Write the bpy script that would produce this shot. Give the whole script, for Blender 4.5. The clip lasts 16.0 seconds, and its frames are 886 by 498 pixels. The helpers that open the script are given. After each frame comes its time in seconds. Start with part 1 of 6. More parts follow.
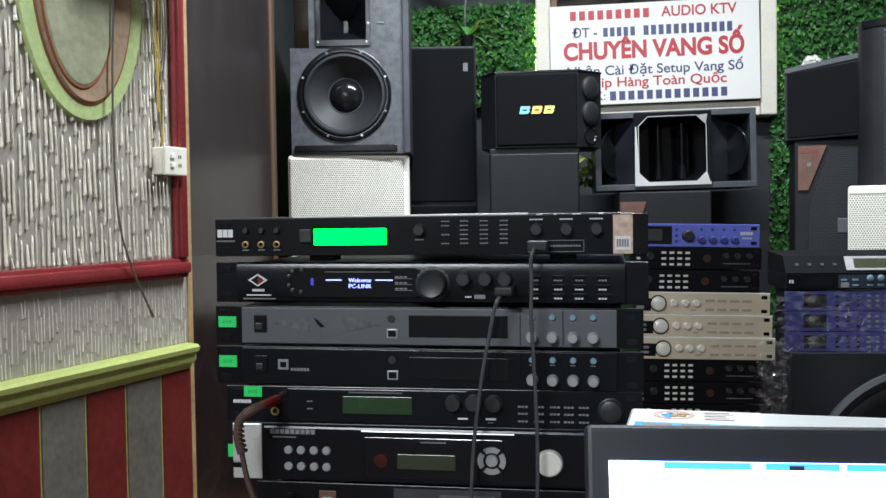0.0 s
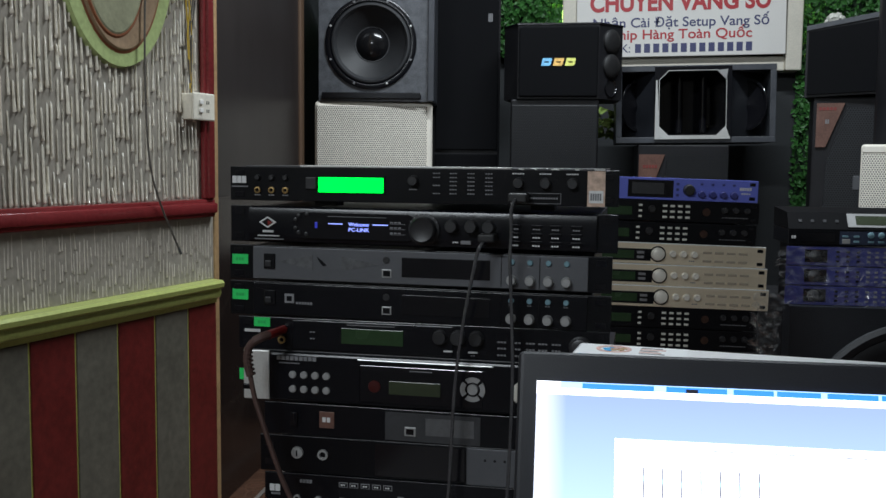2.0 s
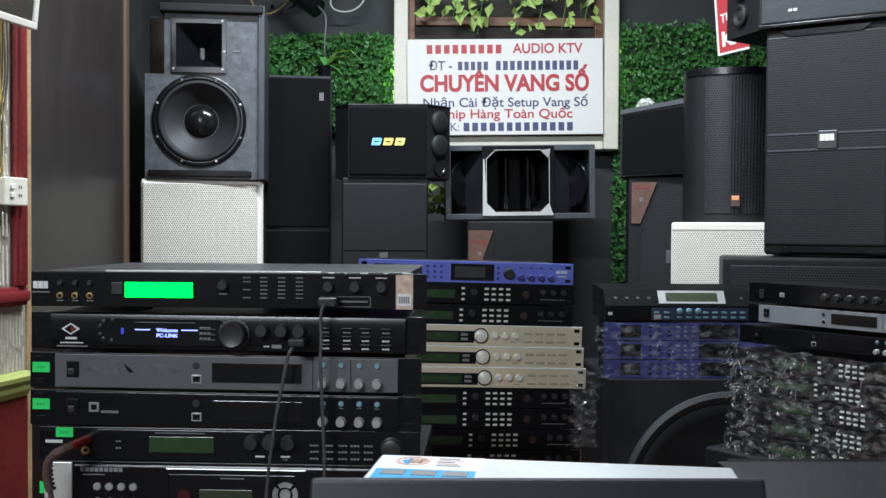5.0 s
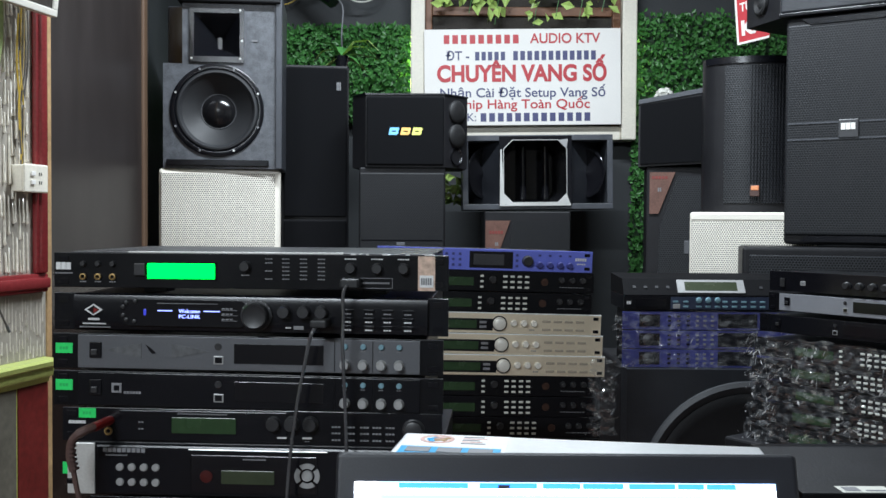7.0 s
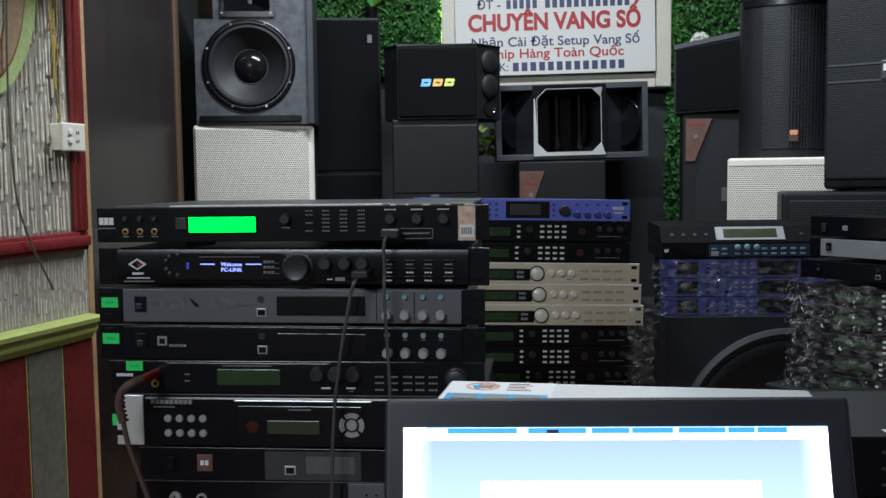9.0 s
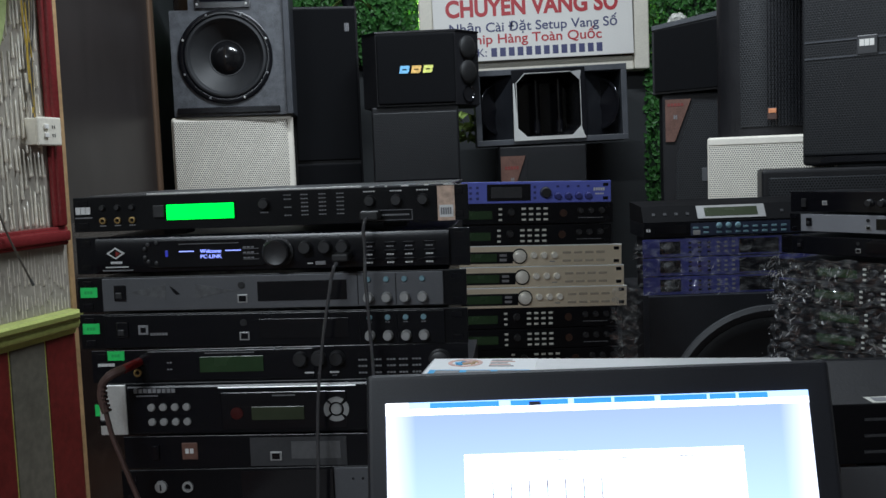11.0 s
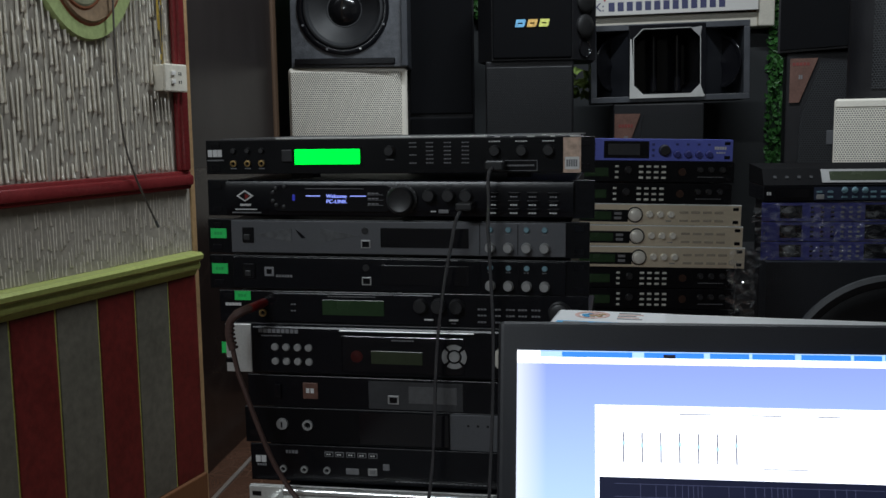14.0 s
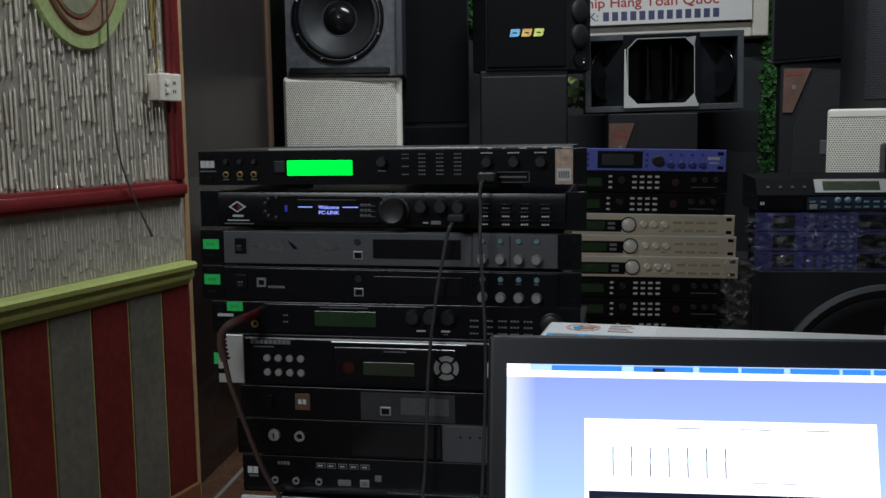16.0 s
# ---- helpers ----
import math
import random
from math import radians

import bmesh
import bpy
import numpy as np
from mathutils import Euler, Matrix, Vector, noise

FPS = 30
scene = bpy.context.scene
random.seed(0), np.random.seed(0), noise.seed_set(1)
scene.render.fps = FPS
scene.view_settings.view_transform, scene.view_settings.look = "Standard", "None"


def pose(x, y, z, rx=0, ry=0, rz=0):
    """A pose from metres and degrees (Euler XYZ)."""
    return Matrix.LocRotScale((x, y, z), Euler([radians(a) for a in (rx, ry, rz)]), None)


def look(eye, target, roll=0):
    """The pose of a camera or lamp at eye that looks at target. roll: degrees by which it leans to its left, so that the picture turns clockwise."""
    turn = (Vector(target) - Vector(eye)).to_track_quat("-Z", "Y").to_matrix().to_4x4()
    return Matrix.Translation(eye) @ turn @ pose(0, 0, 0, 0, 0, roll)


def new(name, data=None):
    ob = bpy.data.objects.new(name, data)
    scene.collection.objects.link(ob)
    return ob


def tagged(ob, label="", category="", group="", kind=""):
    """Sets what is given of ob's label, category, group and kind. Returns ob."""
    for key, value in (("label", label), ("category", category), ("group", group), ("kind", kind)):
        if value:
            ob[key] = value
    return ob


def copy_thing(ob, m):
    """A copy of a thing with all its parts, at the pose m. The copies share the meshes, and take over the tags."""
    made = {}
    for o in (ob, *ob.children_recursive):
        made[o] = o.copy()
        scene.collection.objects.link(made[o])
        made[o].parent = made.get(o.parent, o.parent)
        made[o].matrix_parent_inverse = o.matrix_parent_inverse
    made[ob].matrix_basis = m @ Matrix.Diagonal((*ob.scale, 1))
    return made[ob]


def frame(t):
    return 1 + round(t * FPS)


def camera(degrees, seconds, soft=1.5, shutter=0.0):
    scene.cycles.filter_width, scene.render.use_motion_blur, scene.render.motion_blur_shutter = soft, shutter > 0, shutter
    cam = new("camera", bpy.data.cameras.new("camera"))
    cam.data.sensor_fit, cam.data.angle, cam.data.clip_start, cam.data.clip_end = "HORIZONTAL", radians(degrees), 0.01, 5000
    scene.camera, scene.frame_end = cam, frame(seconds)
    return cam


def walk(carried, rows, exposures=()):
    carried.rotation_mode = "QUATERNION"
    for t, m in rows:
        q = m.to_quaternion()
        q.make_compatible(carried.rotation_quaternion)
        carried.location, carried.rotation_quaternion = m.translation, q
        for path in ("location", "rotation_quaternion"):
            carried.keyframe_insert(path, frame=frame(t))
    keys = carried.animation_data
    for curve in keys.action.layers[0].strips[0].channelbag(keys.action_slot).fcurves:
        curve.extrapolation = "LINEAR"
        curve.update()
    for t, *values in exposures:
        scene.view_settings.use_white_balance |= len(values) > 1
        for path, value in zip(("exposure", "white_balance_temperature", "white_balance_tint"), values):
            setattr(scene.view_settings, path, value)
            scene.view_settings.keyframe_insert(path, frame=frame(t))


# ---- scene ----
cam = camera(49.2, 16.0)
PATH = [
    (0, (-0.001, -0.024, 0.95), (-0.22, 1.963, 0.886), -0.8),
    (0.5, (0.021, -0.054, 0.939), (-0.209, 1.931, 0.859), -3.4),
    (1, (0.043, -0.106, 0.93), (-0.27, 1.864, 0.789), -2.6),
    (1.5, (0.047, -0.126, 0.934), (-0.288, 1.839, 0.772), -1.6),
    (2, (0.061, -0.125, 0.958), (-0.226, 1.846, 0.782), 0.6),
    (2.5, (0.069, -0.12, 0.984), (-0.142, 1.86, 0.797), 0.1),
    (3, (0.076, -0.137, 0.992), (-0.109, 1.85, 0.869), 0.6),
    (3.5, (0.096, -0.14, 0.997), (0.017, 1.856, 0.899), 0.6),
    (4, (0.105, -0.138, 1.005), (0.148, 1.86, 0.937), 0.3),
    (6.5, (0.09, -0.142, 0.999), (0.1, 1.858, 0.965), 0.5),
    (7, (0.091, -0.135, 0.99), (0.094, 1.864, 0.936), 0.4),
    (7.5, (0.087, -0.132, 0.987), (0.076, 1.866, 0.899), -0.9),
    (8, (0.086, -0.131, 0.986), (0.045, 1.865, 0.868), -0.9),
    (8.5, (0.084, -0.134, 0.987), (0.032, 1.861, 0.855), -0.6),
    (9, (0.082, -0.131, 0.985), (0.018, 1.862, 0.835), -0.7),
    (11.5, (0.087, -0.129, 0.973), (0.059, 1.863, 0.791), -2.3),
    (12, (0.084, -0.131, 0.979), (0.079, 1.859, 0.777), -1.6),
    (12.5, (0.075, -0.131, 0.973), (-0.039, 1.854, 0.754), -1.6),
    (13, (0.068, -0.133, 0.976), (-0.081, 1.849, 0.753), -0.5),
    (13.5, (0.062, -0.131, 0.968), (-0.158, 1.843, 0.733), -0.6),
    (14, (0.062, -0.129, 0.966), (-0.181, 1.84, 0.713), -0.8),
    (14.5, (0.062, -0.128, 0.965), (-0.198, 1.837, 0.698), -1.4),
    (15, (0.062, -0.128, 0.967), (-0.197, 1.837, 0.701), -0.5),
    (15.5, (0.065, -0.128, 0.967), (-0.181, 1.839, 0.705), -0.7),
    (16, (0.066, -0.129, 0.97), (-0.168, 1.843, 0.733), -0.7),
]
EXPOSURES = [(t, stops, kelvin, 10) for t, stops, kelvin in ((0, 0.29, 6080), (0.7, -0.1, 6100), (1.5, -0.71, 6080), (2.2, -0.66, 6100), (3, -0.28, 6050), (4, 0.12, 6000), (7, 0.15, 5970), (9, -0.43, 6000), (11.5, -0.77, 5950), (13, -1.11, 5980), (14.5, -1.2, 6160), (16, -1.2, 6160))]
walk(cam, [(t, look(eye, target, roll)) for t, eye, target, roll in PATH], EXPOSURES)

# ---- world and light ----
world = bpy.data.worlds.new("world")
scene.world = world
world.use_nodes = True
world.node_tree.nodes["Background"].inputs[0].default_value = (0.5, 0.55, 0.6, 1)
world.node_tree.nodes["Background"].inputs[1].default_value = 0.03


def tube_light(name, x, y, z, length, power, rx=0.0, rz=0.0):
    """A fluorescent tube: an area lamp at the batten's face."""
    data = bpy.data.lights.new(name, "AREA")
    data.shape, data.size, data.size_y = "RECTANGLE", length, 0.05
    data.energy, data.color = power, (0.95, 1.0, 1.0)
    ob = new(name, data)
    ob.matrix_basis = pose(x, y, z, rx, 0, rz)
    return ob


tube_light("tube_lamp", 0.2, 2.3, 2.72, 1.2, 85)
tube_light("tube_lamp", -0.95, -1.45, 2.4, 0.9, 52, 60, -18)


# ---- materials ----
def M(name, col, rough=0.5, metal=0.0, var=0.2, scale=12.0, bump=0.05, bscale=180.0, emit=0.0, coat=0.0, spec=0.5):
    m = bpy.data.materials.new(name)
    m.use_nodes = True
    nt = m.node_tree
    n, l = nt.nodes, nt.links
    b = n["Principled BSDF"]
    b.inputs["Metallic"].default_value = metal
    b.inputs["Coat Weight"].default_value = coat
    b.inputs["Specular IOR Level"].default_value = spec
    tc = n.new("ShaderNodeTexCoord")
    big = n.new("ShaderNodeTexNoise")
    big.inputs["Scale"].default_value, big.inputs["Detail"].default_value = scale, 5
    fine = n.new("ShaderNodeTexNoise")
    fine.inputs["Scale"].default_value, fine.inputs["Detail"].default_value = bscale, 3
    l.new(tc.outputs["Object"], big.inputs["Vector"])
    l.new(tc.outputs["Object"], fine.inputs["Vector"])
    add = n.new("ShaderNodeMath")
    add.operation = "ADD"
    l.new(big.outputs["Fac"], add.inputs[0])
    l.new(fine.outputs["Fac"], add.inputs[1])
    ramp = n.new("ShaderNodeMapRange")
    ramp.inputs[1].default_value, ramp.inputs[2].default_value = 0.6, 1.4
    l.new(add.outputs[0], ramp.inputs[0])
    mix = n.new("ShaderNodeMix")
    mix.data_type = "RGBA"
    mix.inputs[6].default_value = (*[c * (1 - var) for c in col], 1)
    mix.inputs[7].default_value = (*[min(1, c * (1 + var)) for c in col], 1)
    l.new(ramp.outputs[0], mix.inputs[0])
    l.new(mix.outputs[2], b.inputs["Base Color"])
    rr = n.new("ShaderNodeMapRange")
    rr.inputs[3].default_value, rr.inputs[4].default_value = max(0.02, rough * 0.8), min(1, rough * 1.25)
    l.new(big.outputs["Fac"], rr.inputs[0])
    l.new(rr.outputs[0], b.inputs["Roughness"])
    if bump:
        bp = n.new("ShaderNodeBump")
        bp.inputs["Strength"].default_value, bp.inputs["Distance"].default_value = bump, 0.002
        l.new(fine.outputs["Fac"], bp.inputs["Height"])
        l.new(bp.outputs[0], b.inputs["Normal"])
    if emit:
        l.new(mix.outputs[2], b.inputs["Emission Color"])
        b.inputs["Emission Strength"].default_value = emit
    return m


def grille(name, face, hole, pitch, hole_r=0.3, rough=0.5, stretch=1.0, metal=0.0):
    """Perforated sheet: staggered round holes in the x-z plane of the part."""
    m = M(name, face, rough, metal, 0.1, 6, 0, spec=0.3)
    nt = m.node_tree
    n, l = nt.nodes, nt.links
    b = n["Principled BSDF"]
    tc = n.new("ShaderNodeTexCoord")

    def lattice(shift):
        mp = n.new("ShaderNodeMapping")
        mp.inputs["Scale"].default_value = (1 / pitch, 0, 1 / (pitch * 1.732 * stretch))
        mp.inputs["Location"].default_value = (shift, 0, shift)
        l.new(tc.outputs["Object"], mp.inputs[0])
        fr = n.new("ShaderNodeVectorMath")
        fr.operation = "FRACTION"
        l.new(mp.outputs[0], fr.inputs[0])
        sub = n.new("ShaderNodeVectorMath")
        sub.operation = "SUBTRACT"
        sub.inputs[1].default_value = (0.5, 0, 0.5)
        l.new(fr.outputs[0], sub.inputs[0])
        mul = n.new("ShaderNodeVectorMath")
        mul.operation = "MULTIPLY"
        mul.inputs[1].default_value = (1, 0, 1.732)
        l.new(sub.outputs[0], mul.inputs[0])
        ln = n.new("ShaderNodeVectorMath")
        ln.operation = "LENGTH"
        l.new(mul.outputs[0], ln.inputs[0])
        return ln

    a, c = lattice(0.0), lattice(0.5)
    mn = n.new("ShaderNodeMath")
    mn.operation = "MINIMUM"
    l.new(a.outputs["Value"], mn.inputs[0])
    l.new(c.outputs["Value"], mn.inputs[1])
    edge = n.new("ShaderNodeMapRange")
    edge.inputs[1].default_value, edge.inputs[2].default_value = hole_r - 0.06, hole_r + 0.06
    l.new(mn.outputs[0], edge.inputs[0])
    mix = n.new("ShaderNodeMix")
    mix.data_type = "RGBA"
    mix.inputs[6].default_value = (*hole, 1)
    old = b.inputs["Base Color"].links[0].from_socket
    l.new(edge.outputs[0], mix.inputs[0])
    l.new(old, mix.inputs[7])
    l.new(mix.outputs[2], b.inputs["Base Color"])
    bp = n.new("ShaderNodeBump")
    bp.inputs["Strength"].default_value, bp.inputs["Distance"].default_value = 0.35, 0.001
    l.new(edge.outputs[0], bp.inputs["Height"])
    l.new(bp.outputs[0], b.inputs["Normal"])
    return m


def film_wrap(name, crease=0.85, base=0.22):
    """Clear crinkled plastic film: lets light through, with sharp glints on its folds."""
    m = bpy.data.materials.new(name)
    m.use_nodes = True
    nt = m.node_tree
    n, l = nt.nodes, nt.links
    n.remove(n["Principled BSDF"])
    out = n["Material Output"]
    tr, gl, mx = n.new("ShaderNodeBsdfTransparent"), n.new("ShaderNodeBsdfGlossy"), n.new("ShaderNodeMixShader")
    tr.inputs[0].default_value = (0.93, 0.94, 0.96, 1)
    gl.inputs["Roughness"].default_value = 0.04
    tc, mp, no, bp = n.new("ShaderNodeTexCoord"), n.new("ShaderNodeMapping"), n.new("ShaderNodeTexNoise"), n.new("ShaderNodeBump")
    mp.inputs["Scale"].default_value = (17, 17, 42)
    mp.inputs["Rotation"].default_value = (0.3, 0.5, 0.6)
    no.inputs["Scale"].default_value, no.inputs["Detail"].default_value = 1.0, 2
    no.inputs["Distortion"].default_value = 1.4
    l.new(tc.outputs["Object"], mp.inputs[0])
    l.new(mp.outputs[0], no.inputs["Vector"])
    bp.inputs["Strength"].default_value, bp.inputs["Distance"].default_value = 0.5, 0.008
    l.new(no.outputs["Fac"], bp.inputs["Height"])
    l.new(bp.outputs[0], gl.inputs["Normal"])
    off, fold, rg = n.new("ShaderNodeMath"), n.new("ShaderNodeMath"), n.new("ShaderNodeMapRange")
    off.operation, fold.operation = "SUBTRACT", "ABSOLUTE"
    off.inputs[1].default_value = 0.5
    l.new(no.outputs["Fac"], off.inputs[0])
    l.new(off.outputs[0], fold.inputs[0])
    rg.inputs[1].default_value, rg.inputs[2].default_value, rg.inputs[3].default_value, rg.inputs[4].default_value = 0.0, 0.012, crease, base
    l.new(fold.outputs[0], rg.inputs[0])
    patch, keep, mul = n.new("ShaderNodeTexNoise"), n.new("ShaderNodeMapRange"), n.new("ShaderNodeMath")
    patch.inputs["Scale"].default_value, patch.inputs["Detail"].default_value = 2.3, 3
    keep.inputs[1].default_value, keep.inputs[2].default_value, keep.inputs[3].default_value = 0.45, 0.6, 0.28
    mul.operation = "MULTIPLY"
    l.new(mp.outputs[0], patch.inputs["Vector"])
    l.new(patch.outputs["Fac"], keep.inputs[0])
    l.new(rg.outputs[0], mul.inputs[0])
    l.new(keep.outputs[0], mul.inputs[1])
    l.new(mul.outputs[0], mx.inputs[0])
    l.new(tr.outputs[0], mx.inputs[1])
    di, both = n.new("ShaderNodeBsdfDiffuse"), n.new("ShaderNodeMixShader")
    di.inputs[0].default_value = (0.85, 0.87, 0.9, 1)
    both.inputs[0].default_value = 0.22
    l.new(gl.outputs[0], both.inputs[1])
    l.new(di.outputs[0], both.inputs[2])
    l.new(both.outputs[0], mx.inputs[2])
    l.new(mx.outputs[0], out.inputs[0])
    return m


def marble(name, dark, light, scale):
    m = M(name, dark, 0.25, 0, 0.35, 6, 0.02)
    nt = m.node_tree
    n, l = nt.nodes, nt.links
    b = n["Principled BSDF"]
    tc, vo = n.new("ShaderNodeTexCoord"), n.new("ShaderNodeTexVoronoi")
    vo.feature = "DISTANCE_TO_EDGE"
    vo.inputs["Scale"].default_value = scale
    l.new(tc.outputs["Object"], vo.inputs["Vector"])
    rg = n.new("ShaderNodeMapRange")
    rg.inputs[1].default_value, rg.inputs[2].default_value, rg.inputs[3].default_value, rg.inputs[4].default_value = 0.0, 0.035, 1, 0
    l.new(vo.outputs["Distance"], rg.inputs[0])
    mix = n.new("ShaderNodeMix")
    mix.data_type = "RGBA"
    old = b.inputs["Base Color"].links[0].from_socket
    l.new(rg.outputs[0], mix.inputs[0])
    l.new(old, mix.inputs[6])
    mix.inputs[7].default_value = (*light, 1)
    l.new(mix.outputs[2], b.inputs["Base Color"])
    return m


def wood(name, a, b_, rough=0.45, sx=1.0):
    m = M(name, a, rough, 0, 0.2, 4, 0.05)
    nt = m.node_tree
    n, l = nt.nodes, nt.links
    b = n["Principled BSDF"]
    tc, mp, no = n.new("ShaderNodeTexCoord"), n.new("ShaderNodeMapping"), n.new("ShaderNodeTexNoise")
    mp.inputs["Scale"].default_value = (22 * sx, 22 * sx, 1.2)
    no.inputs["Scale"].default_value, no.inputs["Detail"].default_value, no.inputs["Distortion"].default_value = 2.0, 6, 0.6
    l.new(tc.outputs["Object"], mp.inputs[0])
    l.new(mp.outputs[0], no.inputs["Vector"])
    mix = n.new("ShaderNodeMix")
    mix.data_type = "RGBA"
    mix.inputs[7].default_value = (*b_, 1)
    old = b.inputs["Base Color"].links[0].from_socket
    l.new(no.outputs["Fac"], mix.inputs[0])
    l.new(old, mix.inputs[6])
    l.new(mix.outputs[2], b.inputs["Base Color"])
    return m


BLACK = M("black_metal", (0.0038, 0.004, 0.0054), 0.3, 0.0, 0.4, 9, 0.08, 400, spec=0.28)
BLACK2 = M("black_satin", (0.005, 0.0053, 0.0074), 0.24, 0.0, 0.35, 7, 0.05, 500, spec=0.34)
GLOSS = M("black_gloss", (0.006, 0.006, 0.008), 0.12, 0, 0.2, 5, 0)
RUBBER = M("black_rubber", (0.012, 0.012, 0.013), 0.55, 0, 0.2, 20, 0.05)
VINYL = M("black_cabinet", (0.01, 0.01, 0.012), 0.5, 0, 0.35, 10, 0.3, 260, spec=0.3)
PAINT = M("textured_black_paint", (0.05, 0.054, 0.064), 0.42, 0, 0.3, 14, 0.5, 330)
CONE = M("paper_cone", (0.016, 0.0165, 0.0185), 0.55, 0, 0.3, 12, 0.2, 240)
SURR = M("rubber_surround", (0.024, 0.025, 0.028), 0.5, 0, 0.2, 20, 0.05)
DOME = M("dust_cap", (0.008, 0.008, 0.009), 0.15, 0, 0.2, 20, 0)
# lighter copy of GREY, with the turned unit's lamp reflection in its colour
GREY_L = M("grey_anodised_lit", (0.27, 0.28, 0.31), 0.4, 0.3, 0.15, 5, 0.03, 700)
GREY = M("grey_anodised", (0.112, 0.115, 0.126), 0.42, 0.35, 0.12, 5, 0.03, 700)
LIP = M("lit_aluminium", (0.9, 0.9, 0.88), 0.3, 0.0, 0.06, 12, 0.03, 300)
LID = M("dull_steel_lid", (0.1, 0.1, 0.105), 0.28, 0.5, 0.15, 5, 0.03, 700)
LIP_G = M("polished_aluminium", (0.92, 0.92, 0.91), 0.22, 0.85, 0.05, 12, 0.02, 300)
SILVER = M("brushed_silver", (0.7, 0.7, 0.68), 0.32, 0.5, 0.12, 8, 0.05, 300)
KNOB_S = M("silver_knob", (0.36, 0.36, 0.36), 0.35, 0.3, 0.1, 30, 0)
KEY_W = M("ivory_key", (0.66, 0.66, 0.6), 0.4, 0, 0.08, 30, 0)
KNOB_C = M("cream_knob", (0.74, 0.71, 0.64), 0.35, 0.1, 0.06, 20, 0)
DARK_EM = M("dull_emblem", (0.05, 0.024, 0.016), 0.4, 0.3, 0.3, 40, 0)
PANEL_D = M("dim_grey_panel", (0.045, 0.046, 0.05), 0.3, 0, 0.2, 20, 0)
KNOB_K = M("black_knob", (0.02, 0.02, 0.022), 0.4, 0, 0.2, 30, 0)
GOLD = M("champagne_panel", (0.897, 0.782, 0.598), 0.3, 0.55, 0.12, 6, 0.04, 500)
GOLD_D = M("champagne_button", (0.42, 0.36, 0.28), 0.4, 0.3, 0.1, 10, 0)
BRASS = M("gold_jack", (0.5, 0.34, 0.14), 0.3, 0.8, 0.1, 30, 0)
WHITE_T = M("white_print", (0.62, 0.62, 0.62), 0.5, 0, 0.1, 30, 0)
FAN = M("dark_ruled_print", (0.1, 0.102, 0.108), 0.45, 0.2, 0.3, 90, 0)
GREY_T = M("grey_print", (0.19, 0.19, 0.2), 0.5, 0, 0.2, 60, 0)
STICK = M("green_tape", (0.03, 0.62, 0.12), 0.6, 0, 0.12, 30, 0.05)
LCD_G = M("green_lcd", (0.0, 0.9, 0.05), 0.3, 0, 0.06, 25, 0, emit=2.2)
LCD_OFF = M("unlit_lcd", (0.036, 0.046, 0.026), 0.25, 0, 0.12, 20, 0)
LCD_MID = M("dim_green_lcd", (0.023, 0.05, 0.02), 0.25, 0, 0.15, 20, 0)
OLED = M("blue_white_lcd_text", (0.32, 0.38, 1.0), 0.4, 0, 0.05, 20, 0, emit=2.0)
OLED_B = M("blue_led", (0.05, 0.06, 0.6), 0.4, 0, 0.05, 20, 0, emit=0.25)
LED_C = M("cyan_cap", (0.16, 0.27, 0.32), 0.35, 0, 0.1, 30, 0)
BLUE = M("violet_blue_panel", (0.14, 0.17, 0.62), 0.4, 0.2, 0.12, 7, 0.04, 500)
SLATE = M("slate_key_panel", (0.025, 0.033, 0.06), 0.35, 0, 0.25, 12, 0)
BLUE_D = M("dark_blue_panel", (0.045, 0.05, 0.21), 0.4, 0.1, 0.2, 7, 0.04)
RED = M("red_plastic", (0.2, 0.014, 0.012), 0.35, 0, 0.1, 20, 0)
BROWN_C = M("brown_rubber_cable", (0.075, 0.042, 0.036), 0.45, 0, 0.2, 40, 0.05)
CABLE = M("grey_black_cable", (0.06, 0.06, 0.065), 0.14, 0, 0.2, 40, 0, spec=0.9, coat=0.5)
YELLOW = M("yellow_wire", (0.5, 0.34, 0.04), 0.45, 0, 0.15, 40, 0)
WIRE_D = M("dark_wire", (0.09, 0.08, 0.07), 0.5, 0, 0.2, 40, 0)
PLASTER = M("grey_stucco", (0.33, 0.3, 0.255), 0.32, 0, 0.22, 5, 0.35, 70, coat=0.25)
DRIP_L = M("darker_stucco_drip", (0.56, 0.51, 0.44), 0.4, 0, 0.25, 14, 0.1, 120)
# far paler than PLASTER: ridge highlights are put into the drip colour
DRIP = M("stucco_drip", (0.82, 0.755, 0.65), 0.2, 0, 0.25, 14, 0.1, 120, coat=0.4, spec=0.8)
REDPAINT = M("red_lacquer", (0.2, 0.026, 0.028), 0.24, 0, 0.25, 9, 0.1, 150)
STRIPE_R = M("dark_red_board", (0.13, 0.0155, 0.0135), 0.42, 0, 0.4, 5, 0.25, 60)
STRIPE_G = M("grey_green_board", (0.122, 0.114, 0.09), 0.5, 0, 0.32, 5, 0.25, 60)
LIME = M("lime_green_paint", (0.4, 0.45, 0.135), 0.3, 0, 0.18, 8, 0.15, 110)
LIME_L = M("lime_line", (0.42, 0.44, 0.1), 0.5, 0, 0.25, 20, 0)
OCHRE = M("ochre_edge", (0.42, 0.27, 0.13), 0.6, 0, 0.3, 10, 0.2, 90)
OVAL_G = M("oval_green_paint", (0.38, 0.46, 0.19), 0.5, 0, 0.25, 8, 0.3, 100)
OVAL_B = M("oval_brown_paint", (0.3, 0.205, 0.125), 0.5, 0, 0.3, 9, 0.3, 80)
OVAL_K = M("oval_khaki_paint", (0.27, 0.27, 0.17), 0.55, 0, 0.3, 11, 0.6, 60)
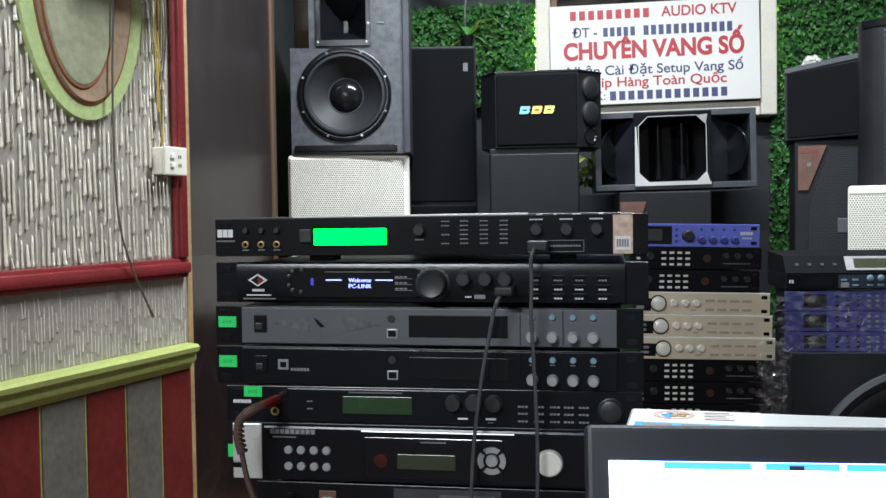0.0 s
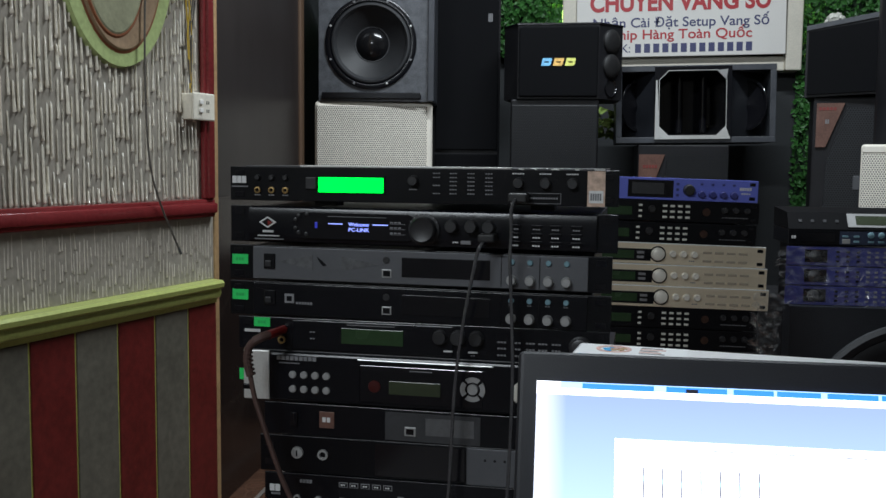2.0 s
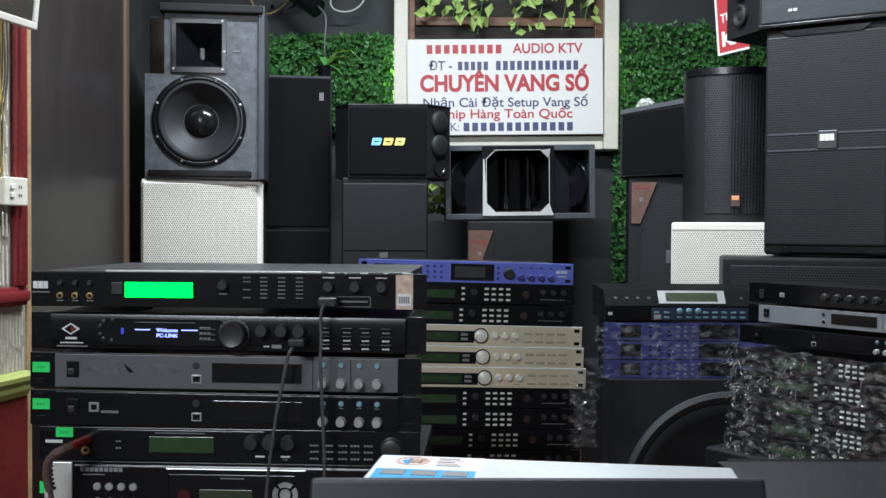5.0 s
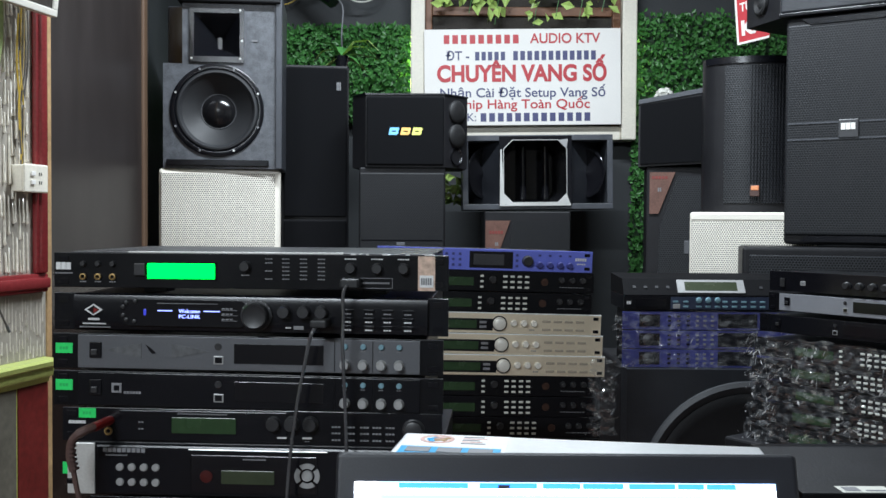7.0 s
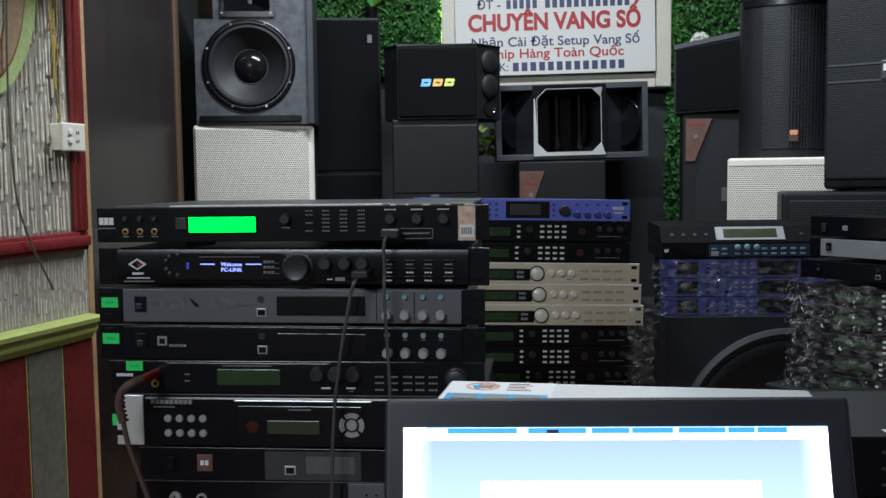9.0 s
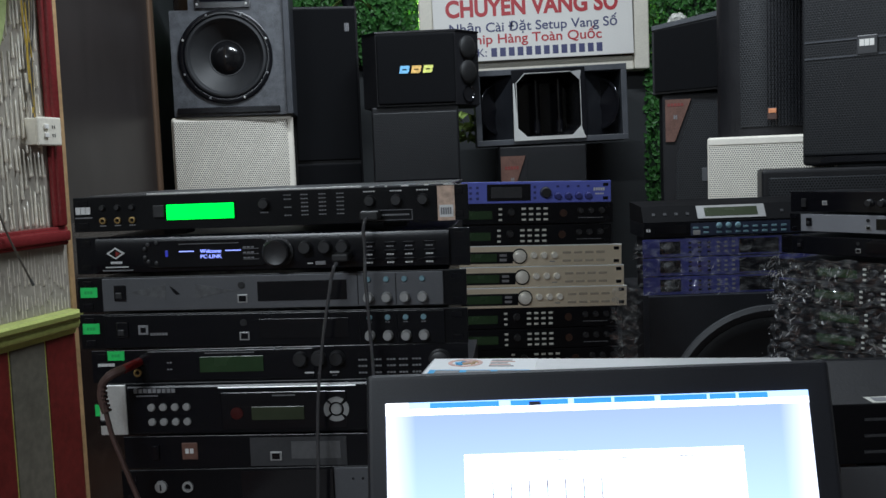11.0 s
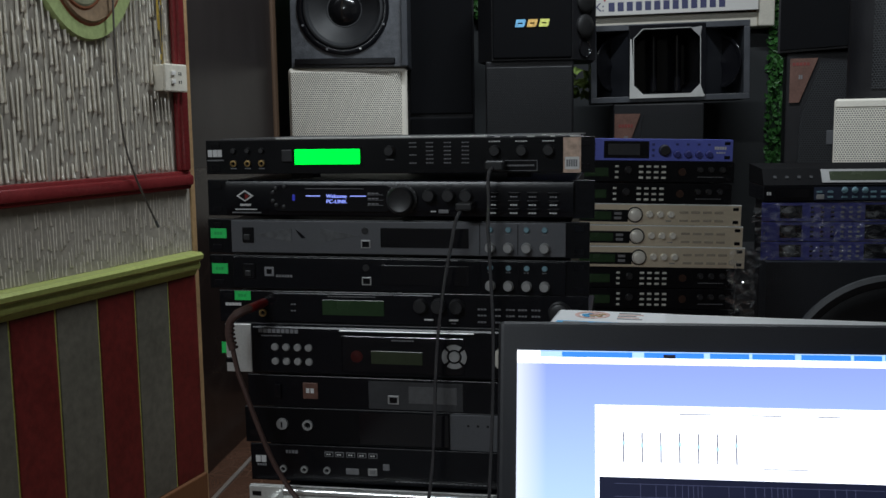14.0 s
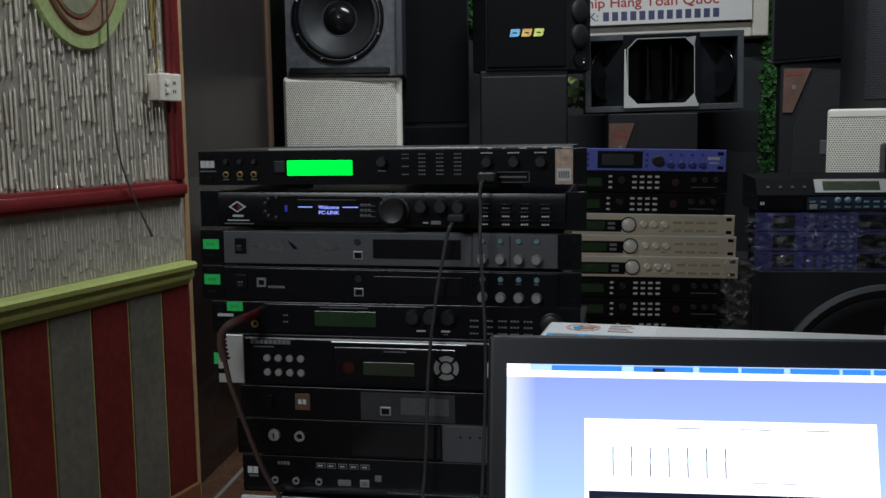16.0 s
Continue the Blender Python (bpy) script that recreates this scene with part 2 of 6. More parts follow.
OVAL_R = M("oval_rust_line", (0.22, 0.075, 0.03), 0.5, 0, 0.3, 12, 0.2)
WOOD_D = wood("dark_stained_wood", (0.02, 0.0166, 0.0158), (0.044, 0.0365, 0.035), 0.34, 0.25)
WOOD_D.node_tree.nodes["Principled BSDF"].inputs["Specular IOR Level"].default_value = 0.24
WOOD_M = wood("brown_wood_frame", (0.13, 0.052, 0.02), (0.2, 0.085, 0.034), 0.5, 3)
WOOD_F = wood("dark_frame_wood", (0.09, 0.055, 0.036), (0.17, 0.105, 0.065), 0.45, 3)
MARBLE = marble("brown_marble_tile", (0.1, 0.05, 0.032), (0.125, 0.068, 0.045), 9)
MARBLE_L = marble("brown_stone_panel", (0.02, 0.013, 0.011), (0.03, 0.021, 0.017), 4)
GROUT = M("white_skirting", (0.2, 0.17, 0.15), 0.6, 0, 0.2, 8, 0.1)
CREAM = M("cream_window_paint", (0.74, 0.7, 0.6), 0.5, 0, 0.12, 8, 0.1)
GLASSD = M("dark_pane", (0.05, 0.045, 0.04), 0.1, 0, 0.4, 3, 0)
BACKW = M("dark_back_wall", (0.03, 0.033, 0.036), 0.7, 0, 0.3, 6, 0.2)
SIGN_W = M("white_sign_board", (0.8, 0.78, 0.745), 0.5, 0, 0.05, 3, 0.02)
SIGN_R = M("sign_red", (0.47, 0.035, 0.045), 0.5, 0, 0.08, 20, 0)
SIGN_B = M("sign_navy", (0.06, 0.065, 0.165), 0.5, 0, 0.08, 20, 0)
W_BOX = M("white_cabinet_paint", (0.82, 0.78, 0.69), 0.5, 0, 0.1, 8, 0.3, 300)
W_GRILLE = grille("white_perforated_grille", (0.83, 0.79, 0.7), (0.15, 0.14, 0.125), 0.0078, 0.32)
K_GRILLE = grille("black_perforated_grille", (0.03, 0.032, 0.036), (0.002, 0.002, 0.0025), 0.0088, 0.33, 0.36)
K_GRILLE3 = grille("black_stage_mesh", (0.0175, 0.019, 0.022), (0.003, 0.003, 0.004), 0.0085, 0.31, 0.42)
K_GRILLE2 = grille("black_fine_mesh", (0.0125, 0.0135, 0.0155), (0.004, 0.004, 0.005), 0.0062, 0.3, 0.42)
CLOTH = M("black_grille_cloth", (0.0045, 0.0047, 0.0058), 0.7, 0, 0.25, 8, 0.4, 500, spec=0.08)
MATTE = M("matte_black_plastic", (0.006, 0.006, 0.007), 0.7, 0, 0.25, 12, 0.1, 400, spec=0.08)
PRINT_R = M("faint_red_print", (0.2, 0.035, 0.03), 0.5, 0, 0.2, 40, 0)
PAINT_F = M("scuffed_baffle_paint", (0.09, 0.095, 0.107), 0.4, 0, 0.6, 38, 0.5, 420)
PAINT_D = M("dark_textured_paint", (0.016, 0.0175, 0.022), 0.4, 0, 0.35, 10, 0.4, 300)
COPPER = M("copper_label", (0.15, 0.078, 0.06), 0.4, 0.2, 0.3, 12, 0)
GLINT = M("film_glint", (0.84, 0.86, 0.9), 0.18, 0, 0.4, 60, 0, spec=0.9)
FILM = film_wrap("clear_plastic_film")
FILM_T = film_wrap("thin_plastic_film", 0.4, 0.16)
LEAF = M("hedge_leaf", (0.05, 0.17, 0.036), 0.45, 0, 0.45, 9, 0.1)
LEAF_Y = M("pale_leaf", (0.36, 0.5, 0.13), 0.45, 0, 0.4, 9, 0.1)
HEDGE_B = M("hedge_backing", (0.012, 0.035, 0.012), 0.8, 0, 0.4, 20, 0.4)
PETAL = M("dusty_white_petal", (0.55, 0.55, 0.5), 0.6, 0, 0.2, 20, 0)
CARTON = M("sticker_white_paper", (0.78, 0.79, 0.8), 0.4, 0, 0.05, 6, 0.03)
ALU = M("brushed_aluminium", (0.85, 0.86, 0.87), 0.3, 0.85, 0.05, 3, 0)
CYANP = M("blue_carton_print", (0.05, 0.4, 0.75), 0.35, 0, 0.1, 6, 0)
ORANGE = M("orange_print", (0.75, 0.3, 0.14), 0.4, 0, 0.2, 60, 0)
PINKP = M("sticker_paper", (0.5, 0.36, 0.28), 0.5, 0, 0.3, 90, 0)
LAPTOP = M("laptop_bezel", (0.014, 0.015, 0.02), 0.4, 0, 0.2, 9, 0.05, 600)
TABLE = wood("dark_table_wood", (0.05, 0.035, 0.028), (0.09, 0.06, 0.045), 0.45)
CEIL = M("ceiling_paint", (0.45, 0.45, 0.43), 0.8, 0, 0.1, 3, 0.1)
WALLP = M("plain_wall_paint", (0.32, 0.31, 0.29), 0.7, 0, 0.15, 3, 0.2)
STRIP_L = M("led_strip", (0.65, 0.95, 0.2), 0.5, 0, 0.02, 5, 0, emit=12.0)


# ---- builders ----
def box(bm, x0, x1, y0, y1, z0, z1, bev=0.0, seg=2):
    r = bmesh.ops.create_cube(bm, size=1.0)
    for v in r["verts"]:
        v.co = Vector(((x0 + x1) / 2 + v.co.x * (x1 - x0), (y0 + y1) / 2 + v.co.y * (y1 - y0), (z0 + z1) / 2 + v.co.z * (z1 - z0)))
    if bev:
        es = list({e for v in r["verts"] for e in v.link_edges})
        bmesh.ops.bevel(bm, geom=es, offset=bev, segments=seg, affect="EDGES", profile=0.5)
    return bm


AX = {"x": Matrix.Rotation(radians(90), 4, "Y"), "y": Matrix.Rotation(radians(90), 4, "X"), "z": Matrix.Identity(4)}


def lathe(bm, profile, c, axis="y", seg=32):
    """Turns (radius, along) points round an axis through c; for axis y along runs to the front."""
    rings = []
    m = Matrix.Translation(c) @ AX[axis]
    for r, a in profile:
        rings.append([bm.verts.new(m @ Vector((r * math.cos(2 * math.pi * i / seg), r * math.sin(2 * math.pi * i / seg), a))) for i in range(seg)])
    for p, q in zip(rings, rings[1:]):
        for i in range(seg):
            bm.faces.new((p[i], p[(i + 1) % seg], q[(i + 1) % seg], q[i]))
    return bm


def prism(bm, pts, y0, y1):
    """A flat outline in x-z, from y0 (front) to y1."""
    a = [bm.verts.new((x, y0, z)) for x, z in pts]
    b = [bm.verts.new((x, y1, z)) for x, z in pts]
    bm.faces.new(a)
    bm.faces.new(b[::-1])
    for i in range(len(pts)):
        j = (i + 1) % len(pts)
        bm.faces.new((a[i], b[i], b[j], a[j]))
    bmesh.ops.recalc_face_normals(bm, faces=bm.faces[:])
    return bm


def slab(bm, pts, z0, z1):
    """A plan outline in x-y, from z0 to z1."""
    a = [bm.verts.new((x, y, z0)) for x, y in pts]
    b = [bm.verts.new((x, y, z1)) for x, y in pts]
    bm.faces.new(a)
    bm.faces.new(b[::-1])
    for i in range(len(pts)):
        j = (i + 1) % len(pts)
        bm.faces.new((a[i], b[i], b[j], a[j]))
    bmesh.ops.recalc_face_normals(bm, faces=bm.faces[:])
    return bm


def holed(bm, outer, holes, y0, y1):
    """A panel in x-z from y0 (front) to y1, with the outlines in holes cut through it."""
    loops = [outer] + holes
    for y in (y0, y1):
        es = []
        for lp in loops:
            vs = [bm.verts.new((x, y, z)) for x, z in lp]
            es += [bm.edges.new((vs[i], vs[(i + 1) % len(vs)])) for i in range(len(vs))]
        bmesh.ops.triangle_fill(bm, use_beauty=True, use_dissolve=False, edges=es)
    for lp in loops:
        a = [bm.verts.new((x, y0, z)) for x, z in lp]
        b = [bm.verts.new((x, y1, z)) for x, z in lp]
        for i in range(len(lp)):
            j = (i + 1) % len(lp)
            bm.faces.new((a[i], b[i], b[j], a[j]))
    bmesh.ops.remove_doubles(bm, verts=bm.verts[:], dist=1e-5)
    return bm


def ring(x, z, r, n=40):
    return [(x + r * math.cos(2 * math.pi * i / n), z + r * math.sin(2 * math.pi * i / n)) for i in range(n)]


def tube(bm, pts, r, seg=8, sub=6):
    """A round cord through the points, smoothed."""
    P = [Vector(p) for p in pts]
    Q = []
    for i in range(len(P) - 1):
        p0, p1, p2, p3 = P[max(0, i - 1)], P[i], P[i + 1], P[min(len(P) - 1, i + 2)]
        for k in range(sub):
            t = k / sub
            Q.append(0.5 * (2 * p1 + (p2 - p0) * t + (2 * p0 - 5 * p1 + 4 * p2 - p3) * t * t + (3 * p1 - p0 - 3 * p2 + p3) * t ** 3))
    Q.append(P[-1])
    rings = []
    for i, q in enumerate(Q):
        d = (Q[min(i + 1, len(Q) - 1)] - Q[max(i - 1, 0)]).normalized()
        s = d.orthogonal() if abs(d.z) > 0.95 else d.cross(Vector((0, 0, 1)))
        s = d.cross(Vector((0, 1, 0))) if abs(d.y) < 0.9 else d.cross(Vector((1, 0, 0)))
        s.normalize()
        u = d.cross(s)
        rings.append([bm.verts.new(q + r * (math.cos(2 * math.pi * k / seg) * s + math.sin(2 * math.pi * k / seg) * u)) for k in range(seg)])
    for a, b in zip(rings, rings[1:]):
        for k in range(seg):
            bm.faces.new((a[k], a[(k + 1) % seg], b[(k + 1) % seg], b[k]))
    bm.faces.new(rings[0][::-1])
    bm.faces.new(rings[-1])
    return bm


def link(name, bm, material, smooth=False):
    me = bpy.data.meshes.new(name)
    bmesh.ops.recalc_face_normals(bm, faces=bm.faces[:])
    bm.to_mesh(me)
    bm.free()
    me.materials.append(material)
    if smooth:
        me.shade_smooth()
        me.set_sharp_from_angle(angle=radians(35))
    return new(name, me)


def part(name, bm, material, parent, label="", smooth=False):
    ob = link(name, bm, material, smooth)
    ob.parent = parent
    return tagged(ob, label)


def share(name, ob, m):
    """Another part on the same mesh, at m in its thing."""
    o = new(name, ob.data)
    o.parent = ob.parent
    o.matrix_basis = m
    return o


def B():
    return bmesh.new()


def thing(name, label, category, m, group="", kind=""):
    ob = new(name)
    ob.empty_display_size = 0.05
    ob.matrix_basis = m
    return tagged(ob, label, category, group, kind)


def flat(name, x0, x1, z0, z1, material, parent, y=-0.0015, label=""):
    """A thin plate on a front face."""
    return part(name, box(B(), x0, x1, y, 0.0, z0, z1), material, parent, label)


def writing(name, text, x, z, size, material, parent, y=-0.002, width=None, bold=0.0, label=""):
    cu = bpy.data.curves.new(name, "FONT")
    cu.body, cu.size, cu.align_x, cu.align_y = text, size, "CENTER", "CENTER"
    cu.extrude, cu.offset = 0.0006, bold
    tmp = bpy.data.objects.new(name, cu)
    scene.collection.objects.link(tmp)
    deps = bpy.context.evaluated_depsgraph_get()
    me = bpy.data.meshes.new_from_object(tmp.evaluated_get(deps))
    bpy.data.objects.remove(tmp)
    xs = [v.co.x for v in me.vertices]
    k = 1.0 if not width else width / (max(xs) - min(xs))
    spans = []
    for p in sorted(me.polygons, key=lambda p: min(me.vertices[i].co.x for i in p.vertices)):
        px = [me.vertices[i].co.x for i in p.vertices]
        if spans and min(px) < spans[-1][1] + 0.16 * size:
            spans[-1][1] = max(spans[-1][1], max(px))
            spans[-1][2].append(p.index)
        else:
            spans.append([min(px), max(px), [p.index]])
    for v in me.vertices:
        v.co = Vector((x + v.co.x * k, y - v.co.z, z + v.co.y))
    for lo, hi, polys in spans:
        used = sorted({i for f in polys for i in me.polygons[f].vertices})
        at = {i: j for j, i in enumerate(used)}
        word = bpy.data.meshes.new(name)
        word.from_pydata([me.vertices[i].co[:] for i in used], [], [[at[i] for i in me.polygons[f].vertices] for f in polys])
        word.materials.append(material)
        ob = new(name, word)
        ob.parent = parent
        tagged(ob, label)
    bpy.data.meshes.remove(me)


def strokes(name, x0, x1, z, h, n, material, parent, y=-0.001, gap=0.35):
    """A row of n separate upright bars."""
    w = (x1 - x0) / n
    first = part(name, box(B(), 0, w * (1 - gap), y, 0.0, -h / 2, h / 2), material, parent)
    first.location = (x0, 0, z)
    for i in range(1, n):
        share(name, first, Matrix.Translation((x0 + i * w, 0, z)))


def bars(name, x0, x1, z, h, n, material, parent, y=-0.001, gap=0.25):
    """Unreadable print: a row of n short bars."""
    bm = B()
    w = (x1 - x0) / n
    for i in range(n):
        box(bm, x0 + i * w, x0 + (i + 1 - gap) * w, y, 0.0, z - h / 2, z + h / 2)
    return part(name, bm, material, parent)


# ---- setting ----
def structure(name, bm, material, label, category):
    return tagged(link(name, bm, material), label, category, kind="structure")


floor = structure("floor", box(B(), -2.2, 2.6, -1.7, 4.6, -0.1, 0.0), MARBLE, "brown marbled glossy floor tiles", "floor")
structure("ceiling", box(B(), -2.2, 2.6, -1.7, 4.6, 2.75, 2.85), CEIL, "plain pale painted ceiling", "ceiling")
structure("wall_east", box(B(), 2.5, 2.6, -1.6, 4.5, 0.0, 2.75), WALLP, "plain painted side wall", "wall")
structure("wall_south", box(B(), -2.2, 2.5, -1.7, -1.6, 0.0, 2.75), WALLP, "plain painted wall behind the table", "wall")
wall = structure("wall_west", box(B(), -0.95, -0.83, -1.6, 2.115, 0.0, 2.75), PLASTER, "grey dripped stucco wall with red frame and striped dado", "wall")
# the stucco wall stands askew to the rest of the room
WALL_M = Matrix.Translation((-0.83, 2.115, 0)) @ pose(0, 0, 0, 0, 0, -14) @ Matrix.Translation((0.83, -2.115, 0))
wall.matrix_basis = WALL_M
part("edge_strip", box(B(), -0.955, -0.826, 2.115, 2.135, 0.0, 2.75, 0.004), OCHRE, wall, "ochre painted wall edge")
wall_wood = structure("wall_west_far", box(B(), -1.05, -0.93, 2.135, 3.16, 0.86, 2.75), WOOD_D, "dark stained wooden panel wall", "wall")
part("stone_panel", box(B(), -1.05, -0.926, 2.135, 3.16, 0.0, 0.86), MARBLE_L, wall_wood, "dark brown stone lower panel")
part("skirting", box(B(), -0.85, -0.838, 2.135, 3.16, 0.0, 0.005, 0.001), GROUT, wall_wood, "pale skirting strip")
part("door_frame", box(B(), -1.05, -0.92, 3.16, 3.2, 0.0, 2.75, 0.006), WOOD_F, wall_wood, "brown wooden frame strip")
# the shade beyond the frame is put into this wall's dark colour
structure("wall_west_back", box(B(), -1.25, -1.05, 3.2, 4.5, 0.0, 2.75), BACKW, "wall beyond the door frame with shade put into its dark colour", "wall")

# red moulding frame on the stucco
WX = -0.83


def moulding(name, y0, y1, z0, z1, vertical):
    bm = B()
    box(bm, WX, WX + 0.014, y0, y1, z0, z1, 0.005)
    if vertical:
        box(bm, WX, WX + 0.022, y0 + 0.009, y1 - 0.009, z0, z1, 0.006)
    else:
        box(bm, WX, WX + 0.022, y0, y1, z0 + 0.009, z1 - 0.009, 0.006)
    return part(name, bm, REDPAINT, wall, "red lacquered frame moulding", True)


moulding("frame_rail", 1.372, 2.108, 0.824, 0.868, False)
moulding("frame_post", 1.372, 1.419, 0.868, 2.3, True)
moulding("frame_post", 2.066, 2.108, 0.868, 2.3, True)

# chair rail with a stepped profile
prof = [(0, 0.634), (0.012, 0.638), (0.014, 0.648), (0.022, 0.652), (0.026, 0.662), (0.024, 0.671), (0.034, 0.677), (0.036, 0.687), (0.03, 0.693), (0, 0.695)]
prof = [(a, z - 0.022) for a, z in prof]
bm = B()
e0 = [bm.verts.new((WX + a, -1.6, z)) for a, z in prof]
e1 = [bm.verts.new((WX + a, 2.11, z)) for a, z in prof]
bm.faces.new(e0)
bm.faces.new(e1[::-1])
for i in range(len(prof)):
    j = (i + 1) % len(prof)
    bm.faces.new((e0[i], e1[i], e1[j], e0[j]))
part("chair_rail", bm, LIME, wall, "lime green stepped chair rail", True)

# striped dado boards
edges = [2.116, 2.005, 1.886, 1.766, 1.644, 1.524]
while edges[-1] > -1.4:
    edges.append(edges[-1] - 0.121)
for i in range(len(edges) - 1):
    part("plank", box(B(), WX, WX + 0.008, edges[i + 1] + 0.003, edges[i] - 0.003, 0.115, 0.614, 0.002), STRIPE_R if i % 2 == 0 else STRIPE_G, wall)
    part("lime_line", box(B(), WX, WX + 0.005, edges[i + 1] - 0.003, edges[i + 1] + 0.003, 0.115, 0.614), LIME_L, wall)
part("baseboard", box(B(), WX, WX + 0.016, -1.6, 2.115, 0.0, 0.115, 0.004), WOOD_M, wall, "brown baseboard")

# stucco drips, raised ridges that end in a bead
rng = random.Random(4)
verts, faces = [], []


def drip(y, z, length, w, hgt):
    """One rounded ridge with a fuller lower end."""
    b = len(verts)
    rows = [(0.0, 0.15), (0.06, 0.6), (0.5, 0.75), (0.9, 0.9), (0.97, 1.2), (1.0, 0.5)]
    lean = rng.uniform(-0.003, 0.003)
    for f, k in rows:
        zz, yy = z - f * length, y + lean * f
        for a in (-1.0, -0.6, 0.0, 0.6, 1.0):
            verts.append((WX - 0.0006 + hgt * k * math.sqrt(1 - 0.999 * a * a), yy + a * w * k / 2, zz))
    for r in range(len(rows) - 1):
        for c in range(4):
            o = b + 5 * r + c
            faces.append((o, o + 1, o + 6, o + 5))


def drip_field(y0, y1, z0, z1, step, l0, l1, h):
    y = y0
    while y < y1:
        z = z1 - rng.uniform(0, 0.05)
        while z > z0 + 0.015:
            ln = min(rng.uniform(l0, l1), z - z0)
            drip(y + rng.uniform(-0.16, 0.16) * step, z, ln, rng.uniform(0.0034, 0.0047), rng.uniform(0.7, 1.25) * h)
            z -= ln + rng.uniform(0.002, 0.03)
        y += step * rng.uniform(0.8, 1.2)


drip_field(1.425, 2.062, 0.87, 1.9, 0.0136, 0.04, 0.12, 0.0074)
drip_field(0.95, 1.368, 0.68, 1.9, 0.0136, 0.04, 0.12, 0.0074)


def drip_mesh(material, label):
    me = bpy.data.meshes.new("stucco_drips")
    me.from_pydata(verts, [], faces)
    me.materials.append(material)
    me.shade_smooth()
    ob = new("stucco_drips", me)
    ob.parent = wall
    tagged(ob, label, kind="stuff")
    verts.clear()
    faces.clear()


drip_mesh(DRIP, "raised vertical stucco drips")
drip_field(1.37, 2.112, 0.674, 0.823, 0.0105, 0.03, 0.085, 0.0026)
drip_mesh(DRIP_L, "fine darker stucco drips under the red rail")


# painted oval relief
def oval(name, a, b, x0, x1, material, label, yc=1.785):
    bm = B()
    n = 64
    f = [bm.verts.new((x1, yc + a * math.cos(2 * math.pi * i / n), 1.422 + b * math.sin(2 * math.pi * i / n))) for i in range(n)]
    g = [bm.verts.new((x0, yc + (a + 0.004) * math.cos(2 * math.pi * i / n), 1.422 + (b + 0.004) * math.sin(2 * math.pi * i / n))) for i in range(n)]
    for i in range(n):
        bm.faces.new((f[i], f[(i + 1) % n], g[(i + 1) % n], g[i]))
    bm.faces.new(f)
    return part(name, bm, material, medallion, label)


medallion = thing("wall_medallion", "oval relief painted green, brown and khaki on stucco", "wall decoration", WALL_M)
oval("outer_ring", 0.176, 0.27, WX, WX + 0.012, OVAL_G, "green painted rim")
oval("shadow_gap", 0.138, 0.24, WX + 0.012, WX + 0.0135, OVAL_R, "rust brown line")
oval("middle_ring", 0.132, 0.234, WX + 0.0135, WX + 0.018, OVAL_B, "brown painted ring")
oval("rust_line", 0.104, 0.211, WX + 0.018, WX + 0.0205, OVAL_R, "rust brown line", 1.762)
oval("centre", 0.097, 0.203, WX + 0.0205, WX + 0.022, OVAL_K, "khaki textured centre", 1.762)

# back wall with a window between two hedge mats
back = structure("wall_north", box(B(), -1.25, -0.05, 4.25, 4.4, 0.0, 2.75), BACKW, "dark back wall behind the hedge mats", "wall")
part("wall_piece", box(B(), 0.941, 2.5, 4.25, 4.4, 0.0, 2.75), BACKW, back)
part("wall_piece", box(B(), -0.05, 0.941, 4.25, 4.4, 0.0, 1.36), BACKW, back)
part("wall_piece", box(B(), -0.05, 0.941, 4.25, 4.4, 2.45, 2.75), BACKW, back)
win = tagged(thing("window_1", "cream painted window with dark glass", "window", pose(0, 0, 0)), kind="structure")
for x0, x1 in ((-0.05, 0.012), (0.876, 0.941)):
    part("window_frame", box(B(), x0, x1, 4.12, 4.25, 1.36, 2.45, 0.006), CREAM, win)
part("window_frame", box(B(), 0.012, 0.876, 4.14, 4.25, 1.36, 1.42, 0.006), CREAM, win)
part("window_frame", box(B(), 0.012, 0.876, 4.14, 4.25, 2.39, 2.45, 0.006), CREAM, win)
part("inner_frame", box(B(), 0.012, 0.043, 4.17, 4.22, 1.42, 2.39, 0.004), WOOD_M, win)
part("inner_frame", box(B(), 0.841, 0.876, 4.17, 4.22, 1.42, 2.39, 0.004), WOOD_M, win)
part("pane", box(B(), 0.043, 0.841, 4.2, 4.206, 1.42, 2.39), GLASSD, win)
part("sash_bar", box(B(), 0.043, 0.841, 4.185, 4.215, 1.91, 1.95, 0.003), WOOD_M, win)
# grey panel added in place of the lit room beyond the window
part("pane_room", box(B(), 0.045, 0.839, 4.212, 4.218, 1.42, 1.905), PANEL_D, win, "grey panel standing for the lit room behind the lower glass")
part("led_strip", box(B(), -0.0523, -0.0503, 4.185, 4.205, 1.45, 1.84), STRIP_L, win, "lit led strip along the window frame")
part("led_strip", box(B(), 0.942, 0.947, 4.2, 4.207, 1.46, 1.86), STRIP_L, win, "lit led strip along the window frame")


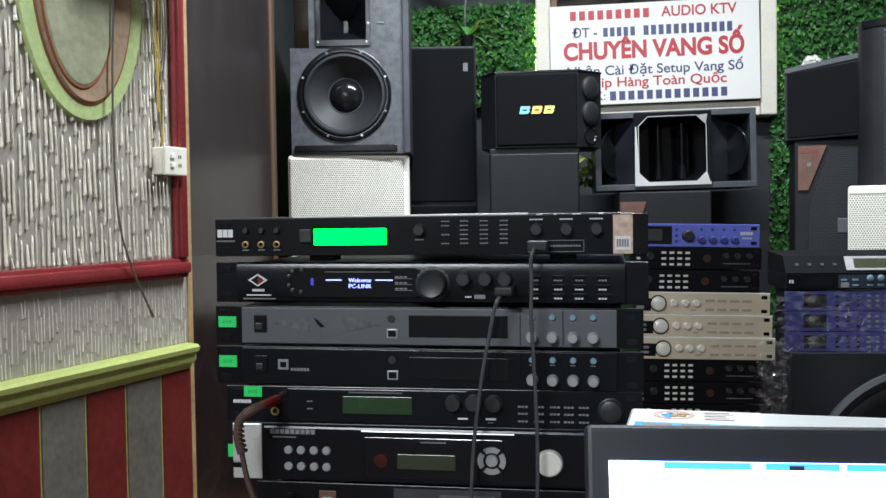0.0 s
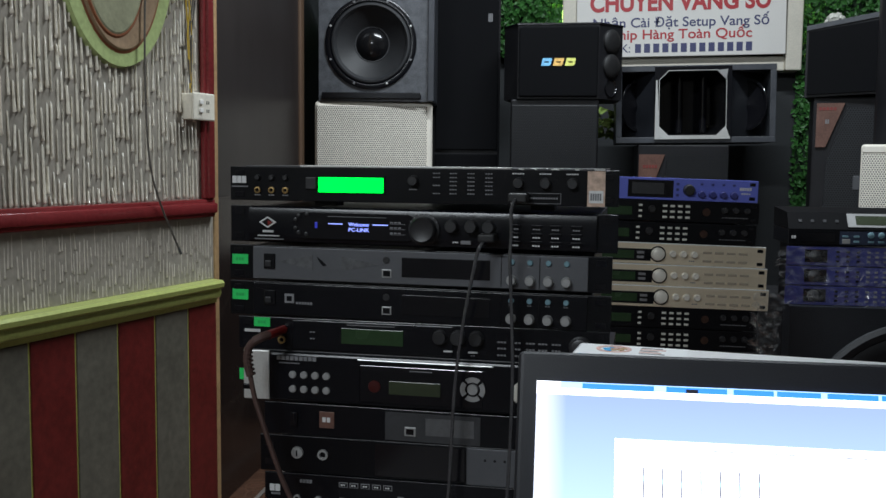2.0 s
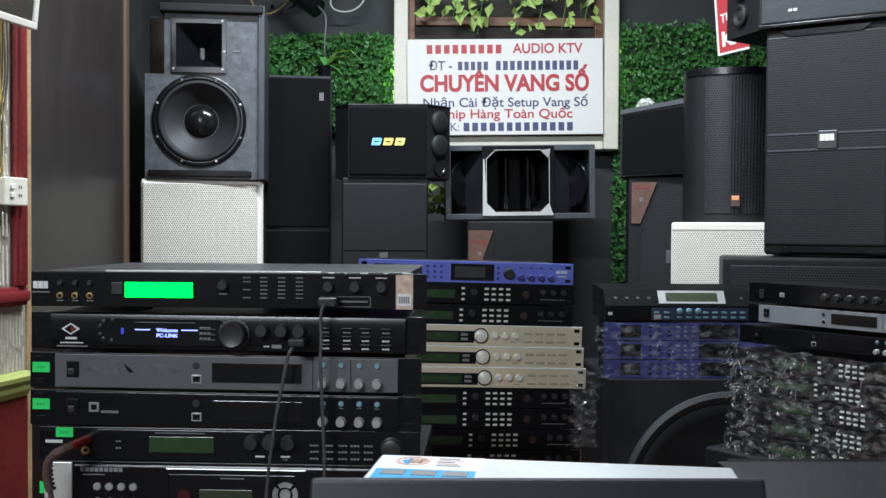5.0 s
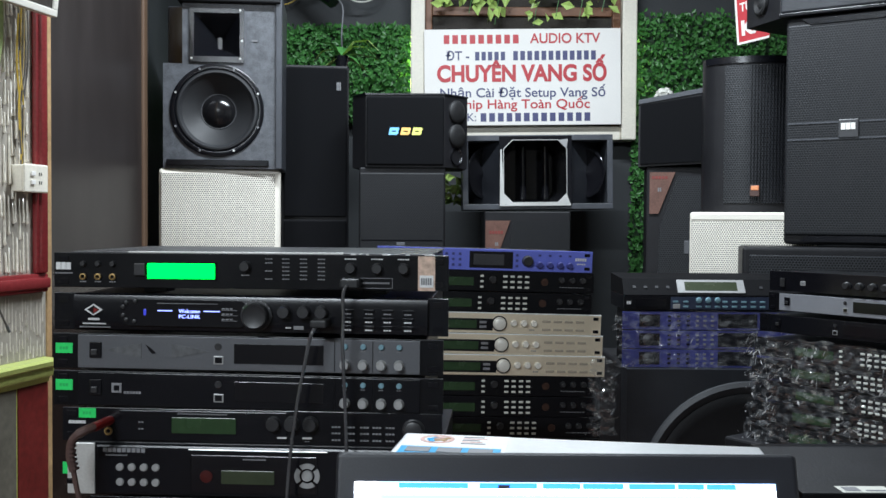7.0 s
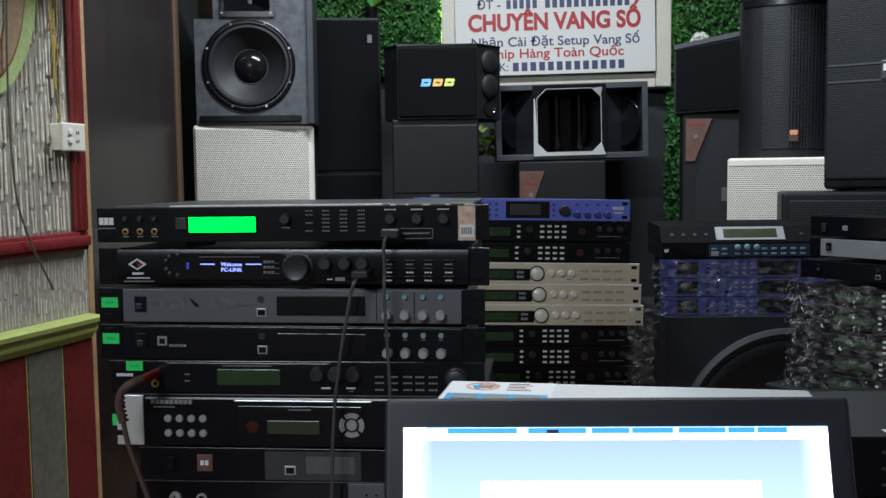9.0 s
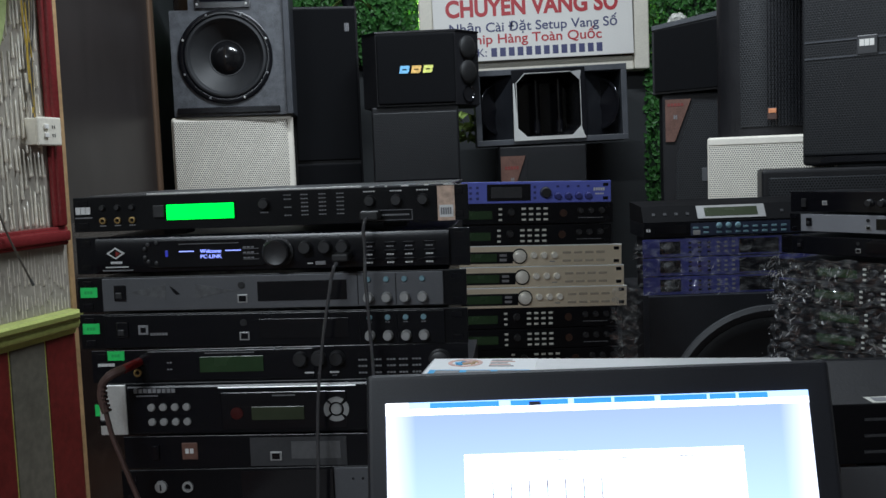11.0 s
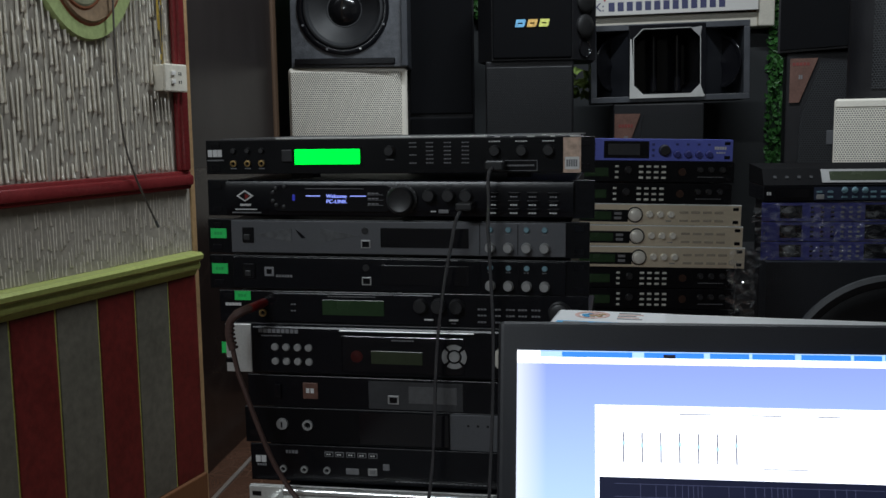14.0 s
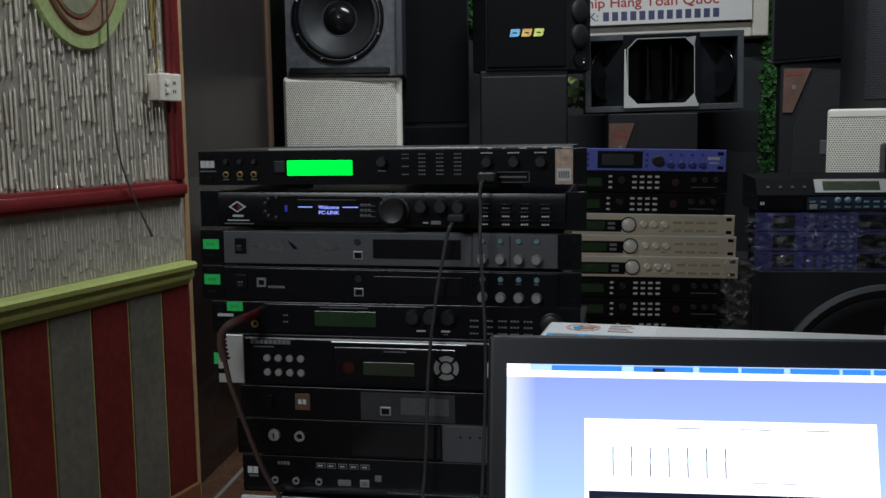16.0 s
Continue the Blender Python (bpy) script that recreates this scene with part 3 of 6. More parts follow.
def leaves(count, region, size, seed, thick=0.05):
    """Small folded leaves scattered over an upright mat."""
    r = random.Random(seed)
    vs, fs = [], []
    for i in range(count):
        x, z = region(r)
        c = Vector((x, -r.random() ** 1.5 * thick, z))
        e = Euler((r.uniform(-0.9, 0.9), r.uniform(0, 6.28), r.uniform(-0.9, 0.9))).to_matrix()
        s = size * r.uniform(0.6, 1.3)
        b = len(vs)
        for p in ((0, 0, -0.5), (0.32, -0.12, 0), (0, 0.02, 0.55), (-0.32, -0.12, 0)):
            vs.append(tuple(c + e @ (Vector(p) * s)))
        fs.extend([(b, b + 1, b + 2), (b, b + 2, b + 3)])
    me = bpy.data.meshes.new("leaves")
    me.from_pydata(vs, [], fs)
    return me


def hedge(x0, x1, z0, z1, count, seed):
    t = thing("hedge_mat", "artificial green hedge mat hung on the back wall", "hedge", pose(0, 4.24, 0), "hedge mats")
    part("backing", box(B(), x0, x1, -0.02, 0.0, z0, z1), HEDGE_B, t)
    me = leaves(count, lambda r: (r.uniform(x0 - 0.015, x1 + 0.015), r.uniform(z0, z1 + 0.02 + 0.02 * math.sin(9 * r.random()))), 0.025, seed, 0.09)
    me.materials.append(LEAF)
    o = new("leaves", me)
    o.parent = t
    tagged(o, "small green leaves", kind="stuff")
    return t


hedge(-1.0, -0.066, 1.43, 1.835, 9500, 1)
hedge(0.95, 1.75, 0.3, 1.9, 17000, 2)


# ---- rack units ----
def unit(name, label, W, H, D, m, face=None, ears=0.0, group="", body=True):
    """A rack unit: origin at the front face's lower left corner, x along the face, y into the unit."""
    t = thing(name, label, "audio processor", m, group)
    if body:
        part("case", box(B(), 0.022, W - 0.022, 0.004, D, 0.002, H - 0.002, 0.001), BLACK, t)
    part("front_panel", box(B(), 0, W, 0, 0.004, 0, H, 0.0008), face or BLACK2, t)
    return t


def knob(t, x, z, r, h, material=None, name="knob"):
    bm = B()
    lathe(bm, [(r * 1.12, 0), (r * 1.08, h * 0.25), (r, h * 0.3), (r * 0.93, h * 0.92), (r * 0.82, h), (0.0001, h)], (x, 0, z), "y", 20)
    return part(name, bm, material or KNOB_K, t, "", True)


def jack(t, x, z, r, material=None):
    bm = B()
    lathe(bm, [(r, 0), (r, 0.003), (r * 0.6, 0.0032), (r * 0.55, -0.001), (0.0001, -0.001)], (x, 0, z), "y", 16)
    return part("jack", bm, material or BRASS, t, "", True)


def usb(t, x, z, s=0.0065):
    part("usb_socket", box(B(), x - s, x + s, -0.0012, 0, z - s * 0.8, z + s * 0.8, 0.0006), KNOB_S, t)
    part("usb_core", box(B(), x - s * 0.6, x + s * 0.6, -0.0016, 0, z - s * 0.45, z + s * 0.45), GREY_T, t)


def tape(t, x0, x1, z0, z1):
    bm = B()
    n = 9
    pts = [(x0 + (x1 - x0) * i / n, z1 + 0.0002 * (-1) ** i) for i in range(n + 1)] + [(x1 - (x1 - x0) * i / n, z0 + 0.0002 * (-1) ** i) for i in range(n + 1)]
    prism(bm, pts, -0.0012, 0)
    p = part("price_tape", bm, STICK, t, "bright green tape with faint writing")
    bars("ink", x0 + 0.005, x1 - 0.005, (z0 + z1) / 2, 0.0035, 3, INK_G, t, -0.0014)
    return p


def slots(t, W, H, x_in=0.012):
    for x in (x_in, W - x_in):
        for z in (H * 0.18, H * 0.82):
            part("ear_slot", box(B(), x - 0.006, x + 0.006, -0.0008, 0, z - 0.0035, z + 0.0035, 0.0003), GLOSS, t)


def wrap(parent, W, D, H, seed, name="film", x_from=-0.012, material=None):
    """Crinkled film round one unit."""
    r = random.Random(seed)
    nx, nz = max(8, int((W + 0.012 - x_from) / 0.015)), 4
    bm = B()
    grid = []
    for j in range(nz + 1):
        row = []
        for i in range(nx + 1):
            x = x_from + (W + 0.012 - x_from) * i / nx
            z = -0.001 + (H + 0.002) * j / nz
            y = -0.006 - r.random() ** 1.6 * 0.0095
            x += r.uniform(-0.003, 0.003)
            z += r.uniform(-0.002, 0.002) + (0.0 if 0 < j < nz else r.uniform(-0.003, 0.003))
            if i in (0, nx):
                y += 0.012
                x += r.uniform(-0.014, 0.014)
            row.append(bm.verts.new((x, y, z)))
        grid.append(row)
    for j in range(nz):
        for i in range(nx):
            a, b, c, d = grid[j][i], grid[j][i + 1], grid[j + 1][i + 1], grid[j + 1][i]
            if r.random() < 0.5:
                bm.faces.new((a, b, c)), bm.faces.new((a, c, d))
            else:
                bm.faces.new((a, b, d)), bm.faces.new((b, c, d))
    # white slivers laid over the film, painted glints along its creases
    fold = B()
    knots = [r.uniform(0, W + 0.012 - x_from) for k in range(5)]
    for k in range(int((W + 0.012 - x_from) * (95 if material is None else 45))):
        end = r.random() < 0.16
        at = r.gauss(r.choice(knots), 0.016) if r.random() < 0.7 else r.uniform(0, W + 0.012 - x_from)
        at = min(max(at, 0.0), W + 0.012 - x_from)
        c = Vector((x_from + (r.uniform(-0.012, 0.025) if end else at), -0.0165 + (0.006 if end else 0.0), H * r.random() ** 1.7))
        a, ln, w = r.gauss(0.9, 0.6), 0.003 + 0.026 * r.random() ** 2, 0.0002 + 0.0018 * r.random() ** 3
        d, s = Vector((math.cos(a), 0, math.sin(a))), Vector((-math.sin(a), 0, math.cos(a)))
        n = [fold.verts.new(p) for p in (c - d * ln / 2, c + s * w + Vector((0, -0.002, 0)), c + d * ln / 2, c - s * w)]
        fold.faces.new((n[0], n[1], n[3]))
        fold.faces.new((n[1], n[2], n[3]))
    f = part("film_glints", fold, GLINT, parent, "white slivers standing for glints on the film's creases")
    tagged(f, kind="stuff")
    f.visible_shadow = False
    o = part(name, bm, material or FILM, parent, "crinkled clear plastic film")
    o.visible_shadow = False
    return o


RACK = Matrix.Translation((-0.2, 1.0, 0)) @ pose(0, 0, 0, 0, 0, -3.5) @ Matrix.Translation((-0.167, 0, 0))


def rack(x, z, tilt=0.0, y=0.0):
    """A place in the first stack, x from its left end along its front."""
    return RACK @ pose(x, y, z, 0, tilt, 0)


INK_G = M("green_tape_ink", (0.02, 0.42, 0.09), 0.6, 0, 0.12, 30, 0)
# top unit: lit green display
t = unit("karaoke_processor", "black rack processor with lit green display on the stack", 0.468, 0.041, 0.26, rack(-0.001, 0.911), BLACK)
part("lid", box(B(), 0.02, 0.448, 0.0, 0.26, 0.0405, 0.0425, 0.0005), LID, t, "scuffed steel lid")
# silver strip and flecks paint the lamp's highlight along the lid edge
part("lit_edge", box(B(), 0.09, 0.345, -0.0008, 0.003, 0.0412, 0.0432, 0.0003), SILVER, t, "silver strip for the lamp-lit lid edge")
for x, w in ((0.354, 0.006), (0.372, 0.003), (0.391, 0.009), (0.418, 0.005), (0.44, 0.012)):
    part("edge_glint", box(B(), x, x + w, -0.0007, 0.002, 0.0408, 0.0421), SILVER, t, "silver fleck painted as an edge highlight")
bars("logo_mark", 0.003, 0.0215, 0.0252, 0.0085, 3, WHITE_T, t, gap=0.12)
bars("print", 0.002, 0.0235, 0.0168, 0.0016, 8, GREY_T, t)
for x in (0.0357, 0.0537, 0.0714):
    jack(t, x, 0.0128, 0.0039)
    knob(t, x, 0.028, 0.0032, 0.004, KNOB_K)
    bars("print", x - 0.004, x + 0.004, 0.0068, 0.0014, 3, GREY_T, t)
part("power_button", box(B(), 0.0973, 0.1109, -0.003, 0, 0.0145, 0.029, 0.001), KNOB_K, t)
flat("display_frame", 0.1117, 0.196, 0.0095, 0.031, GLOSS, t, -0.001)
part("display", box(B(), 0.1133, 0.194, -0.0022, -0.001, 0.0112, 0.0292, 0.0008), LCD_G, t, "lit green lcd display")
knob(t, 0.23, 0.0262, 0.0062, 0.008)
bars("print", 0.225, 0.235, 0.0162, 0.0013, 4, GREY_T, t)
for i, x in enumerate((0.258, 0.278, 0.299, 0.32)):
    for k in range(6):
        if (i, k) not in ((0, 2), (0, 4)):
            bars("print", x - 0.0045, x + 0.0045, 0.0355 - k * 0.0047, 0.0013, 3, GREY_T, t)
for x in (0.354, 0.385, 0.4158):
    knob(t, x, 0.0252, 0.0062, 0.008)
    bars("print", x - 0.007, x + 0.007, 0.0362, 0.0014, 5, WHITE_T, t)
for a, b_, c, d in ((0.345, 0.403, 0.0138, 0.0144), (0.345, 0.403, 0.0022, 0.0028), (0.345, 0.3456, 0.0022, 0.0144), (0.4024, 0.403, 0.0022, 0.0144)):
    flat("port_outline", a, b_, c, d, GREY_T, t, -0.0006)
bars("print", 0.365, 0.4, 0.0085, 0.002, 12, GREY_T, t)
part("sticker", box(B(), 0.4325, 0.4524, -0.001, 0, 0.0, 0.04), PINKP, t, "worn pink and white warranty sticker")
part("sticker_print", box(B(), 0.4345, 0.4505, -0.0015, 0, 0.004, 0.018), WHITE_T, t)
bars("print", 0.436, 0.449, 0.011, 0.008, 5, GREY_T, t, -0.0018)
slots(t, 0.468, 0.041)
for x in (0.115, 0.38):
    part("foot", box(B(), x - 0.014, x + 0.014, 0.02, 0.05, -0.0062, 0.0, 0.001), RUBBER, t)

# second unit: concave front with a pill-shaped window
t = unit("karaoke_processor", "black rack processor with curved front, big dial and blue display", 0.468, 0.044, 0.25, rack(-0.001, 0.8607, 0.3), BLACK2)
bm = B()
pr = [(0.0, 0.0), (-0.004, 0.002), (-0.0065, 0.012), (-0.0055, 0.022), (-0.0065, 0.034), (-0.004, 0.042), (0.0, 0.044)]
e0 = [bm.verts.new((0.026, y, z)) for y, z in pr]
e1 = [bm.verts.new((0.444, y, z)) for y, z in pr]
bm.faces.new(e0)
bm.faces.new(e1[::-1])
for i in range(len(pr) - 1):
    bm.faces.new((e0[i], e1[i], e1[i + 1], e0[i + 1]))
part("curved_front", bm, BLACK2, t, "satin black curved fascia", True)
yo = -0.0068
bm = B()
prism(bm, [(0.0508 + 0.010 * a, 0.0248 + 0.0068 * b_) for a, b_ in ((-1.1, 0), (0, 1), (1.1, 0), (0, -1))], yo - 0.001, yo + 0.001)
part("badge", bm, WHITE_T, t, "white and red diamond badge")
bm = B()
prism(bm, [(0.0508 + 0.010 * a, 0.0248 + 0.0068 * b_) for a, b_ in ((-0.75, 0), (0, 0.75), (0.75, 0), (0, -0.75))], yo - 0.0014, yo + 0.001)
part("badge_core", bm, BLACK, t)
bm = B()
prism(bm, [(0.0508 + 0.010 * a, 0.0248 + 0.0068 * b_) for a, b_ in ((0.05, 0.35), (0.6, 0.05), (0.05, -0.6))], yo - 0.0018, yo + 0.001)
part("badge_mark", bm, RED, t)
bars("model_mark", 0.0445, 0.0585, 0.0138, 0.0026, 6, WHITE_T, t, yo - 0.0006)
bars("print", 0.038, 0.066, 0.0085, 0.0013, 14, WHITE_T, t, yo - 0.0006)
bars("print", 0.034, 0.071, 0.0045, 0.0013, 16, GREY_T, t, yo - 0.0006)
bm = B()
n = 12
pill = [(0.096 - 0.0145 * math.sin(math.pi * i / n), 0.0225 + 0.0155 * math.cos(math.pi * i / n)) for i in range(n + 1)]
pill += [(0.226, 0.007), (0.234, 0.011), (0.234, 0.034), (0.226, 0.038)]
prism(bm, pill, yo - 0.001, yo + 0.002)
part("window", bm, GLOSS, t, "glossy black display window")
writing("display_text", "Welcome", 0.1657, 0.0248, 0.0062, OLED, t, yo - 0.0016, 0.025, label="blue-white lit text")
writing("display_text", "PC-LINK", 0.1657, 0.0185, 0.0062, OLED, t, yo - 0.0016, 0.025, label="blue-white lit text")
for a, b_ in ((0.1278, 0.1454), (0.1826, 0.2015)):
    part("display_line", box(B(), a, b_, yo - 0.0016, yo, 0.0246, 0.0257), OLED, t)
part("display_line", box(B(), 0.127, 0.199, yo - 0.0013, yo, 0.0335, 0.0341), GREY_T, t)
part("led", box(B(), 0.1105, 0.1145, yo - 0.0014, yo, 0.019, 0.027, 0.001), OLED_B, t, "dim blue led")
for a, b_ in ((0.0905, 0.034), (0.0865, 0.029), (0.0865, 0.019), (0.0905, 0.014), (0.101, 0.036), (0.1, 0.012)):
    o = knob(t, 0, 0, 0.0024, 0.002)
    o.location = (a, yo - 0.001, b_)
for k in range(3):
    bars("print", 0.204, 0.218, 0.0285 - k * 0.0062, 0.0016, 3, GREY_T, t, yo - 0.0014)
    part("menu_line", box(B(), 0.2035, 0.2225, yo - 0.0013, yo, 0.0265 - k * 0.0062, 0.027 - k * 0.0062), GREY_T, t)
bm = lathe(B(), [(0.0185, 0), (0.0185, 0.0015), (0.0155, 0.002), (0.015, 0.013), (0.0135, 0.0148), (0.0115, 0.0138), (0.0001, 0.0135)], (0, 0, 0), "y", 36)
o = part("dial", bm, KNOB_K, t, "large black control dial", True)
o.location = (0.2448, yo - 0.0005, 0.0215)
for k in range(7):
    a = radians(150 - k * 20)
    o = part("print", box(B(), -0.0006, 0.0006, -0.0006, 0, -0.0009, 0.0009), GREY_T, t)
    o.location = (0.2448 + 0.0178 * math.cos(a), yo - 0.0024, 0.0215 + 0.0178 * math.sin(a))
for x in (0.2776, 0.3006, 0.3212):
    o = knob(t, 0, 0, 0.0075, 0.011)
    o.location = (x, yo + 0.001, 0.0262)
    bars("print", x - 0.004, x + 0.004, 0.0385, 0.0015, 3, GREY_T, t, yo)
bars("print", 0.279, 0.286, 0.0075, 0.0015, 3, WHITE_T, t, yo)
part("usb_slot", box(B(), 0.2885, 0.3005, yo - 0.001, yo + 0.001, 0.0055, 0.0098, 0.0005), GREY_T, t)
for x in (0.3517, 0.3765, 0.398, 0.4218):
    for k in range(3):
        part("button", box(B(), x - 0.0065, x + 0.0065, yo - 0.0018, yo + 0.001, 0.0278 - k * 0.0094, 0.0308 - k * 0.0094, 0.0008), BLACK2, t)
        bars("print", x - 0.0045, x + 0.0045, 0.0252 - k * 0.0094, 0.0016, 3, WHITE_T if k else GREY_T, t, yo)
slots(t, 0.468, 0.044)


def grey_style(m, panel, label, group=""):
    """Units with power switch, small usb port, long display and two rows of four controls."""
    t = unit("equaliser_unit", label, 0.464, 0.042, 0.24, m, BLACK, group=group)
    part("fascia", box(B(), 0.031, 0.437, -0.0025, 0, 0.0015, 0.0405, 0.0006), panel, t)
    f = -0.0025
    part("switch", box(B(), 0.0455, 0.06, f - 0.002, f, 0.0135, 0.0325, 0.001), GLOSS, t)
    part("switch_rocker", box(B(), 0.0475, 0.0555, f - 0.0035, f, 0.0165, 0.024, 0.001), KNOB_K, t)
    jackless = lathe(B(), [(0.0042, 0), (0.0042, 0.001), (0.003, 0.0012), (0.0001, 0.0008)], (0, 0, 0), "y", 16)
    o = part("button", jackless, KNOB_K, t, "", True)
    o.location = (0.1996, f, 0.0295)
    part("usb_socket", box(B(), 0.1943, 0.2063, f - 0.001, f, 0.0085, 0.0185, 0.0005), KNOB_S, t)
    part("usb_core", box(B(), 0.1961, 0.2045, f - 0.0014, f, 0.0102, 0.0168), GLOSS, t)
    part("display", box(B(), 0.2185, 0.3243, f - 0.001, f, 0.01, 0.0335, 0.0005), GLOSS, t)
    for x in (0.3495, 0.3708, 0.392, 0.4128):
        o = part("indicator", lathe(B(), [(0.0034, 0), (0.0034, 0.002), (0.0026, 0.003), (0.0001, 0.003)], (0, 0, 0), "y", 14), LED_C, t, "", True)
        o.location = (x, f, 0.0325)
        o = knob(t, 0, 0, 0.0056, 0.009, KNOB_S)
        o.location = (x, f, 0.0115)
        bars("print", x - 0.003, x + 0.003, 0.0272, 0.001, 2, GREY_T, t, f - 0.0003)
    # narrow black strips put two dark shadow lines on the fascia
    part("panel_line", box(B(), 0.3815, 0.3823, f - 0.0006, f, 0.003, 0.039), BLACK, t)
    part("panel_line", box(B(), 0.337, 0.3377, f - 0.0006, f, 0.003, 0.039), BLACK, t)
    slots(t, 0.464, 0.042)
    return t


t = grey_style(rack(-0.0025, 0.8147, 0.3), GREY, "rack equaliser with grey fascia and green price tape")
tape(t, 0.0035, 0.0241, 0.0182, 0.0302)
for s in (1, -1):
    bm = prism(B(), [(0.126 + s * 0.018, 0.032), (0.126 + s * 0.064, 0.0232), (0.126 + s * 0.018, 0.0145)], -0.0031, -0.0024)
    part("fan_print", bm, FAN, t, "grey ruled triangle print")
part("bird_print", prism(B(), [(0.113, 0.0305), (0.1195, 0.026), (0.1255, 0.0205), (0.121, 0.0195), (0.117, 0.0235)], -0.0032, -0.0024), BLACK, t)
t = grey_style(rack(-0.0025, 0.7705, 0.4), BLACK2, "rack equaliser with black fascia and green price tape")
tape(t, 0.0033, 0.024, 0.0185, 0.0312)
part("badge", box(B(), 0.0719, 0.0842, -0.0036, -0.0025, 0.017, 0.0285, 0.0005), GREY_T, t)
part("badge_core", box(B(), 0.0747, 0.0815, -0.004, -0.0025, 0.0195, 0.026, 0.0005), BLACK2, t)
bars("print", 0.0865, 0.108, 0.0175, 0.003, 6, GREY_T, t, -0.0031)

# jack-plugged unit with unlit green display
t = unit("karaoke_processor", "black rack processor with unlit display and plugged lead", 0.452, 0.04, 0.24, rack(0.0085, 0.7285), BLACK2)
part("fascia", box(B(), 0.07, 0.27, -0.002, 0, 0.002, 0.038, 0.0009), BLACK2, t)
tape(t, 0.0205, 0.0412, 0.0278, 0.0392)
bars("logo_mark", 0.008, 0.029, 0.0225, 0.0035, 5, WHITE_T, t, gap=0.15)
jack(t, 0.0565, 0.0125, 0.0048)
bars("print", 0.052, 0.061, 0.0215, 0.0014, 3, GREY_T, t)
part("display", box(B(), 0.133, 0.21, -0.003, -0.002, 0.0115, 0.0305, 0.0006), LCD_MID, t, "unlit green lcd display")
bars("print", 0.14, 0.2, 0.0345, 0.0014, 18, GREY_T, t, -0.0023)
for z in (0.024, 0.016):
    bars("print", 0.093, 0.1, z, 0.0015, 2, GREY_T, t, -0.0023)
for x in (0.2547, 0.276, 0.298):
    knob(t, x, 0.025, 0.0085, 0.01)
for x in (0.2645, 0.2943):
    part("button", box(B(), x - 0.0055, x + 0.0055, -0.003, 0, 0.0075, 0.0095, 0.0005), WHITE_T, t)
    bars("print", x - 0.003, x + 0.003, 0.0045, 0.001, 2, GREY_T, t)
for i, x in enumerate((0.3285, 0.3455, 0.362, 0.3765, 0.392)):
    for z in (0.0222, 0.0148, 0.0068):
        bars("print", x - 0.0055, x + 0.0055, z, 0.0018, 3, GREY_T, t)
knob(t, 0.419, 0.02, 0.012, 0.01)
slots(t, 0.452, 0.04)

LENS = M("dark_red_lens", (0.045, 0.005, 0.005), 0.3, 0, 0.1, 20, 0)
# mixer unit with eight keys and a round pad
t = unit("karaoke_processor", "black rack mixer with silver handle, eight keys and round pad", 0.452, 0.063, 0.25, rack(0.0155, 0.665) @ Matrix.Diagonal((1.035, 1, 1, 1)), BLACK)
part("fascia", box(B(), 0.033, 0.43, -0.005, 0, 0.001, 0.061, 0.003), BLACK2, t)
f = -0.005
part("ear_plate", box(B(), 0.0, 0.0325, -0.003, 0, 0.001, 0.062, 0.001), SILVER, t, "silver rack ear")
part("ear_notch", box(B(), -0.001, 0.011, -0.0036, 0.001, 0.012, 0.02, 0.002), BLACK, t)
part("ear_notch", box(B(), -0.001, 0.011, -0.0036, 0.001, 0.048, 0.054, 0.002), BLACK, t)
tape(t, -0.006, 0.0155, 0.024, 0.038)
bars("logo_mark", 0.043, 0.093, 0.0545, 0.005, 9, GREY_T, t, f - 0.0006, 0.2)
bars("print", 0.046, 0.072, 0.0485, 0.0014, 9, GREY_T, t, f - 0.0006)
for x in (0.063, 0.0768, 0.0908, 0.1045):
    for z in (0.0345, 0.0168):
        o = part("key", lathe(B(), [(0.0046, 0), (0.0046, 0.002), (0.0036, 0.003), (0.0001, 0.003)], (0, 0, 0), "y", 16), KNOB_S, t, "", True)
        o.location = (x, f, z)
part("trim_bar", box(B(), 0.1425, 0.302, f - 0.003, f, 0.0562, 0.058, 0.0008), SILVER, t, "shiny silver trim bar")
part("lens", lathe(B(), [(0.0075, 0), (0.007, 0.001), (0.0001, 0.0015)], (0.163, f - 0.001, 0.0255), "y", 20), LENS, t, "dark red lens", True)
part("display_window", box(B(), 0.145, 0.29, f - 0.001, f, 0.006, 0.051, 0.001), GLOSS, t)
part("display", box(B(), 0.1803, 0.2413, f - 0.002, f, 0.0172, 0.0335, 0.0006), LCD_OFF, t, "unlit grey-green lcd display")
bars("print", 0.205, 0.232, 0.0465, 0.0015, 9, GREY_T, t, f - 0.0014)
bm = B()
for q in range(4):
    a0 = radians(90 * q + 8 + 45)
    a1 = radians(90 * q + 82 + 45)
    pts = [(0.0145 * math.cos(a0 + (a1 - a0) * i / 6), 0.0145 * math.sin(a0 + (a1 - a0) * i / 6)) for i in range(7)]
    pts += [(0.0088 * math.cos(a1 - (a1 - a0) * i / 6), 0.0088 * math.sin(a1 - (a1 - a0) * i / 6)) for i in range(7)]
    prism(bm, pts, -0.002, 0)
o = part("round_pad", bm, KNOB_S, t, "round grey four-way pad")
o.location = (0.2787, f - 0.001, 0.029)
o = part("pad_centre", lathe(B(), [(0.0066, 0), (0.006, 0.003), (0.0001, 0.003)], (0, 0, 0), "y", 20), KNOB_S, t, "", True)
o.location = (0.2787, f - 0.001, 0.029)
knob(t, 0.337, 0.0285, 0.014, 0.014, KNOB_C)

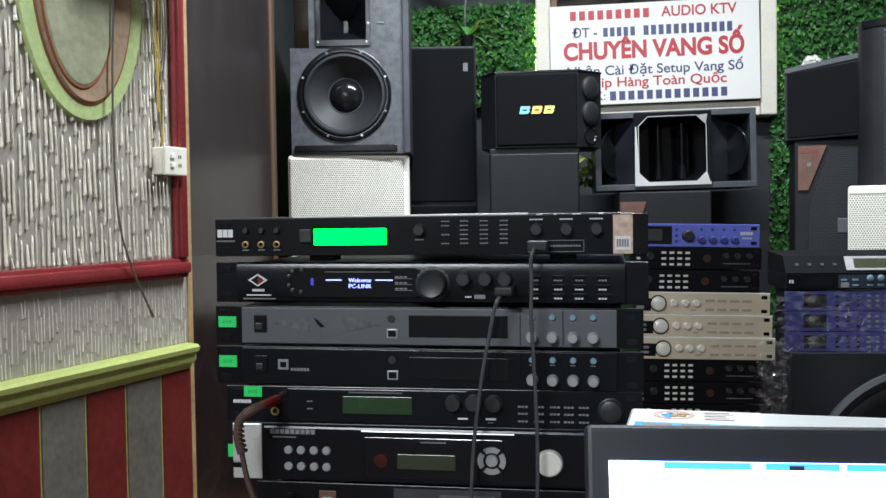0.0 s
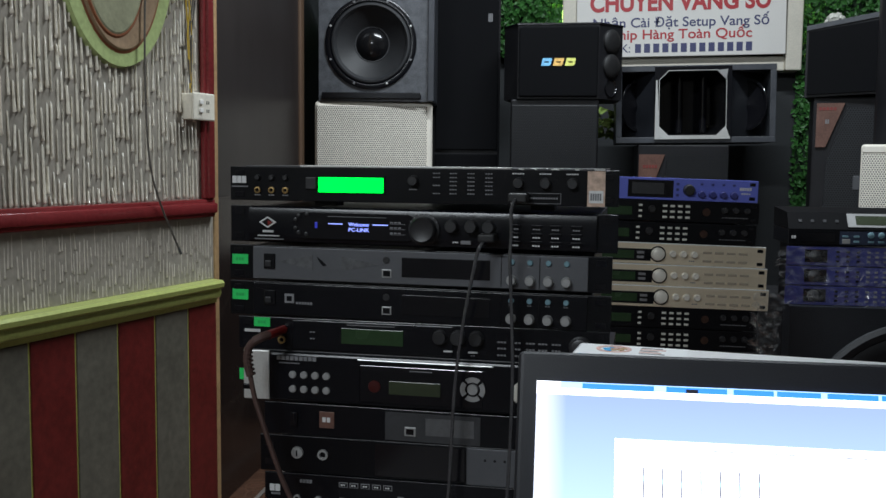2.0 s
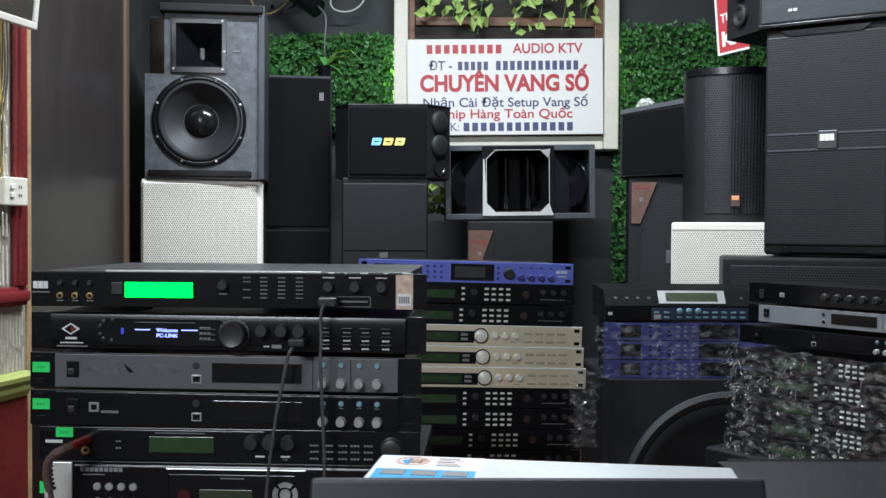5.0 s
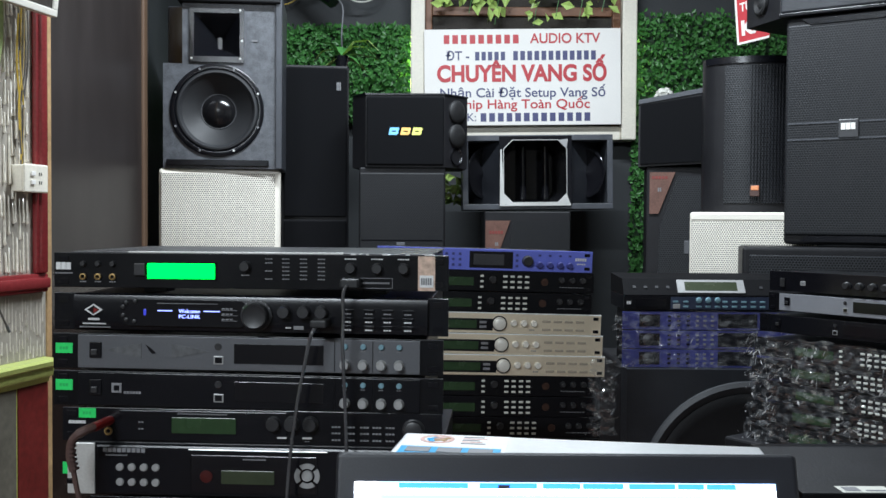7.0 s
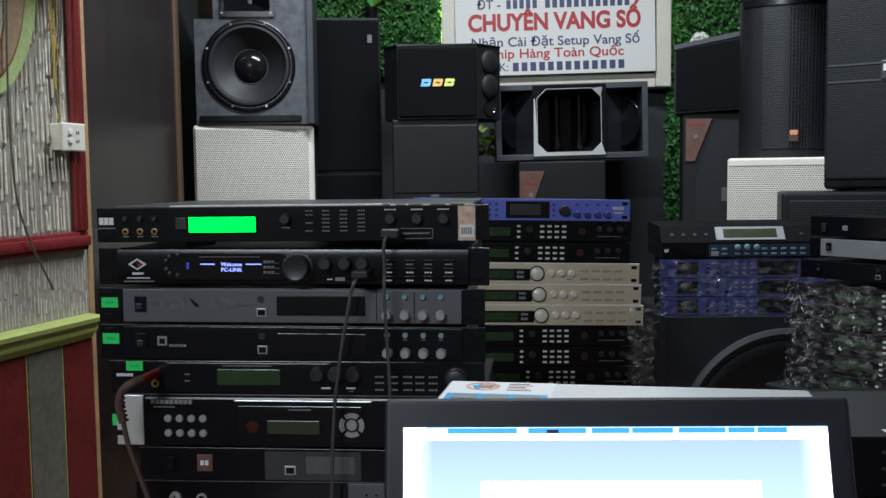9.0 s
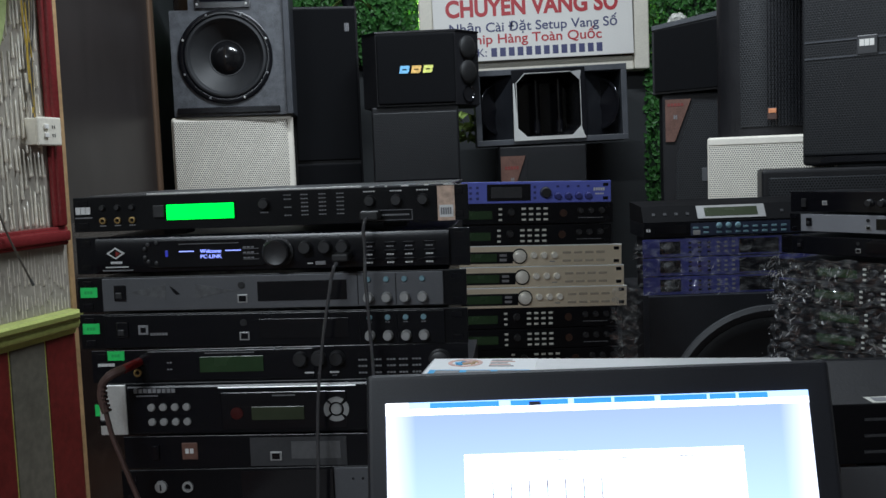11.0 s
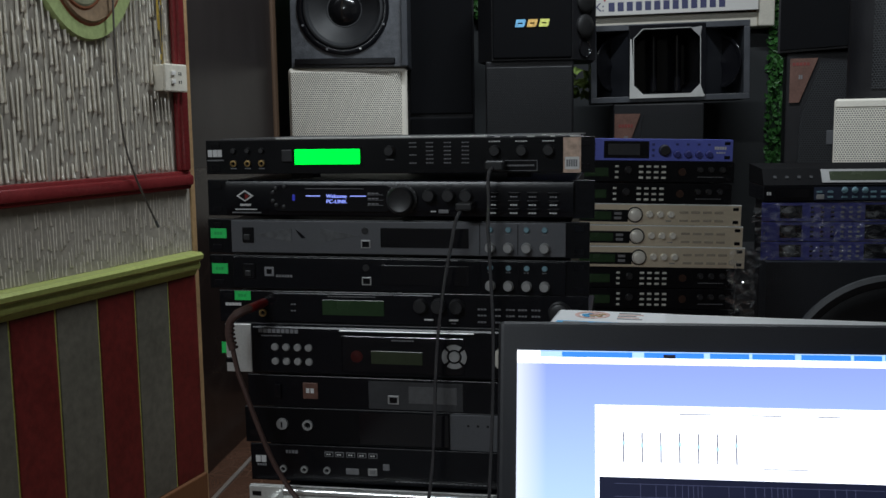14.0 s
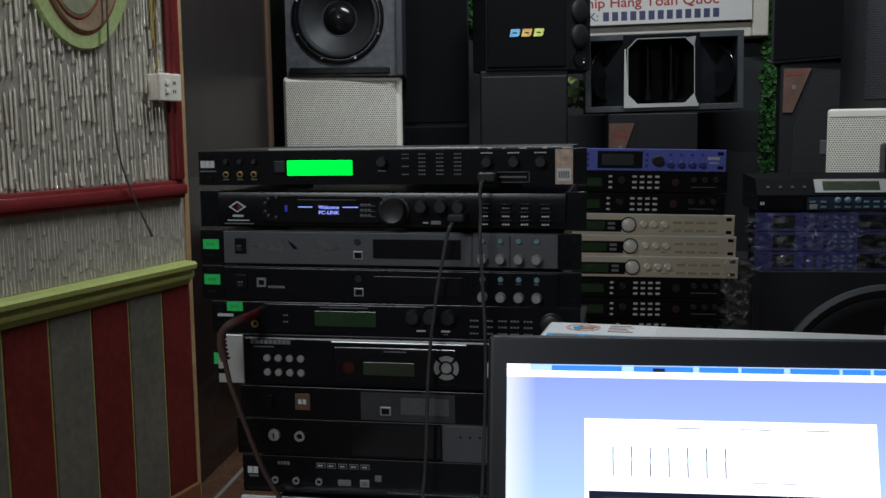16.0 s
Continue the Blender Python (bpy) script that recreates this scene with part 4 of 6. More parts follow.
# lower units
PANEL_L = M("pale_dim_panel", (0.1, 0.1, 0.105), 0.35, 0, 0.2, 20, 0)
t = unit("equaliser_unit", "black rack unit with copper badge and usb socket", 0.45, 0.04, 0.24, rack(0.0415, 0.623) @ Matrix.Diagonal((1.035, 1, 1, 1)), BLACK2)
part("switch", box(B(), 0.034, 0.042, -0.003, 0, 0.011, 0.029, 0.001), GLOSS, t)
part("badge", box(B(), 0.069, 0.0875, -0.001, 0, 0.011, 0.0315, 0.0005), COPPER, t, "copper badge with pale print")
bars("print", 0.073, 0.084, 0.0215, 0.006, 2, WHITE_T, t, -0.0014)
part("fascia", box(B(), 0.1497, 0.262, -0.001, 0, 0.002, 0.0365), PANEL_D, t)
part("display", box(B(), 0.198, 0.255, -0.0018, 0, 0.0105, 0.0312), PANEL_L, t)
part("usb_socket", box(B(), 0.173, 0.1865, -0.0026, 0, 0.0085, 0.0195, 0.0006), KNOB_S, t)
part("usb_core", box(B(), 0.1752, 0.1843, -0.003, 0, 0.0105, 0.0175), GLOSS, t)
t = unit("equaliser_unit", "black rack unit with key lock and grey fascia", 0.45, 0.046, 0.25, rack(0.036, 0.5755, -0.4) @ Matrix.Diagonal((1.035, 1, 1, 1)), BLACK)
part("lock", lathe(B(), [(0.0075, 0), (0.007, 0.003), (0.0001, 0.0035)], (0.0471, 0, 0.025), "y", 20), KNOB_S, t, "", True)
part("lock_slot", box(B(), 0.0463, 0.0479, -0.0042, -0.003, 0.0215, 0.0285), BLACK, t)
jack(t, 0.0791, 0.0245, 0.0065, KNOB_S)
part("fascia", box(B(), 0.143, 0.25, -0.0012, 0, 0.003, 0.043), GLOSS, t)
part("grey_fascia", box(B(), 0.252, 0.4, -0.002, 0, 0.0, 0.0445, 0.0006), GREY, t, "grey lower fascia")
for x in (0.2737, 0.285, 0.2965):
    part("hole", lathe(B(), [(0.0016, 0), (0.0001, 0.0005)], (x, -0.002, 0.031), "y", 10), BLACK, t)
for z in (0.012, 0.034):
    part("ear_slot", box(B(), 0.006, 0.018, -0.0008, 0, z - 0.004, z + 0.004), GLOSS, t)
t = unit("karaoke_processor", "black rack unit with row of jacks and small icons", 0.446, 0.0475, 0.25, rack(0.0415, 0.5265, -0.4) @ Matrix.Diagonal((1.035, 1, 1, 1)), BLACK2)
bars("logo_mark", 0.0067, 0.0208, 0.028, 0.0085, 2, WHITE_T, t, gap=0.15)
bars("print", 0.0085, 0.0205, 0.0205, 0.0025, 4, GREY_T, t)
bars("print", 0.045, 0.061, 0.0385, 0.004, 4, GREY_T, t)
for x in (0.099, 0.112, 0.126, 0.1398, 0.1533):
    part("icon", box(B(), x - 0.0055, x + 0.0055, -0.0008, 0, 0.034, 0.0405, 0.0003), GREY_T, t)
    part("icon_core", box(B(), x - 0.0045, x + 0.0045, -0.0011, 0, 0.035, 0.0395), BLACK2, t)
    bars("print", x - 0.003, x + 0.003, 0.0372, 0.0018, 2, WHITE_T, t, -0.0014)
for x in (0.0413, 0.0678, 0.0962):
    jack(t, x, 0.0165, 0.0044, KNOB_S)
part("serial_port", box(B(), 0.1195, 0.136, -0.002, 0, 0.0125, 0.0205, 0.001), GREY_T, t)
usb(t, 0.1523, 0.0165, 0.0058)
part("lock_icon", box(B(), 0.165, 0.1732, -0.001, 0, 0.0195, 0.0275, 0.001), GREY_T, t)
bars("print", 0.18, 0.29, 0.006, 0.001, 20, GREY_T, t)

t = unit("power_amplifier", "silver rack amplifier with handle and louvred front", 0.48, 0.088, 0.3, rack(0.0443, 0.4375, -0.4, -0.013), LIP, body=False)
t["category"] = "amplifier"
part("case", box(B(), 0.045, 0.435, 0.004, 0.3, -0.004, 0.0855, 0.001), BLACK, t)
# non-metal near-white puts the lamp's reflection into the fascia colour
part("fascia", box(B(), 0.0465, 0.4335, -0.008, 0.0, 0.002, 0.088, 0.0015), LIP, t, "aluminium fascia with lamp reflection in its pale colour")
# rounded edge added to carry the white glare strip
part("rounded_edge", tube(B(), [(0.047, -0.0055, 0.0835), (0.24, -0.0055, 0.0835), (0.433, -0.0055, 0.0835)], 0.006, 14), LIP_G, t, "polished rounded top edge", True)
for x0, s in ((0.0, 1), (0.48, -1)):
    part("ear_plate", box(B(), min(x0, x0 + s * 0.044), max(x0, x0 + s * 0.044), -0.003, 0.0, 0.001, 0.0875, 0.001), SILVER, t, "brushed rack ear")
    for z in (0.016, 0.0775):
        part("ear_slot", box(B(), x0 + s * 0.01 - 0.006, x0 + s * 0.01 + 0.006, -0.0038, -0.002, z - 0.0032, z + 0.0032, 0.001), GLOSS, t)
    part("handle", tube(B(), [(x0 + s * 0.033, 0.0, 0.07), (x0 + s * 0.033, -0.026, 0.07), (x0 + s * 0.033, -0.031, 0.062), (x0 + s * 0.033, -0.031, 0.025), (x0 + s * 0.033, -0.026, 0.015), (x0 + s * 0.033, 0.0, 0.015)], 0.0085, 10), SILVER, t, "silver grab handle", True)
for k in range(9):
    for a, b_ in ((0.05, 0.157), (0.175, 0.305), (0.323, 0.43)):
        part("louvre", box(B(), a, b_, -0.0088, -0.006, 0.008 + k * 0.0075, 0.0115 + k * 0.0075), GLOSS, t)

# the worktable below the rack, laptop and carton
tb = thing("table", "dark brown wooden worktable under the rack stack", "table", pose(0, 0, 0))
part("tabletop", box(B(), -0.335, 0.95, 0.2, 1.36, 0.402, 0.432, 0.004), TABLE, tb)
for x in (-0.3, 0.9):
    for y in (0.24, 1.31):
        part("leg", box(B(), x - 0.025, x + 0.025, y - 0.025, y + 0.025, 0.0, 0.402, 0.003), TABLE, tb)


# second stack: twelve-key units, champagne units, blue unit
def keys_unit(m, wrapped=False, group="twelve-key processors"):
    t = unit("karaoke_processor", "black rack processor with green display and twelve lit-looking keys" + (" wrapped in clear film" if wrapped else ""), 0.48, 0.0445, 0.14 if wrapped else 0.22, m, BLACK, group=group)
    part("display", box(B(), 0.112, 0.21, -0.0015, 0, 0.011, 0.0295, 0.0005), LCD_MID, t, "dim green lcd display")
    for z in (0.033, 0.021, 0.009):
        part("side_key", box(B(), 0.2242, 0.2318, -0.002, 0, z - 0.0023, z + 0.0023, 0.0006), KEY_W, t)
        for x in (0.28, 0.2962, 0.3125, 0.3287):
            part("key", box(B(), x - 0.0048, x + 0.0048, -0.0022, 0, z - 0.0023, z + 0.0023, 0.0006), KEY_W, t)
    knob(t, 0.2525, 0.025, 0.0075, 0.008)
    part("emblem", lathe(B(), [(0.0085, 0), (0.008, 0.001), (0.0001, 0.001)], (0.3686, 0, 0.022), "y", 20), DARK_EM, t, "dull bronze emblem", True)
    for x in (0.4065, 0.43, 0.454):
        knob(t, x, 0.027, 0.0062, 0.009)
    bars("print", 0.402, 0.458, 0.0115, 0.0014, 9, GREY_T, t)
    slots(t, 0.48, 0.0445)
    return t


def gold_unit(m):
    t = unit("effects_unit", "champagne gold rack unit with round knob", 0.48, 0.0445, 0.2, m, GOLD, group="champagne rack units")
    part("display_frame", box(B(), 0.1, 0.236, -0.0012, 0, 0.006, 0.032, 0.0005), BLACK, t)
    # near-white strip stands for lamplight on the unit's top face
    part("top_edge", box(B(), 0.0, 0.48, -0.0006, 0.004, 0.0435, 0.0456, 0.0003), LIP, t, "pale strip for the lamp-lit top face")
    part("display", box(B(), 0.106, 0.2, -0.0018, 0, 0.01, 0.028, 0.0005), LCD_MID, t, "dim green lcd display")
    for z in (0.014, 0.024):
        part("arrow_key", box(B(), 0.206, 0.222, -0.0018, 0, z - 0.003, z + 0.003, 0.001), GREY_T, t)
    part("knob_ring", lathe(B(), [(0.0175, 0), (0.0165, 0.0015), (0.0001, 0.0015)], (0.251, 0, 0.0215), "y", 28), GLOSS, t, "", True)
    knob(t, 0.251, 0.0215, 0.0135, 0.012, KNOB_C)
    for x in (0.2826, 0.3055, 0.3283):
        knob(t, x, 0.023, 0.0068, 0.009, KNOB_C)
    bars("print", 0.318, 0.33, 0.009, 0.002, 3, GREY_T, t)
    for x in (0.3564, 0.3817, 0.407, 0.4322):
        for z in (0.0285, 0.0105):
            part("key", box(B(), x - 0.0095, x + 0.0095, -0.0015, 0, z - 0.0026, z + 0.0026, 0.0008), GOLD_D, t)
    slots(t, 0.48, 0.0445)
    return t


SY = 2.0


def second(x, z, tilt=1.35, y=0.0):
    """A place in the second stack, whose units lean to one side."""
    return Matrix.Translation((0.2, SY, 0)) @ pose(0, 0, 0, 0, 0, 5) @ pose(x - 0.25, y, z, 0, tilt, 0)


t = unit("crossover_unit", "violet-blue rack unit with black display on the stack", 0.479, 0.047, 0.2, second(-0.001, 0.8917), BLUE)
part("side_window", box(B(), 0.035, 0.08, -0.001, 0, 0.028, 0.038, 0.0005), GLOSS, t)
part("display_frame", box(B(), 0.203, 0.3, -0.001, 0, 0.005, 0.042, 0.0005), GLOSS, t)
part("display", box(B(), 0.212, 0.28, -0.0018, 0, 0.012, 0.036, 0.0005), PANEL_D, t, "unlit lcd display")
for x in (0.152, 0.167, 0.182, 0.309):
    for z in (0.011, 0.023, 0.035):
        part("key", box(B(), x - 0.003, x + 0.003, -0.001, 0, z - 0.0028, z + 0.0028, 0.0008), BLUE_D, t)
knob(t, 0.333, 0.0225, 0.0115, 0.012)
for x in (0.36, 0.383, 0.406, 0.428):
    knob(t, x, 0.0145, 0.0072, 0.009, BLUE_D)
    part("key", box(B(), x - 0.003, x + 0.003, -0.001, 0, 0.0335, 0.038, 0.0008), BLUE_D, t)
for x in (0.1, 0.125):
    knob(t, x, 0.035, 0.005, 0.006, BLUE_D)
bars("logo_mark", 0.44, 0.466, 0.0285, 0.0065, 5, WHITE_T, t)
bars("print", 0.444, 0.464, 0.0185, 0.003, 4, WHITE_T, t)
slots(t, 0.479, 0.047)
k0 = keys_unit(second(0.002, 0.8462))
copy_thing(k0, second(-0.0025, 0.799))
g0 = gold_unit(second(0.019, 0.753, 1.5))
copy_thing(g0, second(0.0226, 0.7062, 1.42, -0.003))
copy_thing(g0, second(0.027, 0.6597, 1.35, -0.006))
for x, z in ((0.0066, 0.6132), (0.0068, 0.5668), (0.0204, 0.5203), (0.017, 0.4738), (0.012, 0.4273)):
    copy_thing(k0, second(x, z, 1.2))
for k, zz in enumerate((0.66, 0.617, 0.573, 0.53)):
    t = thing("plastic_film", "loose crumpled clear film on the ends of the rack units", "plastic film", second(0.02, zz), "film scraps")
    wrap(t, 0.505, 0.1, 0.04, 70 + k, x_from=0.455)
t = thing("plinth", "dark wooden plinth under the second stack", "plinth", second(0, 0, 0))
part("board", box(B(), 0.0, 0.5, -0.01, 0.26, 0.0, 0.418, 0.004), TABLE, t)


# third stack: wrapped blue units and a tabletop controller on a bass cabinet
BX, BY = 0.575, 2.44
for k in range(3):
    t = unit("crossover_unit", "dark blue rack unit wrapped in clear plastic film", 0.46, 0.048, 0.2, pose(BX, BY, 0.608 + 0.0505 * k), BLUE_D, group="wrapped blue units")
    part("window", box(B(), 0.045, 0.1, -0.0012, 0, 0.008, 0.041, 0.0005), GLOSS, t)
    part("emblem", lathe(B(), [(0.016, 0), (0.013, 0.0012), (0.0001, 0.0012)], (0.07, -0.001, 0.024), "y", 20), KNOB_K, t, "", True)
    part("display", box(B(), 0.255, 0.36, -0.0012, 0, 0.005, 0.043, 0.0005), GLOSS, t)
    for x in (0.125, 0.15, 0.175, 0.2, 0.22, 0.24):
        for z in (0.012, 0.024, 0.036):
            part("key", box(B(), x - 0.004, x + 0.004, -0.0015, 0, z - 0.0025, z + 0.0025), GLOSS if x < 0.19 else GREY_T, t)
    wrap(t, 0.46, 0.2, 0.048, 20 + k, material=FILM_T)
t = thing("tabletop_controller", "black controller with sloped top, silver-framed display and blue keys", "controller", pose(BX + 0.003, BY, 0.761))
part("front_panel", box(B(), 0, 0.45, 0, 0.2, 0, 0.04, 0.002), BLACK2, t)
bm = B()
vs = [bm.verts.new(p) for p in ((0.0, 0.0, 0.041), (0.45, 0.0, 0.041), (0.45, 0.03, 0.082), (0.0, 0.03, 0.082), (0.0, 0.2, 0.09), (0.45, 0.2, 0.09), (0.0, 0.2, 0.041), (0.45, 0.2, 0.041))]
for q in ((0, 1, 2, 3), (3, 2, 5, 4), (4, 5, 7, 6), (6, 7, 1, 0)):
    bm.faces.new([vs[i] for i in q])
bm.faces.new([vs[i] for i in (0, 3, 4, 6)])
bm.faces.new([vs[i] for i in (1, 7, 5, 2)])
part("sloped_top", bm, MATTE, t)


def on_slope(name, x0, x1, f0, f1, lift, material, label=""):
    bm = B()
    d, nrm = Vector((0, 0.03, 0.041)), Vector((0, -0.041, 0.03)).normalized() * lift
    o = Vector((0, 0, 0.041))
    lo = [bm.verts.new((x, (o + d * f).y, (o + d * f).z)) for x, f in ((x0, f0), (x1, f0), (x1, f1), (x0, f1))]
    hi = [bm.verts.new(v.co + nrm) for v in lo]
    bm.faces.new(hi)
    for i in range(4):
        j = (i + 1) % 4
        bm.faces.new((lo[i], lo[j], hi[j], hi[i]))
    return part(name, bm, material, t, label)


on_slope("display_frame", 0.145, 0.325, 0.12, 0.92, 0.003, KNOB_S, "silver display frame")
on_slope("display", 0.165, 0.305, 0.25, 0.78, 0.0038, LCD_OFF, "unlit grey-green display")
for x in (0.03, 0.06, 0.09, 0.12, 0.37, 0.4, 0.425):
    on_slope("key", x - 0.004, x + 0.004, 0.4, 0.55, 0.002, PANEL_D)
part("display", box(B(), 0.03, 0.115, -0.001, 0, 0.008, 0.032, 0.001), GLOSS, t)
part("key_panel", box(B(), 0.125, 0.44, -0.001, 0, 0.003, 0.036), SLATE, t)
part("lit_key", box(B(), 0.131, 0.15, -0.003, 0, 0.005, 0.017, 0.001), KNOB_S, t)
for x in (0.138, 0.165, 0.27, 0.295, 0.32, 0.345, 0.37, 0.4, 0.425):
    part("key", box(B(), x - 0.007, x + 0.007, -0.003, 0, 0.021, 0.026, 0.0006), LED_C, t)
for x in (0.165, 0.2, 0.225, 0.25, 0.27, 0.295, 0.32, 0.345, 0.37, 0.4, 0.425):
    part("key", box(B(), x - 0.007, x + 0.007, -0.003, 0, 0.008, 0.013, 0.0006), LED_C, t)
for x in (0.2, 0.225, 0.25):
    knob(t, x, 0.0275, 0.0075, 0.006, LED_C)
bars("logo_mark", 0.008, 0.02, 0.02, 0.008, 2, WHITE_T, t)

t = thing("bass_cabinet", "large black bass speaker with round woofer ring", "speaker", pose(0.585, 2.42, 0.0))
part("cabinet", box(B(), 0, 0.62, 0.08, 0.45, 0, 0.606, 0.012, 3), VINYL, t)
part("front_panel", holed(B(), [(0.0, 0.0), (0.62, 0.0), (0.62, 0.606), (0.0, 0.606)], [ring(0.325, 0.288, 0.254, 48)], 0.0, 0.085), PAINT_D, t)
part("woofer_ring", lathe(B(), [(0.288, 0), (0.286, 0.008), (0.275, 0.014), (0.262, 0.008), (0.254, 0)], (0.325, 0, 0.288), "y", 64), SURR, t, "", True)
part("woofer_cone", lathe(B(), [(0.254, 0.003), (0.235, 0.006), (0.222, 0.0), (0.07, -0.07), (0.0001, -0.06)], (0.325, 0, 0.288), "y", 48), CONE, t, "", True)

# fourth stack, turned, on a dark cabinet
TH = -55.0
L0 = Vector((0.837, 2.19, 0))


def turned(z, dx=0.0):
    return Matrix.Translation((L0.x + dx * 0.574, L0.y - dx * 0.819, z)) @ pose(0, 0, 0, 0, 0, TH)


for k in range(5):
    t = copy_thing(k0, turned(0.477 + 0.0506 * k, 0.004 * ((k * 7) % 5)))
    t["label"] = "black twelve-key processor wrapped in crinkled clear film"
    t["group"] = "wrapped processors"
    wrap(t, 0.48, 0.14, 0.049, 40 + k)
grey_style(turned(0.739, 0.026), BLACK2, "black rack equaliser with cyan caps on the wrapped stack")
grey_style(turned(0.7905, 0.05), GREY_L, "grey rack equaliser with cyan caps on the stack")
t = unit("equaliser_unit", "black rack unit with glossy knobs on top of the stack", 0.464, 0.046, 0.16, turned(0.837, 0.052), GLOSS)
part("switch", box(B(), 0.03, 0.042, -0.003, 0, 0.01, 0.03, 0.001), KNOB_K, t)
usb(t, 0.09, 0.02)
for k in range(8):
    knob(t, 0.2 + 0.03 * k, 0.021, 0.008, 0.01)
t = thing("cabinet", "low black cabinet under the wrapped stack", "cabinet", Matrix.Translation(L0) @ pose(0, 0, 0, 0, 0, TH))
part("body", box(B(), -0.05, 0.56, -0.03, 0.2, 0, 0.475, 0.006), VINYL, t)


# ---- speakers ----
DOME_R = M("glue_ring", (0.07, 0.07, 0.075), 0.5, 0, 0.2, 30, 0)


def woofer(t, x, z, r, y=0.0):
    """A bass driver set in a front panel: frame ring, rubber surround, cone and cap."""
    w = part("woofer", lathe(B(), [(r, 0.0), (r, 0.006), (r * 0.965, 0.009), (r * 0.9, 0.008), (r * 0.875, 0.002)], (x, y, z), "y", 56), BLACK2, t, "black cast woofer frame", True)
    part("surround", lathe(B(), [(r * 0.88, 0.002), (r * 0.85, 0.009), (r * 0.81, 0.01), (r * 0.77, 0.003), (r * 0.75, -0.002)], (x, y, z), "y", 56), SURR, w, "", True)
    part("cone", lathe(B(), [(r * 0.76, -0.002), (r * 0.6, -0.02), (r * 0.36, -0.046), (r * 0.34, -0.048)], (x, y, z), "y", 56), CONE, w, "", True)
    part("dust_cap", lathe(B(), [(r * 0.37, -0.046), (r * 0.33, -0.039), (r * 0.27, -0.031), (r * 0.18, -0.024), (r * 0.08, -0.0205), (0.0001, -0.02)], (x, y, z), "y", 40), DOME, w, "shiny dome", True)
    part("cap_ring", lathe(B(), [(r * 0.385, -0.0425), (r * 0.375, -0.0405), (r * 0.36, -0.0425)], (x, y, z), "y", 40), DOME_R, w, "", True)
    for k in range(8):
        a = math.pi / 8 + k * math.pi / 4
        part("screw", lathe(B(), [(0.004, 0.008), (0.004, 0.011), (0.0001, 0.0115)], (x + 0.945 * r * math.cos(a), y, z + 0.945 * r * math.sin(a)), "y", 10), GREY_T if k % 3 else SILVER, w)
    return w


# white cabinet with the bare two-way monitor on it
t = thing("speaker", "white perforated-grille speaker cabinet", "speaker", pose(-0.885, 3.2, 0.62, 0, 0, 10), "white speakers")
part("cabinet", box(B(), 0, 0.416, 0.004, 0.32, 0, 0.553, 0.014, 3), W_BOX, t)
part("grille", box(B(), 0.008, 0.395, -0.004, 0.006, 0.01, 0.538, 0.004), W_GRILLE, t, "white perforated steel grille")
t = thing("speaker_plinth", "black box under the white speaker", "speaker", pose(-0.885, 3.2, 0.0, 0, 0, 10))
part("cabinet", box(B(), 0, 0.416, 0, 0.32, 0, 0.62, 0.008), VINYL, t)

t = thing("monitor_speaker", "black two-way speaker with bare woofer and horn", "speaker", pose(-0.87, 3.2, 1.173, 0, 0, 6))
bm = B()
box(bm, 0.0, 0.39, 0.1, 0.3, 0.0, 0.575, 0.006)
part("cabinet", bm, PAINT, t, "textured black cabinet", True)
part("front_panel", holed(B(), [(0.0, 0.0), (0.386, 0.0), (0.386, 0.575), (0.065, 0.575), (0.065, 0.36), (0.0, 0.36)], [ring(0.183, 0.201, 0.141), [(0.107, 0.387), (0.258, 0.387), (0.258, 0.533), (0.107, 0.533)]], 0.008, 0.105), PAINT_F, t, "scuffed dark grey baffle")
part("recess", box(B(), 0.004, 0.065, 0.095, 0.1, 0.36, 0.57), GLOSS, t)
part("base_lip", box(B(), 0.012, 0.36, -0.004, 0.01, 0.008, 0.03, 0.003), BLACK2, t)
part("top_lip", box(B(), 0.05, 0.4, -0.02, 0.3, 0.57, 0.6, 0.005), VINYL, t)
part("side_frame", box(B(), 0.383, 0.405, -0.006, 0.3, 0.0, 0.6, 0.003), PAINT, t, "chipped cabinet side")
woofer(t, 0.183, 0.201, 0.16, 0.008)
bm = B()
ho = [(0.09, 0.366), (0.275, 0.366), (0.275, 0.55), (0.09, 0.55)]
hi = [(0.105, 0.385), (0.26, 0.385), (0.26, 0.535), (0.105, 0.535)]
th = [(0.176, 0.425), (0.191, 0.425), (0.191, 0.465), (0.176, 0.465)]
r0 = [bm.verts.new((x, 0.008, z)) for x, z in ho]
r1 = [bm.verts.new((x, 0.0, z)) for x, z in ho]
r2 = [bm.verts.new((x, 0.0, z)) for x, z in hi]
r3 = [bm.verts.new((x, 0.085, z)) for x, z in th]
for a, b_ in ((r0, r1), (r1, r2), (r2, r3)):
    for i in range(4):
        j = (i + 1) % 4
        bm.faces.new((a[i], a[j], b_[j], b_[i]))
bm.faces.new(r3)
horn = part("horn", bm, BLACK2, t, "square black horn flare")
for x, z in ((0.262, 0.378), (0.097, 0.378), (0.262, 0.545), (0.268, 0.44)):
    part("screw", lathe(B(), [(0.004, 0), (0.004, 0.003), (0.0001, 0.0035)], (x, 0.0, z), "y", 10), SILVER, horn)
part("badge", box(B(), 0.3, 0.32, 0.005, 0.009, 0.44, 0.446), GREY_T, t)

# tall dark column
t = thing("column_speaker", "tall black column speaker with cloth grille", "speaker", pose(-0.512, 3.5, 0.0, 0, 0, 7))
part("cabinet", box(B(), 0, 0.252, 0.004, 0.3, 0, 1.58, 0.008), VINYL, t)
